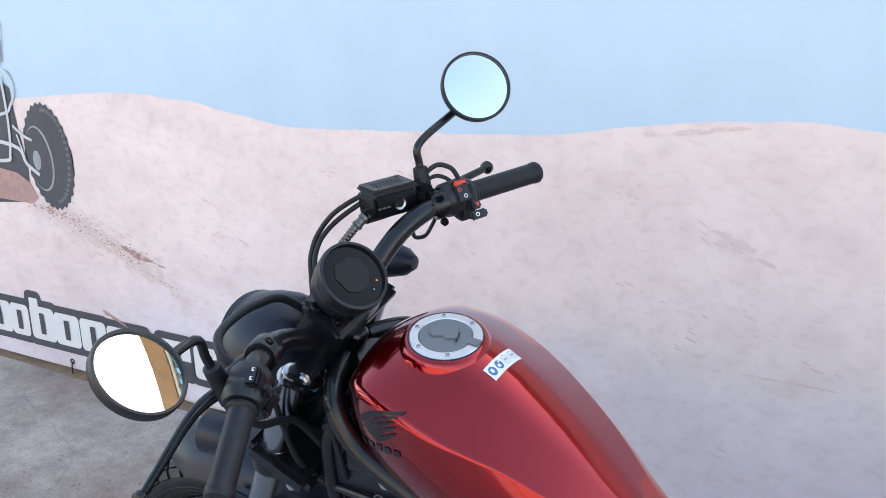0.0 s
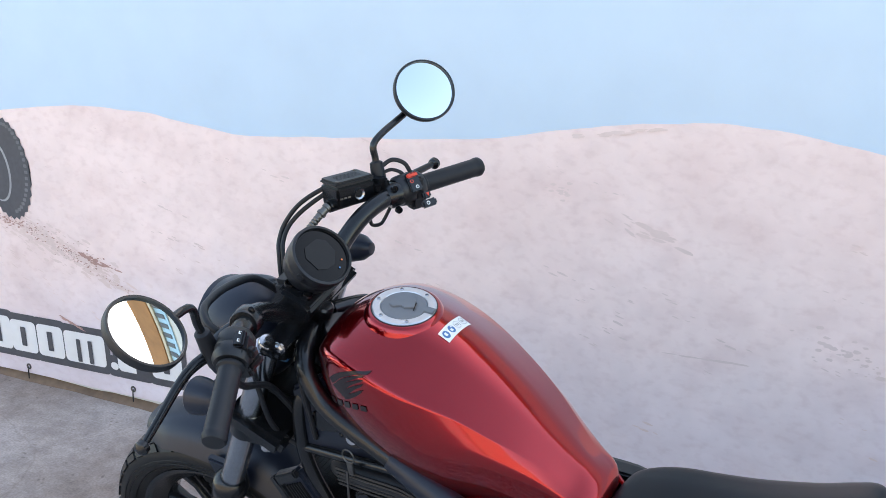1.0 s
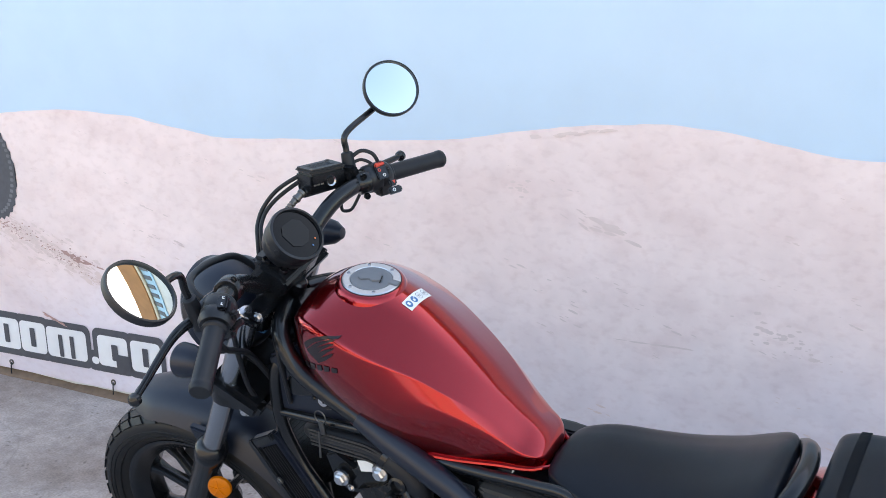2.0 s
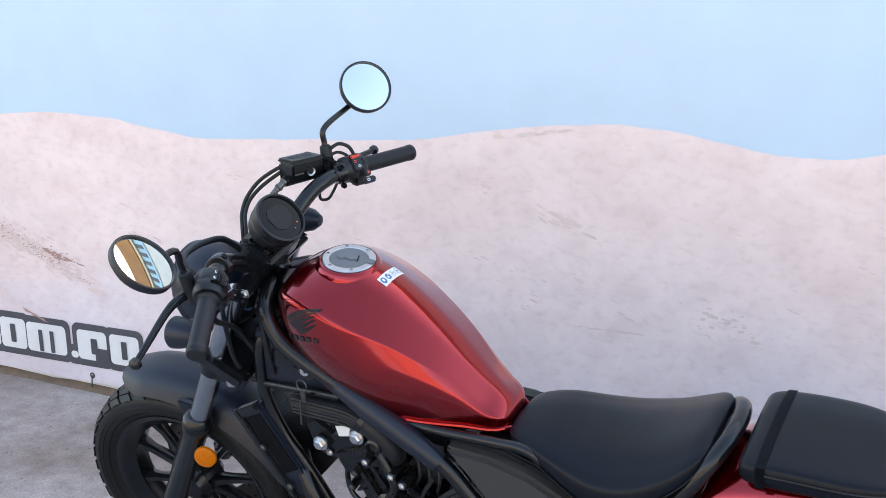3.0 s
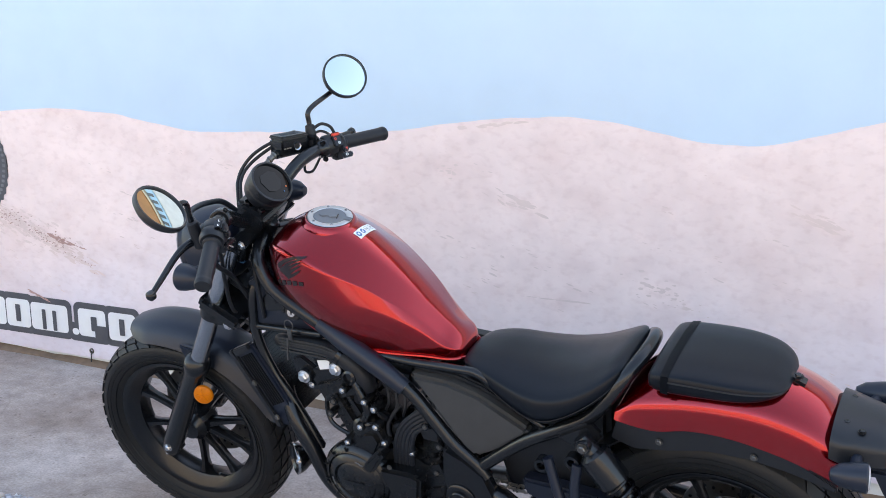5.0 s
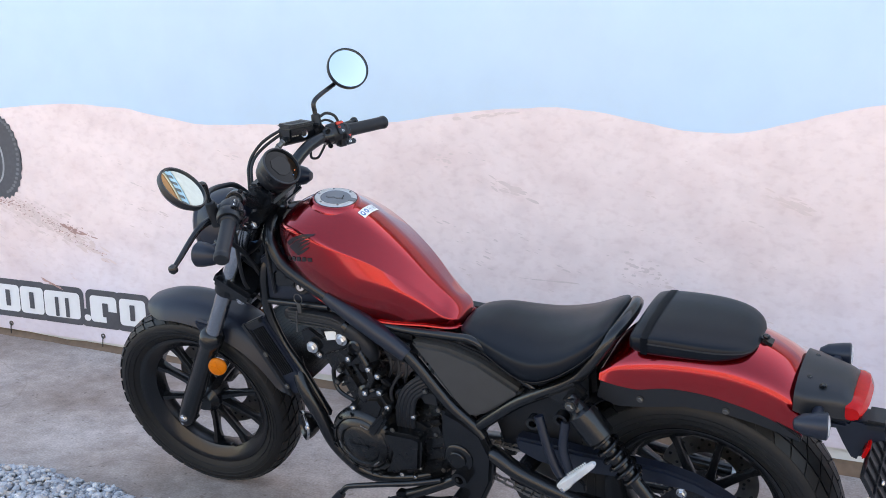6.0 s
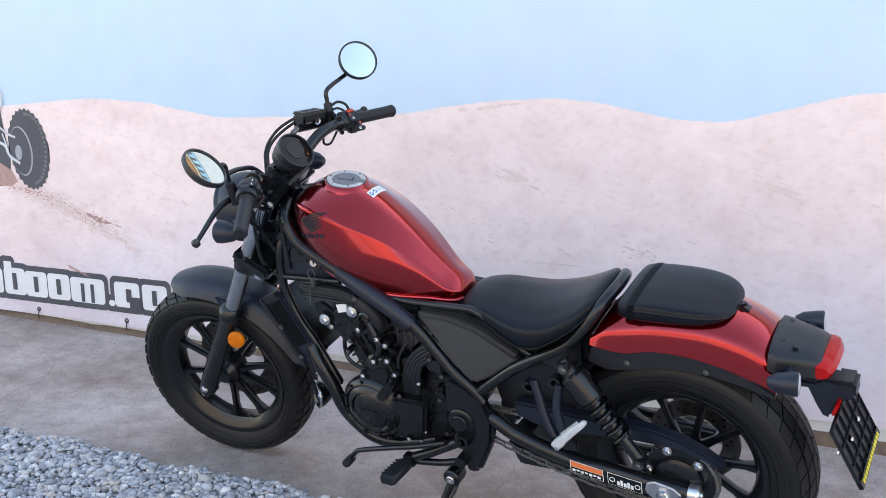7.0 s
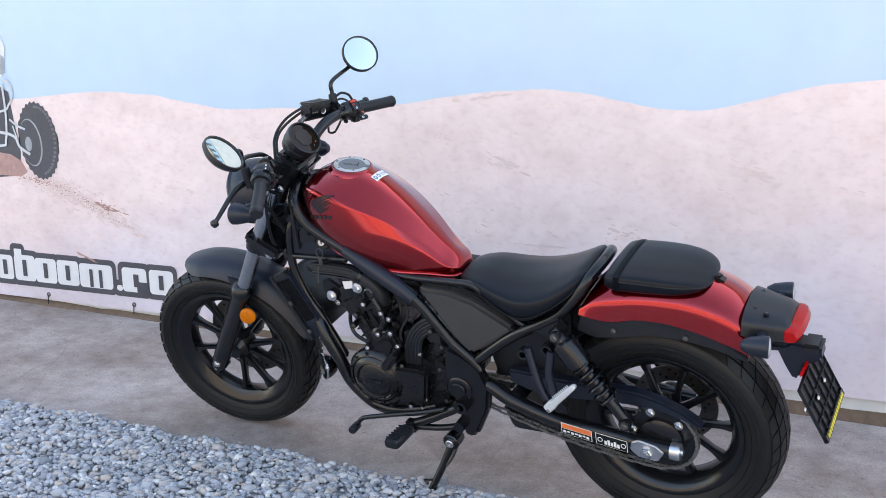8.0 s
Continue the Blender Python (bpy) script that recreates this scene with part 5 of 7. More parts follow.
# ---- frame ----
fr = part("frame", lathe([(0.0, -0.11), (0.034, -0.11), (0.036, -0.1), (0.036, 0.085), (0.034, 0.09), (0, 0.09)], HEAD + Vector((0.012, 0, -0.01)), RAKE, 24), M_BLACK, bike, "black tubular steel frame")
for sd in (-1, 1):
    def s(pts):
        return [(x, sd * y, z) for x, y, z in pts]
    part("main_tube", tube(s([(-0.352, 0.03, 0.945), (-0.318, 0.1, 0.925), (-0.275, 0.118, 0.862), (-0.171, 0.122, 0.803), (-0.082, 0.122, 0.76), (0.005, 0.122, 0.708), (0.072, 0.12, 0.654), (0.12, 0.12, 0.597), (0.168, 0.12, 0.54), (0.225, 0.12, 0.492), (0.25, 0.12, 0.46)]), 0.0165, 12), M_BLACK, fr)
    part("tube_cover", tube(s([(-0.15, 0.125, 0.795), (-0.082, 0.127, 0.757), (0, 0.127, 0.708), (0.062, 0.125, 0.664)]), [0.018, 0.024, 0.024, 0.02], 12), M_MATTE, fr)
    if sd < 0:
        part("top_rail", tube(s([(-0.06, 0.108, 0.73), (-0.02, 0.104, 0.724), (0.07, 0.1, 0.72), (0.18, 0.1, 0.724), (0.24, 0.1, 0.722), (0.297, 0.1, 0.685), (0.353, 0.1, 0.642), (0.41, 0.1, 0.608)]), 0.0105, 10), M_BLACK, fr)
    part("down_tube", tube(s([(-0.335, 0.05, 0.88), (-0.357, 0.09, 0.835), (-0.367, 0.1, 0.725), (-0.34, 0.1, 0.623), (-0.29, 0.1, 0.538), (-0.226, 0.1, 0.414)]), 0.0135, 12), M_BLACK, fr)
    part("brace_tube", tube(s([(-0.362, 0.1, 0.737), (-0.16, 0.11, 0.754)]), 0.009, 10, 1), M_BLACK, fr)
    part("gusset_plate", slab([(-0.368, 0.86), (-0.30, 0.90), (-0.15, 0.80), (-0.165, 0.752), (-0.362, 0.735)], sd * 0.075, sd * 0.098, 0.006), M_MATTE, fr)
    part("head_web", slab([(-0.372, 0.87), (-0.30, 0.875), (-0.262, 0.79), (-0.30, 0.755), (-0.362, 0.745)], sd * 0.02, sd * 0.055, 0.006), M_PLASTIC, fr)
    part("gusset_rib", slab([(-0.335, 0.815), (-0.30, 0.845), (-0.245, 0.80), (-0.32, 0.785)], sd * 0.095, sd * 0.104, 0.004), M_BLACK, fr)
    part("cradle_tube", tube(s([(-0.315, 0.085, 0.56), (-0.276, 0.118, 0.493), (-0.237, 0.12, 0.415), (-0.208, 0.12, 0.345), (-0.17, 0.12, 0.302), (-0.122, 0.12, 0.27), (-0.055, 0.12, 0.262), (0.03, 0.118, 0.28), (0.09, 0.11, 0.3)]), 0.02, 12), M_BLACK, fr)
    part("pivot_plate", slab([(0.150, 0.535), (0.205, 0.512), (0.256, 0.478), (0.282, 0.415), (0.272, 0.337), (0.228, 0.240), (0.19, 0.226), (0.172, 0.286), (0.195, 0.35), (0.155, 0.378), (0.140, 0.437)], sd * 0.105, sd * 0.14, 0.01), M_BLACK, fr)
    part("pivot_boss", lathe([(0.040, -0.01), (0.039, 0.003), (0.035, 0.0065), (0.028, 0.007), (0.0, 0.007)], (0.187, sd * 0.14, 0.397), (0, sd, 0), 32), M_BLACK, fr)
    part("pivot_cap", lathe([(0.024, 0.0), (0.023, 0.012), (0.021, 0.014), (0.0, 0.0135)], (0.187, sd * 0.14, 0.397), (0, sd, 0), 28), M_ENGINE, fr)
loop = [(0.225, -0.115, 0.475), (0.348, -0.118, 0.581), (0.437, -0.12, 0.637), (0.505, -0.118, 0.683), (0.545, -0.11, 0.733), (0.573, -0.094, 0.774), (0.591, -0.064, 0.797), (0.599, -0.03, 0.806)]
part("seat_loop", tube(loop + [(0.601, 0, 0.808)] + [(x, -y, z) for x, y, z in loop[::-1]], 0.0155, 12), M_BLACK, fr, "black seat frame hoop")
for sd in (-1, 1):
    part("shock_mount", slab([(0.43, 0.635), (0.51, 0.685), (0.54, 0.655), (0.515, 0.62), (0.47, 0.615)], sd * 0.12, sd * 0.145, 0.008), M_BLACK, fr)

# Side covers.
for sd in (-1, 1):
    sc = part("side_cover", slab([(0.070, 0.702), (0.169, 0.700), (0.25, 0.680), (0.366, 0.618), (0.358, 0.600), (0.247, 0.522), (0.222, 0.512), (0.194, 0.536), (0.124, 0.635)], sd * 0.085, sd * 0.125, 0.014), M_COVER, bike, "matt black side cover")
    part("cover_lip", slab([(0.07, 0.716), (0.185, 0.712), (0.25, 0.694), (0.372, 0.630), (0.368, 0.616), (0.25, 0.678), (0.17, 0.698), (0.075, 0.700)], sd * 0.07, sd * 0.10, 0.004), M_PLASTIC, sc)
part("splash_guard", slab([(0.24, 0.54), (0.46, 0.60), (0.53, 0.56), (0.54, 0.42), (0.46, 0.40), (0.28, 0.40)], -0.068, 0.05, 0.012), M_PLASTIC, bike, "black plastic splash guard ahead of the rear wheel")
part("battery_tray", slab([(0.1, 0.7), (0.4, 0.63), (0.53, 0.69), (0.53, 0.58), (0.4, 0.48), (0.22, 0.48)], -0.07, 0.07, 0.015), M_PLASTIC, bike)

# Ignition lock with its key.
lock = part("key_lock", lathe([(0.0, 0.012), (0.0105, 0.012), (0.0125, 0.009), (0.0125, -0.02), (0, -0.02)], (-0.2360, -0.106, 0.801), (0.15, -1, 0.25), 20), M_FORK, bike, "silver ignition lock with hanging keys")
part("lock_boss", lathe([(0.02, 0.0), (0.022, -0.004), (0.022, -0.03), (0, -0.03)], (-0.2360, -0.108, 0.801), (0.15, -1, 0.25), 20), M_PLASTIC, lock)
part("key_slot", box((0.003, 0.003, 0.010), 0.0005, Matrix.Translation((-0.2342, -0.1178, 0.804))), M_GLOSS, lock)
part("key_ring", tube([(-0.2380 + 0.012 * math.cos(a), -0.13, 0.776 + 0.014 * math.sin(a)) for a in [2 * math.pi * k / 14 for k in range(14)]], 0.0014, 6, 1, True), M_STEEL, lock)
part("key_blade", slab([(-0.2450, 0.763), (-0.2310, 0.763), (-0.2320, 0.736), (-0.2440, 0.736)], -0.132, -0.128, 0.001), M_STEEL, lock)
part("key_tag", slab([(-0.2510, 0.739), (-0.2470, 0.739), (-0.2570, 0.676), (-0.2610, 0.676)], -0.13, -0.128, 0.0), M_STEEL, lock)
lm = Matrix.Translation((-0.351, -0.072, 0.920)) @ Matrix.Rotation(radians(23), 4, "Y") @ Matrix.Rotation(radians(-12), 4, "Z")
lab = part("type_plate", box((0.021, 0.003, 0.054), 0.0008, lm), M_GLOSS, fr, "black label with white printed lines")
part("label_mount", box((0.022, 0.03, 0.056), 0.002, lm @ Matrix.Translation((0, 0.0168, 0))), M_BLACK, lab)
for x in (-0.0095, 0.0095):
    part("label_line", box((0.0007, 0.0006, 0.05), 0.0, lm @ Matrix.Translation((x, -0.0017, 0))), M_WHITE, lab)
for z in (-0.0247, 0.0247):
    part("label_line", box((0.0183, 0.0006, 0.0007), 0.0, lm @ Matrix.Translation((0, -0.0017, z))), M_WHITE, lab)
for x, z0, z1 in ((-0.0055, -0.02, 0.012), (-0.0055, 0.014, 0.02), (-0.001, -0.018, 0.019), (0.004, -0.02, -0.002), (0.004, 0.001, 0.02)):
    part("label_line", box((0.0018, 0.0006, z1 - z0), 0.0, lm @ Matrix.Translation((x, -0.0017, (z0 + z1) / 2))), M_WHITE, lab)
part("plug", box((0.016, 0.014, 0.022), 0.003, Matrix.Translation((-0.405, -0.056, 0.893))), M_BLUE, fr, "blue wiring plug")

# ---- engine ----
eng = epart("engine", slab([(-0.185, 0.40), (-0.15, 0.49), (-0.08, 0.525), (0.0, 0.515), (0.07, 0.50), (0.14, 0.47), (0.16, 0.40), (0.14, 0.32), (0.06, 0.27), (-0.06, 0.255), (-0.15, 0.29)], -0.125, 0.14, 0.02), M_ENGINE, bike, "black twin-cylinder engine")
EC = Vector((-0.098, -0.125, 0.401))
epart("alternator_cover", lathe([(0.098, 0.0), (0.098, 0.02), (0.091, 0.032), (0.08, 0.038), (0.078, 0.034), (0.075, 0.039), (0.058, 0.046), (0.055, 0.041), (0.05, 0.045), (0.0, 0.049)], EC, (0, -1, 0), 56), M_ENGINE, eng, "round black engine cover")
for k in range(3):
    a = radians(70 + 120 * k)
    epart("cover_mark", box((0.024, 0.003, 0.003), 0.001, Matrix.Translation(EC + Vector((0.064 * math.cos(a), -0.0455, 0.064 * math.sin(a)))) @ Matrix.Rotation(-a + math.pi / 2, 4, "Y")), M_GREYPLASTIC, eng)
epart("cover_bar", slab([(-0.055, 0.008), (0.055, 0.008), (0.055, -0.008), (-0.055, -0.008)], -0.1756, -0.1745, 0.0, Matrix.Translation(EC + Vector((0, 0.125, 0)))  @ Matrix.Rotation(0, 4, "Y") @ Matrix.Diagonal((0.5, 1, 0.6, 1))), M_BLACK, eng)
part("shaft_cover", slab([(-0.003, 0.508), (0.012, 0.495), (-0.030, 0.430), (-0.058, 0.438), (-0.042, 0.465)], -0.178, -0.13, 0.007), M_ENGINE, eng)
cover2 = part("sprocket_cover", slab([(-0.020, 0.446), (0.072, 0.449), (0.096, 0.441), (0.082, 0.345), (0.0, 0.322), (-0.02, 0.325), (0.002, 0.385)], -0.165, -0.11, 0.008), M_ENGINE, eng, "plain black sprocket cover")
bolt(cover2, (0.012, -0.158, 0.452), 0.005, M_STEEL)
epart("rear_case", slab([(0.06, 0.47), (0.13, 0.50), (0.15, 0.44), (0.12, 0.33), (0.06, 0.30)], -0.128, -0.08, 0.012), M_ENGINE, eng)
UP = Vector((-0.40, 0, 0.916)).normalized()
CY = Vector((-0.075, 0, 0.50))
rot = Matrix.Rotation(math.atan2(UP.x, UP.z), 4, "Y")
block = epart("cylinder_block", box((0.13, 0.225, 0.12), 0.012, Matrix.Translation(CY + UP * 0.045) @ rot), M_ENGINE, eng)
epart("cylinder_head", box((0.15, 0.235, 0.075), 0.014, Matrix.Translation(CY + UP * 0.145) @ rot), M_ENGINE, eng)
cover = epart("valve_cover", box((0.13, 0.23, 0.05), 0.018, Matrix.Translation(CY + UP * 0.205) @ rot), M_ENGINE, eng)
for k in range(3):
    epart("block_rib", box((0.134, 0.23, 0.005), 0.0015, Matrix.Translation(CY + UP * (0.02 + 0.026 * k)) @ rot), M_ENGINE, eng)
epart("water_pump", lathe([(0.036, 0.0), (0.036, 0.014), (0.028, 0.022), (0.014, 0.026), (0, 0.026)], (-0.07, -0.118, 0.535), (0, -1, 0), 28), M_ENGINE, eng)
epart("starter_motor", lathe([(0.0, -0.06), (0.028, -0.06), (0.032, -0.05), (0.032, 0.05), (0.0, 0.06)], (0.03, -0.06, 0.545), (0, 1, 0), 24), M_ENGINE, eng)
for x, z in ((0.054, 0.500), (0.030, 0.300), (0.049, 0.338), (-0.010, 0.299), (-0.008, 0.450)):
    y = -0.128 if z < 0.52 else -0.121
    epart("bolt_boss", lathe([(0.011, 0), (0.011, 0.012), (0.009, 0.016), (0, 0.016)], (x, y + 0.012, z), (0, -1, 0), 14), M_ENGINE, eng)
    bolt(eng, (x, y - 0.004, z), 0.0048, M_CHROME, trim=True)
# Engine hangers with the two large bolts.
hang = epart("engine_hanger", slab([(-0.27, 0.686), (-0.24, 0.701), (-0.195, 0.671), (-0.123, 0.718), (-0.103, 0.69), (-0.13, 0.655), (-0.19, 0.61), (-0.23, 0.605), (-0.26, 0.63)], -0.108, -0.096, 0.004), M_BLACK, bike, "black engine hanger plate")
for x, z in ((-0.229, 0.651), (-0.131, 0.692)):
    epart("hanger_boss", lathe([(0.02, 0.0), (0.02, 0.012), (0.017, 0.016), (0, 0.016)], (x, -0.105, z), (0, -1, 0), 20), M_BLACK, hang)
    bolt(hang, (x, -0.121, z), 0.0125, M_ALU, trim=True)
bolt(hang, (-0.218, -0.112, 0.624), 0.006, M_CHROME, trim=True)
epart("oil_filler", lathe([(0.017, 0.0), (0.017, 0.006), (0.012, 0.008), (0.011, 0.004), (0, 0.004)], (-0.098, -0.118, 0.672), (0, -1, 0), 20), M_GLOSS, eng)
# Ignition cover with its ring of bolts, above the alternator.
plate = [(-0.095, 0.438), (-0.112, 0.488), (-0.068, 0.546), (-0.018, 0.557), (0.006, 0.510), (-0.02, 0.455)]
ign = part("ignition_cover", slab(plate, -0.142, -0.10, 0.008), M_ENGINE, eng, "small bolted engine side cover")
part("cover_step", slab([(-0.085, 0.46), (-0.09, 0.488), (-0.06, 0.525), (-0.026, 0.532), (-0.012, 0.508), (-0.03, 0.47)], -0.150, -0.13, 0.006), M_ENGINE, ign)
for x, z in ((-0.107, 0.486), (-0.064, 0.540), (-0.020, 0.550), (-0.001, 0.509), (-0.095, 0.445)):
    part("bolt_boss", lathe([(0.012, 0), (0.012, 0.03), (0.010, 0.034), (0, 0.034)], (x, -0.114, z), (0, -1, 0), 14), M_ENGINE, ign)
    bolt(ign, (x, -0.148, z), 0.0055, M_CHROME)
for x, z in ((-0.049, 0.607), (-0.025, 0.592), (-0.106, 0.628)):
    part("bolt_boss", lathe([(0.012, 0), (0.012, 0.05), (0.010, 0.054), (0, 0.054)], (x, -0.085, z), (0, -1, 0), 14), M_ENGINE, eng)
    bolt(eng, (x, -0.139, z), 0.0055, M_CHROME)
part("cylinder_rib", slab([(-0.155, 0.60), (-0.135, 0.61), (-0.075, 0.50), (-0.098, 0.49)], -0.122, -0.08, 0.006), M_ENGINE, eng)
part("cylinder_rib", slab([(-0.118, 0.60), (-0.098, 0.61), (-0.045, 0.52), (-0.066, 0.51)], -0.120, -0.08, 0.006), M_ENGINE, eng)
part("data_sticker", slab([(-0.183, 0.682), (-0.148, 0.690), (-0.146, 0.666), (-0.178, 0.658)], -0.116, -0.1145, 0.0), M_WHITE, eng, "small white sticker")
# Air ducts and hoses.
part("air_duct", tube([(-0.31, -0.085, 0.70), (-0.273, -0.10, 0.709), (-0.215, -0.105, 0.715), (-0.152, -0.105, 0.714), (-0.098, -0.105, 0.692), (-0.066, -0.10, 0.650), (-0.072, -0.095, 0.605), (-0.107, -0.085, 0.572)], [0.015, 0.019, 0.021, 0.021, 0.024, 0.026, 0.026, 0.024], 14), M_SOFT, eng, "thick black rubber duct")
for k in range(5):
    part("duct_rib", tube([(-0.285, -0.117, 0.694 + 0.0085 * k), (-0.215, -0.124, 0.699 + 0.0085 * k), (-0.152, -0.124, 0.698 + 0.0085 * k), (-0.118, -0.123, 0.688 + 0.0085 * k)], 0.0024, 6), M_SOFT, eng)
part("duct_clip", lathe([(0.0235, -0.006), (0.026, -0.006), (0.026, 0.006), (0.0235, 0.006)], (-0.118, -0.105, 0.703), (0.85, 0, -0.5), 20, closed=True), M_GLOSS, eng)
part("filler_neck", lathe([(0.018, 0.0), (0.018, 0.012), (0.013, 0.015), (0.011, 0.009), (0, 0.009)], (-0.088, -0.118, 0.660), (0, -1, 0.1), 20), M_GLOSS, eng)
for k in range(5):
    o = 0.0105 * k
    part("corrugated_hose", tube([(0.118, -0.112, 0.612 - o), (0.078 + o * 0.4, -0.124, 0.594 - o * 0.8), (0.040 + o * 0.8, -0.129, 0.553 - o * 0.3), (0.018 + o, -0.129, 0.492), (0.012 + o, -0.124, 0.425)], 0.0068, 8), M_SOFT, eng)
epart("small_pipe", tube([(-0.16, -0.09, 0.63), (-0.19, -0.1, 0.58), (-0.18, -0.11, 0.52), (-0.12, -0.11, 0.49)], 0.006, 8), M_BLACK, eng)
epart("small_pipe", tube([(0.02, -0.1, 0.61), (-0.005, -0.12, 0.565), (0.0, -0.125, 0.52), (0.03, -0.12, 0.49)], 0.005, 8), M_SOFT, eng)
for k in range(6):
    x0 = -0.02 + 0.025 * k
    epart("wiring", tube([(x0, -0.08, 0.66), (x0 + 0.012, -0.1 - 0.004 * (k % 3), 0.615), (x0 - 0.006, -0.095, 0.57), (x0 + 0.02, -0.09, 0.52)], 0.0035, 6), M_SOFT, eng)
epart("throttle_body", slab([(-0.06, 0.72), (0.07, 0.71), (0.06, 0.63), (-0.03, 0.62)], -0.09, 0.09, 0.015), M_PLASTIC, eng)
# Exhaust bend on the far side and collector box below.
epart("exhaust_pipe", tube([(-0.17, 0.05, 0.60), (-0.27, 0.07, 0.56), (-0.30, 0.1, 0.44), (-0.25, 0.13, 0.30), (-0.1, 0.15, 0.24), (0.3, 0.17, 0.26)], 0.02, 14), M_STEEL, eng, "dark steel exhaust pipe")
epart("collector_box", slab([(0.27, 0.33), (0.46, 0.31), (0.45, 0.255), (0.30, 0.25)], -0.08, 0.12, 0.012), M_PLASTIC, eng)

# ---- radiator ----
rm = Matrix.Translation((-0.3535, 0, 0.598)) @ Matrix.Rotation(radians(-28), 4, "Y")
rad = epart("radiator", box((0.03, 0.20, 0.215), 0.004, rm), M_BLACK, bike, "slim black radiator with guard")
for sd in (-1, 1):
    shell = epart("radiator_shroud", slab([(-0.042, 0.118), (0.030, 0.118), (0.036, 0.10), (0.034, -0.105), (0.018, -0.118), (-0.034, -0.118), (-0.042, -0.10)], sd * 0.10, sd * 0.122, 0.006, rm), M_MATTE, rad, "matt black radiator side shroud")
    epart("shroud_edge", slab([(-0.044, 0.120), (-0.028, 0.120), (-0.026, 0.09), (-0.026, -0.10), (-0.03, -0.12), (-0.044, -0.11)], sd * 0.118, sd * 0.131, 0.003, rm), M_PLASTIC, shell)
    epart("shroud_cap", slab([(-0.028, 0.120), (0.03, 0.120), (0.03, 0.104), (-0.028, 0.098)], sd * 0.118, sd * 0.131, 0.003, rm), M_PLASTIC, shell)
    for k in range(6):
        epart("shroud_fin", slab([(-0.018 + 0.0075 * k, 0.094), (-0.0145 + 0.0075 * k, 0.094), (-0.0145 + 0.0075 * k, -0.055), (-0.018 + 0.0075 * k, -0.055)], sd * 0.121, sd * 0.127, 0.0008, rm), M_BLACK, shell)
    for z in (0.02, -0.085):
        bolt(shell, rm @ Vector((-0.022, sd * 0.131, z)), 0.006, M_STEEL, turn=Matrix.Identity(4) if sd < 0 else Matrix.Rotation(math.pi, 4, "Z"), trim=True)
for k in range(24):
    epart("radiator_fin", box((0.034, 0.19, 0.002), 0.0, rm @ Matrix.Translation((0, 0, -0.098 + 0.0085 * k))), M_BLACK, rad)
# Horn.
horn = epart("horn", lathe([(0.0, -0.03), (0.025, -0.028), (0.036, -0.012), (0.041, 0.0), (0.041, 0.008), (0.038, 0.012), (0.03, 0.006), (0.0, 0.01)], (-0.318, -0.105, 0.372), (-0.6, -0.75, 0.1), 32), M_GLOSS, bike, "round black horn with bright rim")
epart("horn_rim", lathe([(0.04, 0.005), (0.043, 0.005), (0.043, 0.010), (0.04, 0.011)], (-0.318, -0.105, 0.372), (-0.6, -0.75, 0.1), 32, closed=True), M_CHROME, horn)
epart("horn_bracket", tube([(-0.305, -0.09, 0.385), (-0.28, -0.09, 0.41), (-0.24, -0.09, 0.42)], 0.008, 8), M_BLACK, horn)
bolt(horn, (-0.292, -0.135, 0.387), 0.006, M_CHROME, trim=True)

# ---- swingarm, chain, shocks ----
arm2 = epart("swingarm", tube([(0.20, -0.09, 0.42), (0.27, -0.118, 0.425), (0.34, -0.126, 0.392), (0.48, -0.128, 0.353), (0.62, -0.13, 0.344), (0.76, -0.13, 0.33), (0.815, -0.13, 0.329)], [0.02, 0.023, 0.023, 0.022, 0.022, 0.023, 0.023], 14), M_BLACK, bike, "black swingarm with warning labels")
epart("swingarm_tube", tube([(0.20, 0.09, 0.42), (0.34, 0.126, 0.392), (0.62, 0.13, 0.344), (0.815, 0.13, 0.329)], 0.022, 14), M_BLACK, arm2)
epart("swingarm_bridge", tube([(0.345, -0.12, 0.40), (0.36, 0.0, 0.41), (0.345, 0.12, 0.40)], 0.022, 12), M_BLACK, arm2)
for sd in (-1, 1):
    ad = epart("axle_adjuster", slab([(0.695, 0.352), (0.715, 0.362), (0.765, 0.352), (0.785, 0.335), (0.765, 0.302), (0.712, 0.306), (0.69, 0.325)], sd * 0.15, sd * 0.158, 0.003), M_ALU, arm2, "silver chain adjuster plate")
    epart("axle_nut", lathe([(0.017, 0), (0.017, 0.008), (0.0145, 0.011), (0.009, 0.011), (0.008, 0.016), (0, 0.016)], (0.737, sd * 0.158, 0.328), (0, sd, 0), 6), M_CHROME, ad)
    epart("arm_end", lathe([(0.0235, -0.012), (0.0245, 0.0), (0.0245, 0.012), (0.02, 0.016), (0.01, 0.016), (0.008, 0.022), (0, 0.022)], (0.808, sd * 0.13, 0.329), (1, 0, 0), 24), M_ALU, arm2)


def arm_label(x0, x1, z0, z1, mat, name, parent, lab="", y=-0.1535):
    f = lambda x: 0.353 - 0.12 * (x - 0.48)  # noqa: E731
    return epart(name, slab([(x0, f(x0) + z0), (x1, f(x1) + z0), (x1, f(x1) + z1), (x0, f(x0) + z1)], y, y + 0.0008, 0.0), mat, parent, lab)


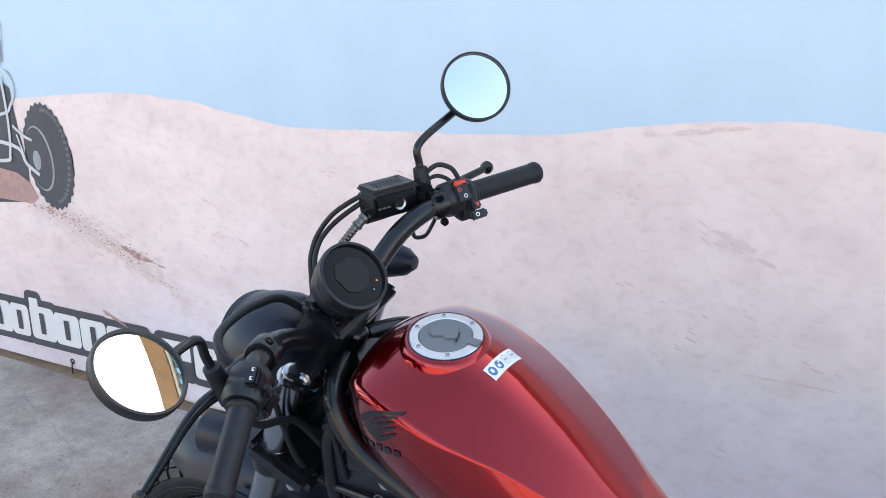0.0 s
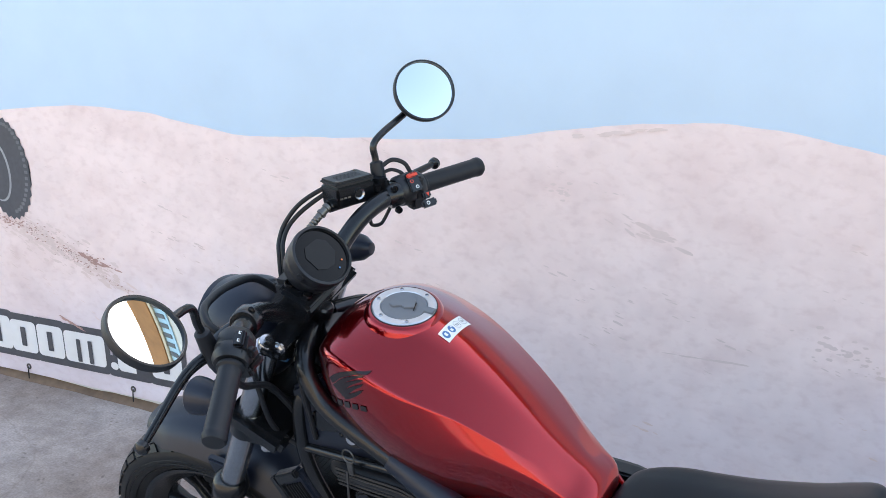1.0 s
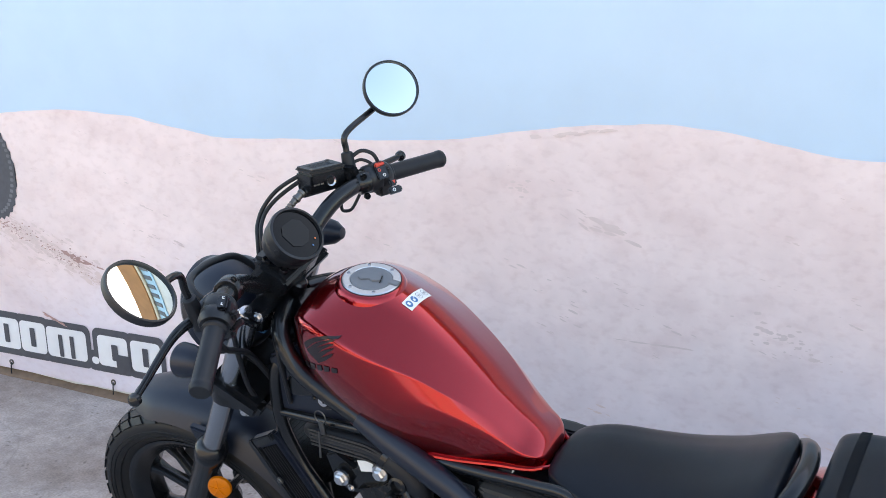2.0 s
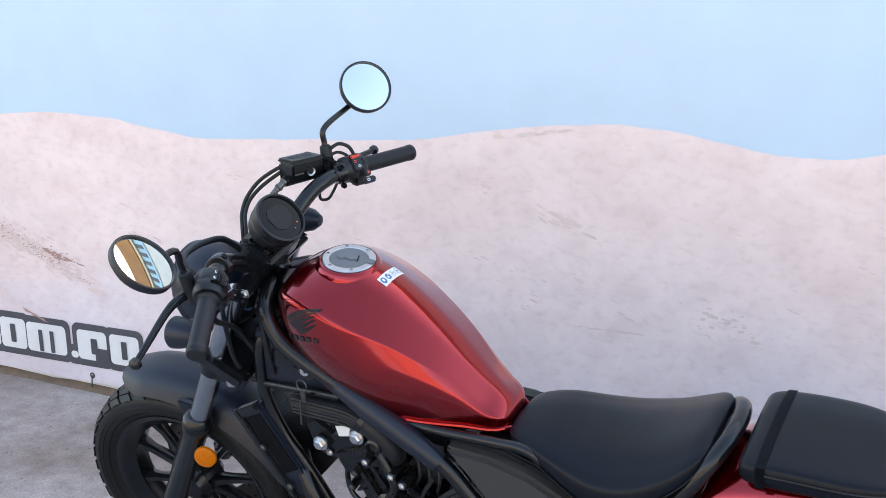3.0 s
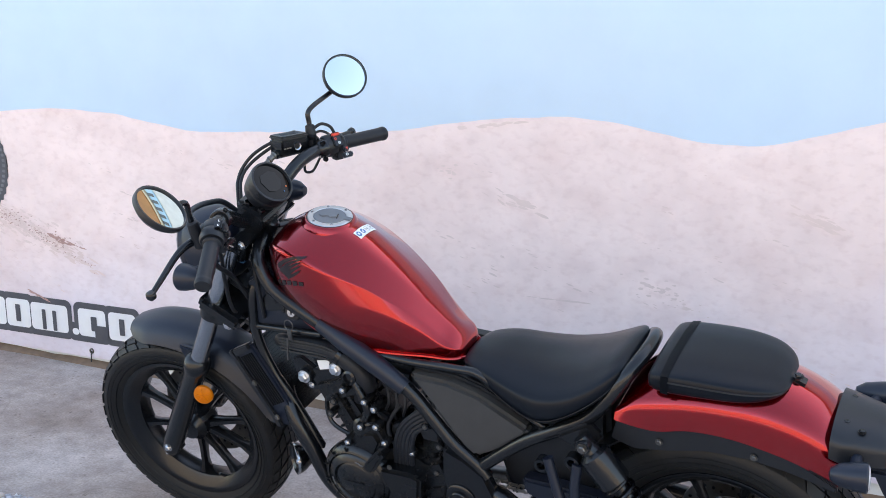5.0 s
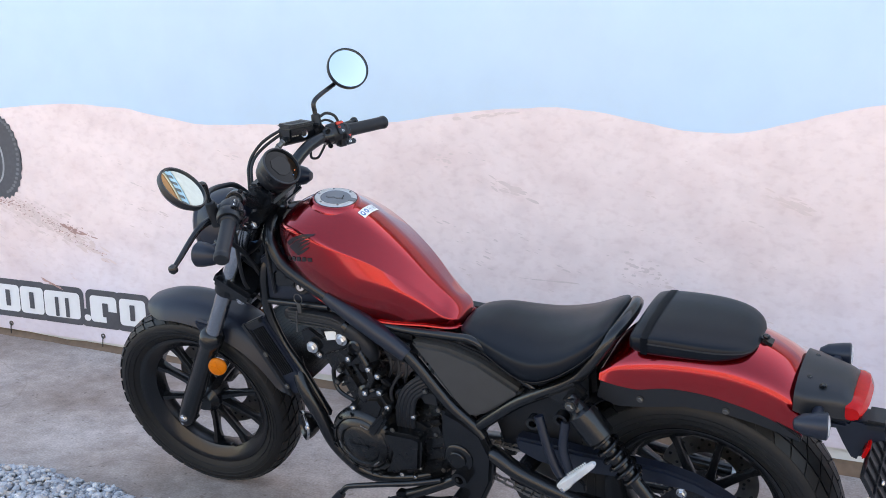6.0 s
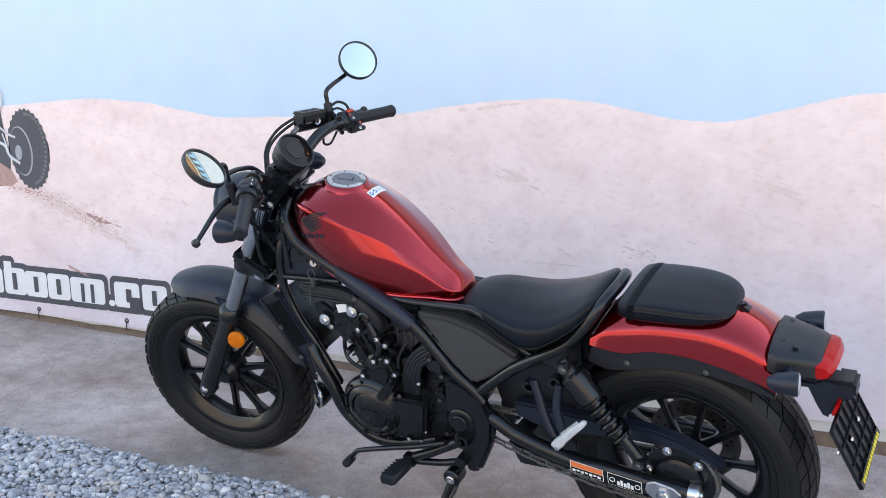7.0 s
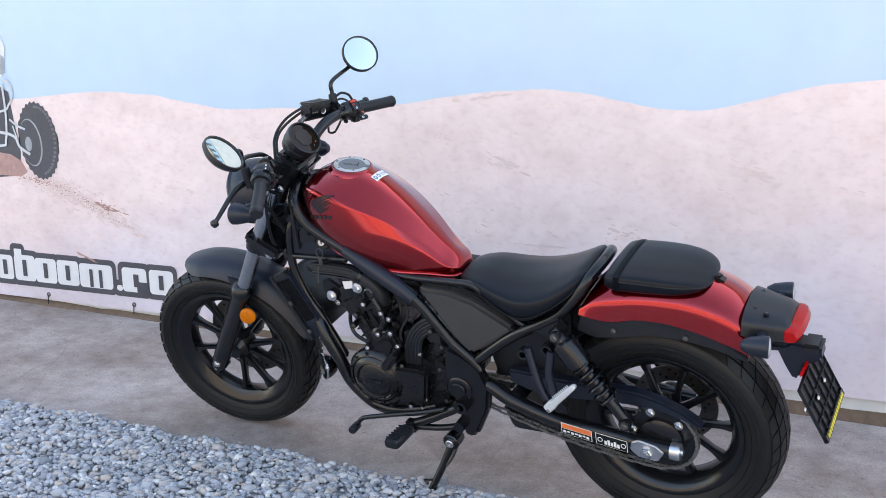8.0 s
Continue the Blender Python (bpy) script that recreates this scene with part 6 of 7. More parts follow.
wl = arm_label(0.492, 0.581, -0.018, 0.018, M_WHITE, "warning_label", arm2, "white and orange warning label")
arm_label(0.494, 0.579, 0.001, 0.0165, M_ORANGE, "label_field", wl, y=-0.1543)
arm_label(0.494, 0.579, -0.0165, -0.0005, M_GLOSS, "label_field", wl, y=-0.1543)
for k in range(7):
    arm_label(0.498 + 0.0112 * k, 0.506 + 0.0112 * k, -0.0125 + 0.003 * (k % 2), -0.005, M_WHITE, "label_bar", wl, y=-0.155)
wl = arm_label(0.592, 0.682, -0.018, 0.018, M_WHITE, "tyre_label", arm2, "black and white tyre data label")
arm_label(0.594, 0.680, -0.0165, 0.0165, M_GLOSS, "label_field", wl, y=-0.1543)
for k in range(5):
    arm_label(0.617 + 0.009 * k, 0.624 + 0.009 * k, -0.012, 0.000 + 0.005 * (k % 2), M_WHITE, "label_bar", wl, y=-0.155)
for x in (0.605, 0.671):
    epart("label_disc", lathe([(0.0055, 0), (0.0075, 0), (0.0075, 0.0006), (0.0055, 0.0006)], (x, -0.1545, 0.353 - 0.12 * (x - 0.48)), (0, -1, 0), 18, closed=True), M_WHITE, wl)
epart("chain_guard", slab([(0.325, 0.487), (0.40, 0.486), (0.50, 0.48), (0.60, 0.484), (0.70, 0.482), (0.77, 0.468), (0.83, 0.442), (0.878, 0.41), (0.872, 0.395), (0.82, 0.418), (0.76, 0.436), (0.66, 0.437), (0.56, 0.428), (0.46, 0.418), (0.38, 0.425), (0.33, 0.445)], -0.112, -0.072, 0.007), M_MATTE, arm2, "matt black chain guard")

# Chain: one object, its links all alike.
chain = bmesh.new()
sprC = Vector((0.762, -0.098, 0.345))
run = []
for i in range(46):
    t = i / 45
    run.append(Vector((0.23 + (sprC.x - 0.23) * t, -0.098, 0.345 + (sprC.z - 0.104 - 0.345) * t - 0.022 * math.sin(math.pi * t))))
for i in range(1, 30):
    a = radians(-90 + 180 * i / 30)
    run.append(sprC + Vector((0.098 * math.cos(a), 0, 0.098 * math.sin(a))))
for i in range(42):
    t = i / 41
    run.append(Vector((sprC.x + (0.23 - sprC.x) * t, -0.098, sprC.z + 0.098 + (0.445 - sprC.z - 0.098) * t)))
dist, pts2 = 0.0, [run[0]]
for a, b in zip(run, run[1:]):
    dist += (b - a).length
    if dist >= 0.0148:
        pts2.append(b)
        dist = 0.0
for i, (a, b) in enumerate(zip(pts2, pts2[1:])):
    d = b - a
    m = Matrix.Translation((a + b) / 2) @ Matrix.Rotation(-math.atan2(d.z, d.x), 4, "Y")
    off = 0.0065 if i % 2 else 0.0088
    for sd in (-1, 1):
        slab([(-0.0105, 0.0), (-0.0085, 0.0055), (-0.003, 0.003), (0.003, 0.003), (0.0085, 0.0055), (0.0105, 0.0), (0.0085, -0.0055), (0.003, -0.0042), (-0.003, -0.0042), (-0.0085, -0.0055)], sd * off - 0.0009, sd * off + 0.0009, 0.0, m, chain)
    lathe([(0.0028, -0.0105), (0.0028, 0.0105)], a, (0, 1, 0), 6, chain)
tagged(epart("chain", chain, M_CHAIN, bike, "greased steel drive chain"), kind="stuff")
spr = epart("rear_sprocket", lathe([(0.055, -0.003), (0.092, -0.003), (0.092, 0.003), (0.055, 0.003)], sprC, (0, 1, 0), 48, closed=True), M_BLACK, bike, "black rear sprocket with bright bolts")
epart("sprocket_carrier", lathe([(0.0, -0.02), (0.045, -0.02), (0.06, -0.012), (0.062, 0.03), (0, 0.03)], sprC, (0, 1, 0), 32), M_BLACK, spr)
for k in range(5):
    a = radians(35 + 72 * k)
    bolt(spr, sprC + Vector((0.069 * math.cos(a), -0.004, 0.069 * math.sin(a))), 0.0095, M_CHROME)
for k in range(40):
    a = 2 * math.pi * k / 40
    epart("sprocket_tooth", box((0.008, 0.005, 0.006), 0.0012, Matrix.Translation(sprC + Vector((0.094 * math.cos(a), 0, 0.094 * math.sin(a)))) @ Matrix.Rotation(-a, 4, "Y")), M_STEEL, spr)

for sd in (-1, 1):
    a, b = Vector((0.512, sd * 0.158, 0.664)), Vector((0.687, sd * 0.158, 0.418))
    d = b - a
    ln = d.length
    sh = epart("shock_absorber", lathe([(0.0, -0.018), (0.016, -0.018), (0.018, 0.0), (0.022, 0.02), (0.034, 0.028), (0.036, 0.045), (0.036, 0.1), (0.03, 0.106), (0.02, 0.108), (0.02, ln * 0.72), (0.026, ln * 0.725), (0.026, ln * 0.75), (0.016, ln * 0.76), (0.016, ln - 0.02), (0.018, ln + 0.012), (0, ln + 0.014)], a, d, 28), M_BLACK, bike, "black rear shock absorber with coil spring")
    dn = d.normalized()
    e1 = Vector((0, 1, 0))
    e2 = dn.cross(e1).normalized()
    coil = []
    for i in range(96):
        t = i / 95
        ang = 2 * math.pi * 5.5 * t
        coil.append(a + dn * (0.098 + (ln * 0.73 - 0.098) * t) + (e1 * math.cos(ang) + e2 * math.sin(ang)) * 0.0285)
    epart("spring", tube(coil, 0.0048, 8, 1), M_GLOSS, sh)
    for p in (a, b):
        epart("shock_eye", lathe([(0.0, -0.02), (0.016, -0.02), (0.018, -0.012), (0.018, 0.014), (0.0, 0.016)], p, (0, -sd, 0), 20), M_BLACK, sh)
        bolt(sh, p + Vector((0, sd * 0.02, 0)), 0.009, M_STEEL, turn=Matrix.Identity(4) if sd < 0 else Matrix.Rotation(math.pi, 4, "Z"), trim=True)

# ---- footrests, stand, gear lever ----
for sd in (-1, 1):
    hg = epart("passenger_hanger", tube([(0.426, sd * 0.168, 0.612), (0.447, sd * 0.18, 0.535), (0.468, sd * 0.188, 0.482), (0.488, sd * 0.19, 0.455)], 0.0115, 12), M_MATTE, bike, "black hanger with folding passenger footrest")
    epart("hanger_tube", tube([(0.494, sd * 0.168, 0.612), (0.486, sd * 0.18, 0.548), (0.494, sd * 0.186, 0.502), (0.505, sd * 0.19, 0.462)], 0.0115, 12), M_MATTE, hg)
    epart("hanger_foot", slab([(0.462, 0.478), (0.50, 0.485), (0.535, 0.455), (0.535, 0.43), (0.5, 0.425), (0.47, 0.44)], sd * 0.178, sd * 0.19, 0.004), M_BLACK, hg)
    for x, z in ((0.41, 0.588), (0.482, 0.615)):
        epart("hanger_eye", lathe([(0.0095, -0.012), (0.0165, -0.012), (0.0165, 0.012), (0.0095, 0.012)], (x, sd * 0.162, z), (0, 1, 0), 20, closed=True), M_BLACK, hg)
    epart("footrest_hinge", box((0.03, 0.03, 0.028), 0.006, Matrix.Translation((0.485, sd * 0.195, 0.456))), M_BLACK, hg)
    p, q = Vector((0.482, sd * 0.205, 0.448)), Vector((0.578, sd * 0.222, 0.553))
    dd = (q - p).normalized()
    side = dd.cross(Vector((0, 1, 0))).normalized()
    peg = epart("footrest", loft([[p.lerp(q, t) + side * (x * w) + Vector((0, y * h, 0)) for x, y in ((-1, -0.6), (-0.7, -1), (0.7, -1), (1, -0.6), (1, 0.6), (0.7, 1), (-0.7, 1), (-1, 0.6))]
                                 for t, w, h in ((0.0, 0.011, 0.010), (0.04, 0.0125, 0.012), (0.2, 0.0125, 0.012), (0.3, 0.0095, 0.011), (0.8, 0.0078, 0.009), (0.95, 0.007, 0.008), (1.0, 0.004, 0.005))]), M_CAST, hg, "bare aluminium folding footrest")
    for k in range(10):
        epart("footrest_rib", box((0.004, 0.016, 0.0035), 0.001, Matrix.Translation(p.lerp(q, 0.34 + 0.055 * k) + side * (0.0086 - 0.00018 * k)) @ dd.to_track_quat("Z", "Y").to_matrix().to_4x4()), M_CAST, peg)
    bolt(hg, (0.49, sd * 0.214, 0.45), 0.006, M_CHROME, turn=Matrix.Identity(4) if sd < 0 else Matrix.Rotation(math.pi, 4, "Z"), trim=True)

br = epart("footrest_bracket", tube([(0.178, -0.15, 0.353), (0.12, -0.158, 0.32), (0.06, -0.165, 0.288), (0.02, -0.168, 0.27)], 0.014, 12), M_BLACK, bike, "black rider footrest bracket")
epart("bracket_tube", tube([(0.165, -0.15, 0.28), (0.11, -0.16, 0.268), (0.06, -0.165, 0.262), (0.02, -0.168, 0.258)], 0.0105, 10), M_BLACK, br)
epart("bracket_eye", lathe([(0.012, -0.03), (0.021, -0.03), (0.021, 0.016), (0.012, 0.016)], (0.182, -0.15, 0.356), (0, -1, 0), 20, closed=True), M_BLACK, br)
epart("bracket_eye", lathe([(0.0, -0.03), (0.017, -0.03), (0.017, 0.012), (0.0, 0.012)], (0.165, -0.15, 0.28), (0, -1, 0), 20), M_BLACK, br)
epart("peg_clevis", box((0.035, 0.03, 0.04), 0.006, Matrix.Translation((0.012, -0.172, 0.263))), M_BLACK, br)
bolt(br, (0.02, -0.19, 0.262), 0.006, M_CHROME, trim=True)
bolt(br, (0.006, -0.19, 0.248), 0.005, M_CHROME, trim=True)
p, q = Vector((0.008, -0.185, 0.262)), Vector((-0.012, -0.268, 0.25))
dd = (q - p).normalized()
rp = epart("rider_footrest", loft([[p.lerp(q, t) + Vector((x * w, 0, z * w)) for x, z in ((-0.022, -0.008), (-0.018, -0.014), (0.018, -0.014), (0.022, -0.008), (0.022, 0.009), (0.018, 0.014), (-0.018, 0.014), (-0.022, 0.009))] for t, w in ((0, 0.7), (0.12, 0.95), (0.5, 1.0), (0.9, 1.05), (1.0, 0.85))]), M_SOFT, br, "ribbed black rubber footrest")
for k in range(6):
    c = p.lerp(q, 0.2 + 0.13 * k)
    epart("footrest_rib", box((0.044, 0.006, 0.006), 0.002, Matrix.Translation(c + Vector((0, 0, 0.015)))), M_SOFT, rp)
gl = epart("gear_lever", tube([(0.13, -0.165, 0.343), (0.05, -0.18, 0.322), (-0.04, -0.185, 0.298), (-0.13, -0.19, 0.273), (-0.155, -0.192, 0.262), (-0.175, -0.195, 0.238)], 0.0075, 10), M_BLACK, bike, "black gear lever")
epart("toe_peg", lathe([(0.0, 0), (0.011, 0), (0.0125, 0.004), (0.0125, 0.036), (0.01, 0.04), (0, 0.04)], (-0.178, -0.185, 0.233), (0, -1, 0), 18), M_SOFT, gl)
epart("gear_linkage", tube([(0.13, -0.155, 0.34), (0.09, -0.15, 0.30), (0.03, -0.145, 0.29)], 0.004, 8), M_STEEL, gl)

FOOT = TRIM.inverted() @ BIKE_POSE.inverted() @ Vector((0.066, -0.222, 0.006))
HINGE = Vector((0.127, -0.138, 0.215))
st = epart("side_stand", tube([HINGE, HINGE.lerp(FOOT, 0.5) + Vector((0.004, 0, 0)), FOOT], [0.013, 0.0115, 0.0105], 12), M_BLACK, bike, "black side stand, lowered")
epart("stand_foot", box((0.05, 0.04, 0.008), 0.003, TRIM.inverted() @ BIKE_POSE.inverted() @ Matrix.Translation((0.06, -0.226, 0.004)) @ Matrix.Rotation(radians(25), 4, "Z")), M_BLACK, st)
epart("stand_hinge", lathe([(0.024, -0.03), (0.026, -0.02), (0.026, 0.014), (0.022, 0.018), (0, 0.018)], HINGE + Vector((0, -0.005, 0)), (0, -1, 0), 24), M_BLACK, st)
epart("hinge_bolt", lathe([(0.0135, 0.0), (0.0135, 0.006), (0.011, 0.008), (0.006, 0.008), (0.005, 0.004), (0, 0.004)], HINGE + Vector((0, -0.023, 0)), (0, -1, 0), 20), M_CHROME, st, "bright pivot bolt")
epart("stand_spring", tube([HINGE + Vector((0.02, -0.01, 0.0)), HINGE.lerp(FOOT, 0.3) + Vector((0.02, 0, 0)), HINGE.lerp(FOOT, 0.5) + Vector((0.012, 0, 0))], 0.006, 8), M_STEEL, st)
epart("stand_lug", tube([HINGE.lerp(FOOT, 0.78), HINGE.lerp(FOOT, 0.78) + Vector((-0.03, -0.02, 0.005))], 0.004, 8, 1), M_BLACK, st)

for k in range(7):
    a = radians(100 + 30 * k)
    epart("cover_rib", box((0.012, 0.006, 0.004), 0.001, Matrix.Translation(EC + Vector((0.09 * math.cos(a), -0.037, 0.09 * math.sin(a)))) @ Matrix.Rotation(-a, 4, "Y")), M_ENGINE, eng)
for a in (200, 245, 290, 335, 20):
    p = EC + Vector((0.101 * math.cos(radians(a)), -0.02, 0.101 * math.sin(radians(a))))
    epart("cover_boss", lathe([(0.010, 0.0), (0.010, 0.018), (0.008, 0.022), (0, 0.022)], p + Vector((0, 0.012, 0)), (0, -1, 0), 12), M_ENGINE, eng)
    bolt(eng, p + Vector((0, -0.010, 0)), 0.0048, M_GLOSS, trim=True)
for x, z in ((0.100, 0.585), (0.130, 0.535), (0.112, 0.455), (0.118, 0.345), (0.09, 0.30), (-0.165, 0.56), (-0.15, 0.60)):
    bolt(eng, (x, -0.129, z), 0.0045, M_STEEL, trim=True)
    epart("bolt_boss", lathe([(0.010, 0), (0.010, 0.03), (0, 0.03)], (x, -0.099, z), (0, -1, 0), 12), M_ENGINE, eng)
epart("starter_relay", box((0.05, 0.03, 0.045), 0.006, Matrix.Translation((0.105, -0.105, 0.56))), M_PLASTIC, eng)
epart("sensor_plug", box((0.03, 0.022, 0.018), 0.004, Matrix.Translation((-0.015, -0.118, 0.585)) @ Matrix.Rotation(radians(30), 4, "Y")), M_GLOSS, eng)
epart("coolant_pipe", tube([(-0.07, -0.13, 0.56), (-0.05, -0.132, 0.60), (-0.07, -0.125, 0.65), (-0.10, -0.11, 0.69)], 0.011, 12), M_ENGINE, eng)
for z in (0.445, 0.41, 0.375):
    epart("case_web", box((0.05, 0.006, 0.004), 0.001, Matrix.Translation((0.105, -0.129, z)) @ Matrix.Rotation(radians(-20), 4, "Y")), M_ENGINE, eng)
epart("blue_connector", box((0.008, 0.012, 0.022), 0.002, Matrix.Translation((-0.335, -0.075, 0.915))), M_BLUE, cl)
for k in range(5):
    y = -0.05 - 0.012 * k
    epart("loom_wire", tube([(-0.37 + 0.01 * k, y, 0.95), (-0.345 + 0.006 * k, y - 0.012, 0.90), (-0.355 + 0.008 * k, y - 0.01, 0.84), (-0.33, y - 0.004, 0.79)], 0.004 + 0.0008 * (k % 3), 8), M_SOFT, cl)
for k in range(3):
    bolt(lock, (-0.30 + 0.02 * k, -0.108, 0.868 - 0.022 * k), 0.004, M_GLOSS, trim=True)

# ---- banner print ----


def disc_outline(cx, cz, rx, rz, n=40, knob=0.0, tilt=0.0):
    out = []
    for k in range(n):
        a = 2 * math.pi * k / n
        f = 1 + (knob if k % 2 else 0)
        x, z = rx * f * math.cos(a), rz * f * math.sin(a)
        c, s = math.cos(tilt), math.sin(tilt)
        out.append((cx + x * c - z * s, cz + x * s + z * c))
    return out


def stroke(pts, w, depth, mat, name, parent):
    """A printed line of width w."""
    line = smooth_path([(x, 0, z) for x, z in (hung(*p) for p in pts)], 5)
    bm = bmesh.new()
    rows = []
    for i, p in enumerate(line):
        t = (line[min(i + 1, len(line) - 1)] - line[max(i - 1, 0)]).normalized()
        rows.append([bm.verts.new((p.x - k * t.z * w / 2, WALL_Y - depth, p.z + k * t.x * w / 2)) for k in (1, -1)])
    for a, b in zip(rows, rows[1:]):
        bm.faces.new((a[0], a[1], b[1], b[0]))
    return part(name, bm, mat, parent)


def rounded(x0, x1, z0, z1, r, lean=0.0):
    out = []
    for cx, cz, a0 in ((x1 - r, z1 - r, 0), (x0 + r, z1 - r, 90), (x0 + r, z0 + r, 180), (x1 - r, z0 + r, 270)):
        out += [(cx + r * math.cos(radians(a0 + a)) + lean * (cz - z0), cz + r * math.sin(radians(a0 + a))) for a in range(0, 91, 15)]
    return out


# The printed off-road machine: knobbly tyre, rim, and pale tubes.
sheet(disc_outline(-2.405, 0.832, 0.112, 0.178, 56, 0.06, 0.1), 0.0030, M_PRINT_DARK, "printed_tyre", BANNER)
sheet(disc_outline(-2.45, 0.822, 0.065, 0.114, 40, 0.0, 0.12), 0.0038, M_PRINT_GREY, "printed_rim_edge", BANNER)
sheet(disc_outline(-2.454, 0.822, 0.06, 0.108, 40, 0.0, 0.12), 0.0046, M_PRINT_DARK, "printed_rim", BANNER)
sheet(disc_outline(-2.465, 0.815, 0.02, 0.035, 20), 0.0054, M_PRINT_GREY, "printed_hub", BANNER)
for k in range(22):
    a = radians(-75 + 8 * k)
    sheet(rounded(-2.405 + 0.098 * math.cos(a) - 0.008, -2.405 + 0.098 * math.cos(a) + 0.008, 0.832 + 0.160 * math.sin(a) - 0.006, 0.832 + 0.160 * math.sin(a) + 0.006, 0.004), 0.0038, M_PRINT_SLATE, "printed_knob", BANNER)
sheet([(-2.92, 0.62), (-2.53, 0.66), (-2.52, 0.78), (-2.54, 0.9), (-2.56, 1.06), (-2.64, 1.1), (-2.92, 1.1)], 0.0026, M_PRINT_DARK, "printed_body", BANNER)
sheet([(-2.92, 0.66), (-2.53, 0.655), (-2.49, 0.68), (-2.52, 0.73), (-2.58, 0.76), (-2.92, 0.8)], 0.0034, M_DIRT, "printed_dust", BANNER)
sheet([(-2.92, 1.16), (-2.59, 1.13), (-2.565, 1.19), (-2.55, 1.27), (-2.58, 1.33), (-2.64, 1.34), (-2.92, 1.30)], 0.0034, M_PRINT_WHITE, "printed_panel", BANNER)
sheet([(-2.595, 1.14), (-2.57, 1.15), (-2.562, 1.22), (-2.58, 1.235)], 0.0042, M_PRINT_GREY, "printed_panel_shade", BANNER)
for n, (pts, w) in enumerate((([(-2.92, 0.93), (-2.62, 0.965), (-2.56, 1.0), (-2.535, 1.05), (-2.545, 1.1), (-2.58, 1.12)], 0.014), ([(-2.59, 1.1), (-2.585, 0.95), (-2.6, 0.83), (-2.64, 0.8), (-2.92, 0.79)], 0.016), ([(-2.92, 0.88), (-2.58, 0.86), (-2.52, 0.80), (-2.46, 0.765)], 0.018), ([(-2.565, 0.93), (-2.52, 0.90), (-2.475, 0.885)], 0.014), ([(-2.55, 0.9), (-2.53, 0.84), (-2.52, 0.8)], 0.01))):
    stroke(pts, w * 0.75, 0.0062 + 0.0004 * n, M_PRINT_TUBE, "printed_tube", BANNER)

# Printed web address: plain blocks with a charcoal surround.
GLYPHS = [(-2.875, -2.745, 0.255, 1), (-2.745, -2.645, 0.255, 1), (-2.635, -2.505, 0.262, 2), (-2.505, -2.375, 0.255, 1), (-2.37, -2.24, 0.255, 1), (-2.235, -2.04, 0.25, 3), (-2.02, -1.985, 0.16, 0), (-1.985, -1.845, 0.25, 4), (-1.83, -1.695, 0.25, 1)]
for n, (x0, x1, z1, kind) in enumerate(GLYPHS):
    z0 = 0.132
    sheet(rounded(x0 - 0.022, x1 + 0.022, z0 - 0.026, z1 + 0.026, 0.03), 0.0026 + 0.00018 * n, M_PRINT_DARK, "printed_surround", BANNER)
    if kind == 2:
        sheet(rounded(x0 - 0.022, x0 + 0.07, z1 - 0.03, z1 + 0.056, 0.026), 0.0022, M_PRINT_DARK, "printed_surround", BANNER)
        sheet(rounded(x0 + 0.005, x0 + 0.052, z1 - 0.02, z1 + 0.03, 0.006), 0.0052, M_PRINT_WHITE, "printed_block", BANNER)
    sheet(rounded(x0, x1, z0, z1, 0.018 if kind else 0.014), 0.0044, M_PRINT_WHITE, "printed_block", BANNER)
    if kind in (1, 2):
        cx = (x0 + x1) / 2
        sheet(rounded(cx - 0.013, cx + 0.013, z0 + 0.024, z1 - 0.024, 0.004), 0.0062, M_PRINT_DARK, "printed_slot", BANNER)
    elif kind > 2:
        if kind == 3:
            for k in range(2):
                cx = x0 + 0.07 + 0.056 * k
                sheet(rounded(cx - 0.010, cx + 0.010, z0 + 0.004, z1 - 0.026, 0.004), 0.0062, M_PRINT_DARK, "printed_slot", BANNER)
        else:
            sheet(rounded(x0 + 0.066, x0 + 0.096, z0 + 0.026, z1 - 0.030, 0.005), 0.0062, M_PRINT_DARK, "printed_slot", BANNER)
            sheet(rounded(x0 + 0.084, x1 + 0.010, z0 - 0.008, z0 + 0.052, 0.008), 0.0064, M_PRINT_DARK, "printed_slot", BANNER)

# Clods, ruts and smears printed on the sand.
rng = random.Random(4)
CLODS, FAINT = bmesh.new(), bmesh.new()


def clods(bm, n, cx, cz, sx, sz, slope, size, flat=0.5):
    """Small printed patches strewn round a place; flat: height over width."""
    for _ in range(n):
        depth = 0.0020 + 0.000004 * len(bm.faces)
        u = max(-2.2, min(2.2, rng.gauss(0, 1)))
        x, z = cx + sx * u, cz + slope * sx * u + sz * rng.gauss(0, 1)
        w = size * rng.uniform(0.4, 1.6)
        k = rng.randint(6, 9)
        tilt = slope * rng.uniform(0.6, 1.4) if flat < 0.4 else 0.0
        ring = [(w * rng.uniform(0.75, 1.25) * math.cos(2 * math.pi * i / k), w * flat * rng.uniform(0.6, 1.2) * math.sin(2 * math.pi * i / k)) for i in range(k)]
        bm.faces.new([bm.verts.new((x + a, WALL_Y - depth, z + b + tilt * a)) for a, b in ring])


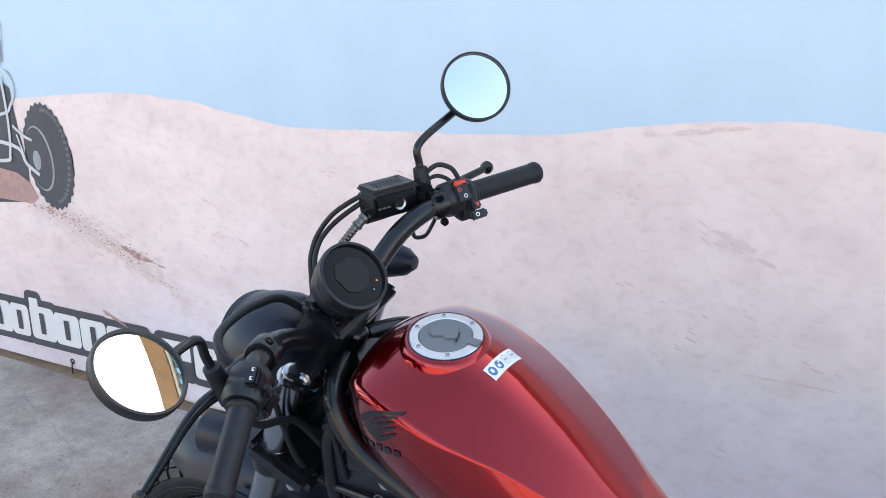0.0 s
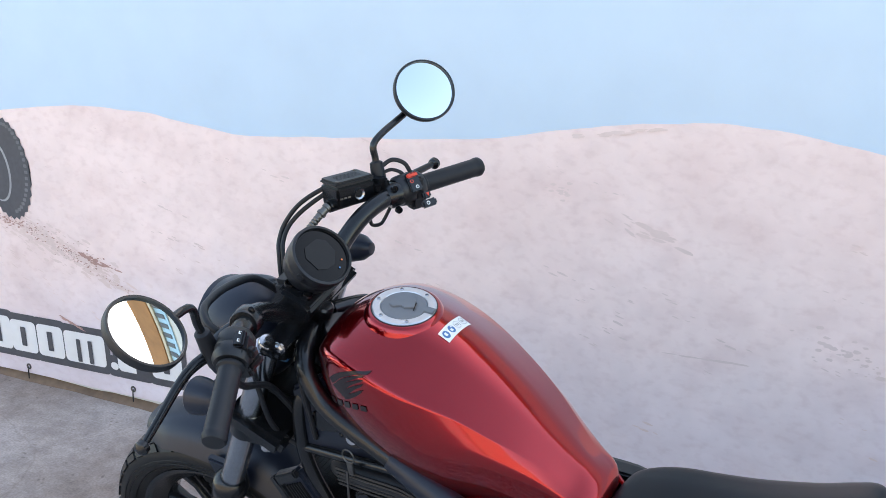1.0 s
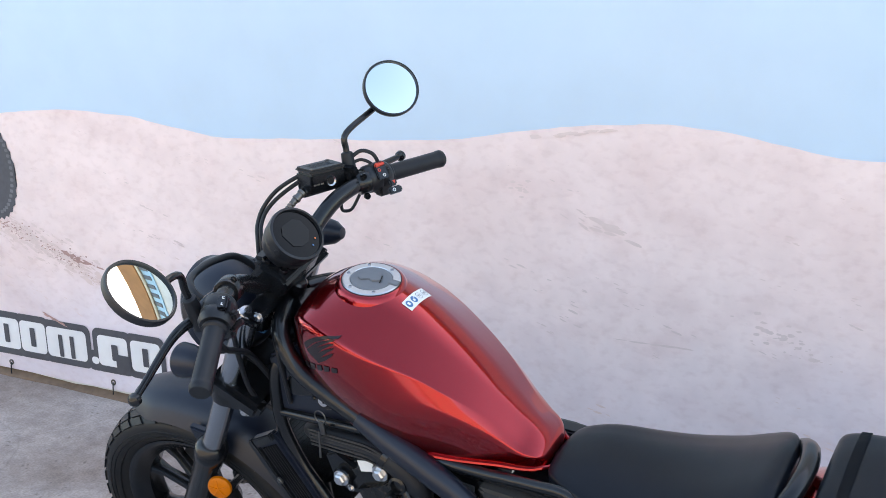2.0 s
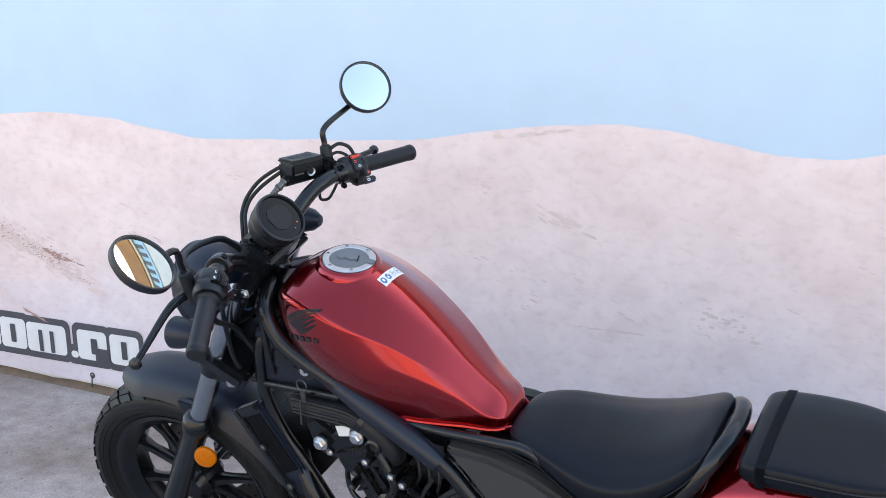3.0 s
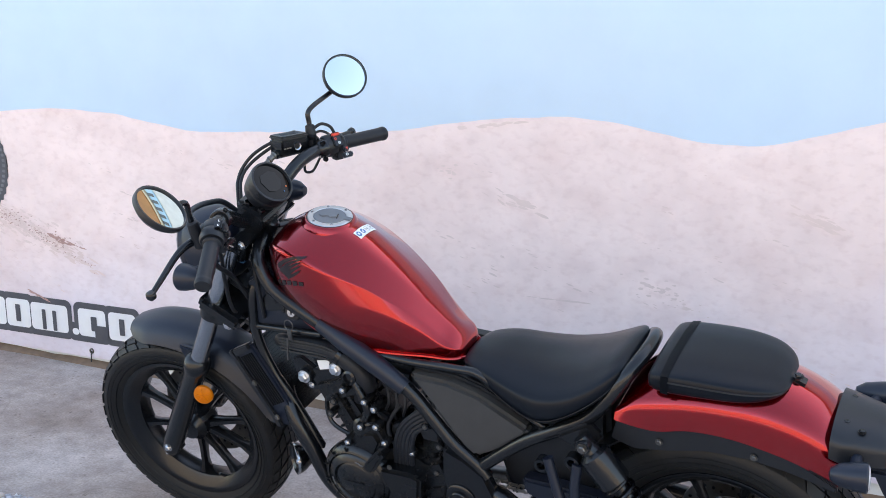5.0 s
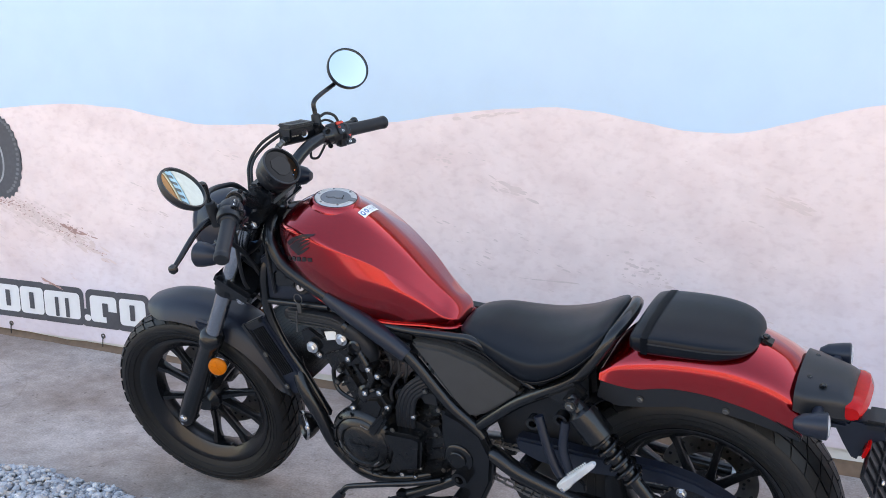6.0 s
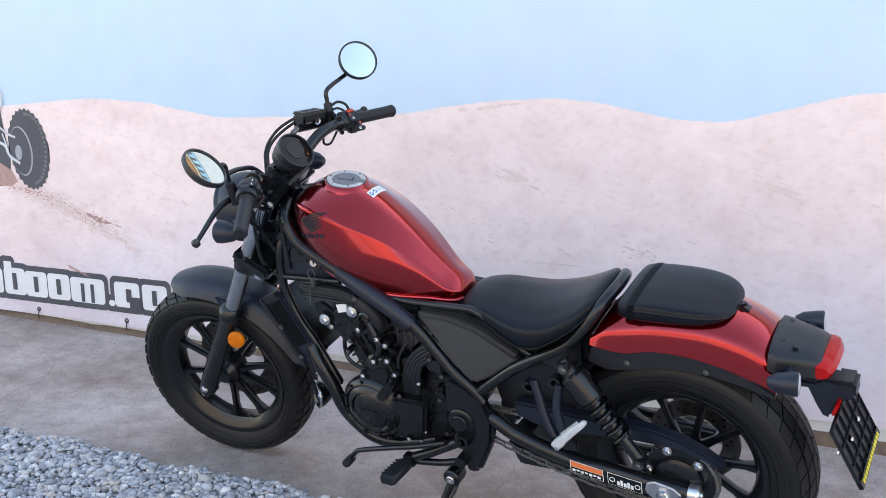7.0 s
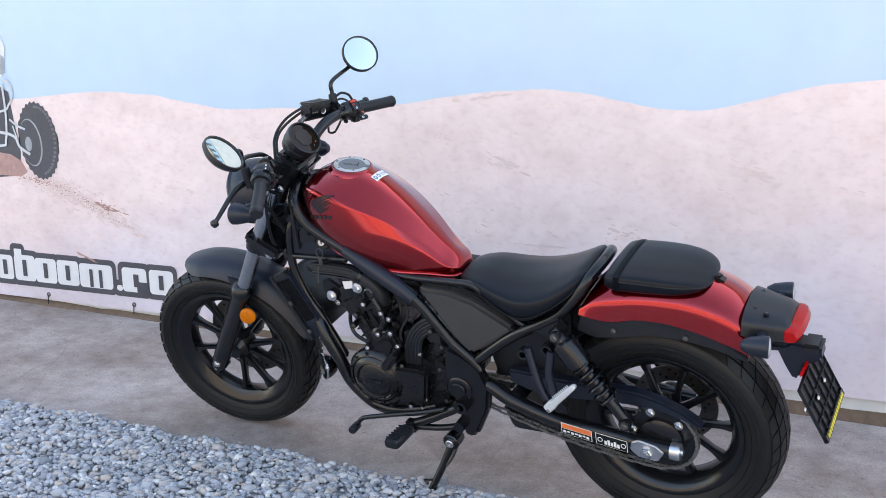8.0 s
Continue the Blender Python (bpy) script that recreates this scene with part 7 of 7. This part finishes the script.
clods(CLODS, 230, -2.20, 0.555, 0.13, 0.020, -0.30, 0.0032)
clods(CLODS, 90, -2.37, 0.600, 0.07, 0.008, -0.15, 0.0042)
clods(CLODS, 60, -2.02, 0.485, 0.08, 0.012, -0.42, 0.0030)
clods(CLODS, 26, -2.045, 0.517, 0.012, 0.003, -0.35, 0.0075)
clods(CLODS, 26, -2.012, 0.507, 0.010, 0.0045, -0.35, 0.008)
clods(CLODS, 14, -1.955, 0.497, 0.025, 0.003, -0.15, 0.012, 0.2)
clods(CLODS, 26, -2.15, 0.264, 0.028, 0.002, -0.33, 0.010, 0.2)
clods(FAINT, 30, 0.43, 0.565, 0.07, 0.014, -0.30, 0.0034)
clods(FAINT, 3, 0.76, 0.615, 0.004, 0.001, -0.3, 0.009, 0.25)
clods(FAINT, 3, -0.178, 0.582, 0.004, 0.001, -0.4, 0.010, 0.25)
clods(FAINT, 6, -0.35, 0.912, 0.012, 0.004, 0.0, 0.004)
clods(FAINT, 240, -2.22, 0.555, 0.14, 0.028, -0.30, 0.012, 0.35)
clods(FAINT, 60, -2.0, 0.47, 0.10, 0.015, -0.35, 0.016, 0.25)
clods(FAINT, 30, -2.25, 0.40, 0.16, 0.05, -0.4, 0.012, 0.15)
clods(FAINT, 15, -0.08, 0.832, 0.028, 0.010, -0.25, 0.017, 0.25)
clods(FAINT, 12, -0.16, 0.842, 0.04, 0.012, -0.4, 0.014, 0.2)
clods(FAINT, 22, 0.84, 0.845, 0.024, 0.010, -0.3, 0.015, 0.25)
clods(FAINT, 12, 0.79, 0.868, 0.025, 0.006, -0.4, 0.012, 0.2)
clods(FAINT, 14, 0.07, 0.526, 0.055, 0.001, 0.01, 0.020, 0.08)
clods(FAINT, 22, 0.36, 0.60, 0.05, 0.02, -0.4, 0.008)
clods(FAINT, 20, -0.17, 1.080, 0.06, 0.003, 0.14, 0.014, 0.2)
clods(FAINT, 14, -0.33, 0.915, 0.03, 0.010, 0.1, 0.006)
for k in range(60):
    clods(FAINT, 4, rng.uniform(-2.4, 1.3), rng.uniform(0.3, 1.0), 0.03, 0.008, -0.25, rng.uniform(0.004, 0.012), 0.22)

tagged(part("printed_soil", CLODS, M_DIRT, BANNER), kind="stuff")
tagged(part("printed_smear", FAINT, M_FAINT, BANNER), kind="stuff")

# Eyelets with their ties along the foot of the banner.
for x in (-2.95, -2.44, -1.93, -1.42, -0.91):
    x, z = hung(x, banner_foot(x) + 0.028)
    ey = tagged(part("eyelet", lathe([(0.006, -0.001), (0.011, -0.001), (0.011, 0.002), (0.006, 0.002)], (x, WALL_Y - 0.002, z), (0, -1, 0), 16, closed=True), M_STEEL), "metal eyelet with black tie at the foot of the banner", "eyelet", "banner eyelets")
    part("tie", tube([(x, WALL_Y - 0.004, z), (x + 0.002, WALL_Y - 0.009, z - 0.015), (x - 0.001, WALL_Y - 0.008, z - 0.045)], 0.0022, 6), M_SOFT, ey)

# ---- soil strip along the wall ----
bm = bmesh.new()
cols = []
for i in range(141):
    x = -7 + 0.1 * i
    row = []
    for j in range(7):
        y0 = 0.85 + 0.004 * noise.noise((x * 3, 4, 1))
        y = y0 + (WALL_Y + 0.02 - y0) * j / 6
        row.append(bm.verts.new((x, y + 0.006 * noise.noise((x * 7, j, 0)), 0.003 + max(0.0, (0.034 + 0.013 * max(-1, min(2, x))) * (j / 6) * (1.1 + 0.6 * noise.noise((x * 5, y * 30, 2)))) - (0.006 if j == 0 else 0))))
    cols.append(row)
for a, b in zip(cols, cols[1:]):
    for j in range(6):
        bm.faces.new((a[j], b[j], b[j + 1], a[j + 1]))
tagged(part("soil_strip", bm, M_SOIL), "strip of loose brown soil along the foot of the wall", "soil", kind="structure")

# ---- gravel ----


def gravel_material():
    m = material("river_gravel", (0.36, 0.36, 0.37), 0.8, vary=0.25, scale=60, bump=0.3, bump_scale=300)
    n, k = m.node_tree.nodes, m.node_tree.links
    geo = n.new("ShaderNodeNewGeometry")
    ramp = n.new("ShaderNodeValToRGB")
    r = ramp.color_ramp
    r.elements[0].color, r.elements[1].color = (0.30, 0.31, 0.335, 1), (0.88, 0.85, 0.81, 1)
    for pos, col in ((0.22, (0.41, 0.425, 0.46, 1)), (0.42, (0.53, 0.535, 0.55, 1)), (0.58, (0.60, 0.51, 0.44, 1)), (0.70, (0.47, 0.485, 0.52, 1)), (0.88, (0.66, 0.65, 0.65, 1))):
        e = r.elements.new(pos)
        e.color = col
    k.new(geo.outputs["Random Per Island"], ramp.inputs["Fac"])
    mix = n.new("ShaderNodeMix")
    mix.data_type = "RGBA"
    mix.blend_type = "MULTIPLY"
    mix.inputs["Factor"].default_value = 0.5
    bs = n["Principled BSDF"]
    old = bs.inputs["Base Color"].links[0].from_socket
    k.new(ramp.outputs["Color"], mix.inputs["A"])
    gain = n.new("ShaderNodeMix")
    gain.data_type = "RGBA"
    gain.blend_type = "ADD"
    gain.inputs["Factor"].default_value = 1.0
    gain.inputs["B"].default_value = (0.5, 0.5, 0.5, 1)
    k.new(old, gain.inputs["A"])
    k.new(gain.outputs["Result"], mix.inputs["B"])
    k.new(mix.outputs["Result"], bs.inputs["Base Color"])
    return m


def gravel():
    unit = bmesh.new()
    bmesh.ops.create_icosphere(unit, subdivisions=1, radius=1.0)
    base = np.array([v.co[:] for v in unit.verts])
    faces = np.array([[v.index for v in f.verts] for f in unit.faces])
    unit.free()
    gen = np.random.default_rng(3)
    shapes = []
    for s in range(14):
        off = np.array([noise.noise(Vector(p) * 1.3 + Vector((s * 7.1, 0, 0))) for p in base])
        shapes.append(base * (1 + 0.5 * off)[:, None])
    verts, polys, count = [], [], 0
    n = 17000
    xs = gen.uniform(-2.3, 1.5, n)
    depth = gen.uniform(0, 1, n) ** 1.15
    for i in range(n):
        x = xs[i]
        edge = -0.172 - 0.008 * x + 0.012 * math.sin(9 * x) + 0.01 * math.sin(23 * x)
        y = edge - 0.68 * depth[i] + (0.03 * gen.normal() if gen.random() < 0.08 else 0)
        size = 0.0088 * gen.lognormal(0, 0.30)
        s = shapes[gen.integers(14)] * (size * np.array([gen.uniform(0.9, 1.5), gen.uniform(0.8, 1.1), gen.uniform(0.5, 0.8)]))
        a, b = gen.uniform(0, 6.28), gen.normal(0, 0.35)
        c, d = math.cos(a), math.sin(a)
        s = s @ np.array([[1, 0, 0], [0, math.cos(b), math.sin(b)], [0, -math.sin(b), math.cos(b)]]) @ np.array([[c, d, 0], [-d, c, 0], [0, 0, 1]])
        lift = (0.004 + 0.012 * gen.random()) if y < edge - 0.01 else size * 0.4
        verts.append(s + np.array([x, y, lift]))
        polys.append(faces + count)
        count += len(base)
    v, f = np.concatenate(verts), np.concatenate(polys)
    me = bpy.data.meshes.new("gravel")
    me.from_pydata(v.tolist(), [], f.tolist())
    me.polygons.foreach_set("use_smooth", [True] * len(me.polygons))
    me.materials.append(gravel_material())
    return tagged(new("gravel", me), "loose grey and tan river gravel beside the concrete", "gravel", kind="stuff")


gravel()
bed = part("gravel_bed", slab([(-14, -0.03), (14, -0.03), (14, 0.001), (-14, 0.001)], -6.0, -0.21, 0.0), material("gravel_far", (0.36, 0.35, 0.35), 0.9, vary=0.4, scale=90, bump=0.9, bump_scale=120))
for v in bed.data.vertices:
    if v.co.y > -1:
        v.co.y = -0.19 - 0.008 * v.co.x
tagged(bed, "bed of grey gravel", "gravel bed", kind="structure")

# ---- eave over the banner, seen in the mirror ----
ev = tagged(part("roof", slab([(-12, 0), (12, 0), (12, 0.04), (-12, 0.04)], 0.90, 6.0, 0.005, Matrix.Translation((0, 0, 2.63)) @ Matrix.Rotation(radians(3), 4, "X")), M_WOOD), "brown timber roof edge above the wall", "roof", kind="structure")
part("fascia_board", box((24, 0.05, 0.225), 0.004, Matrix.Translation((0, WALL_Y - 0.022, 2.5135))), M_WOOD, ev)
part("wall_beam", box((24, 0.04, 0.035), 0.004, Matrix.Translation((0, WALL_Y - 0.016, 2.3825))), material("pale_timber", (0.62, 0.55, 0.42), 0.7, vary=0.2, scale=8), ev)
frieze = tagged(part("window_band", slab([(-12, 2.255), (12, 2.255), (12, 2.365), (-12, 2.365)], WALL_Y - 0.008, WALL_Y + 0.01, 0.0), material("pale_blue_pane", (0.45, 0.68, 0.82), 0.2, vary=0.1, scale=5)), "band of pale blue panes under the roof edge", "window band", kind="structure")
for k in range(28):
    part("dark_pane", box((0.048, 0.012, 0.085), 0.002, Matrix.Translation((-1.0 + 0.1 * k, WALL_Y - 0.012, 2.322))), M_GREYPLASTIC, frieze)

# ---- unseen wall added behind the camera to cut low sky light ----
far = tagged(part("wall_far", slab([(-16, -0.1), (16, -0.1), (16, 3.4), (-16, 3.4)], -9.3, -9.0, 0.01), material("ochre_render", (0.24, 0.22, 0.20), 0.9, vary=0.2, scale=3)), "plain grey-brown wall added out of view across the yard to cut low sky light", "wall", kind="structure")
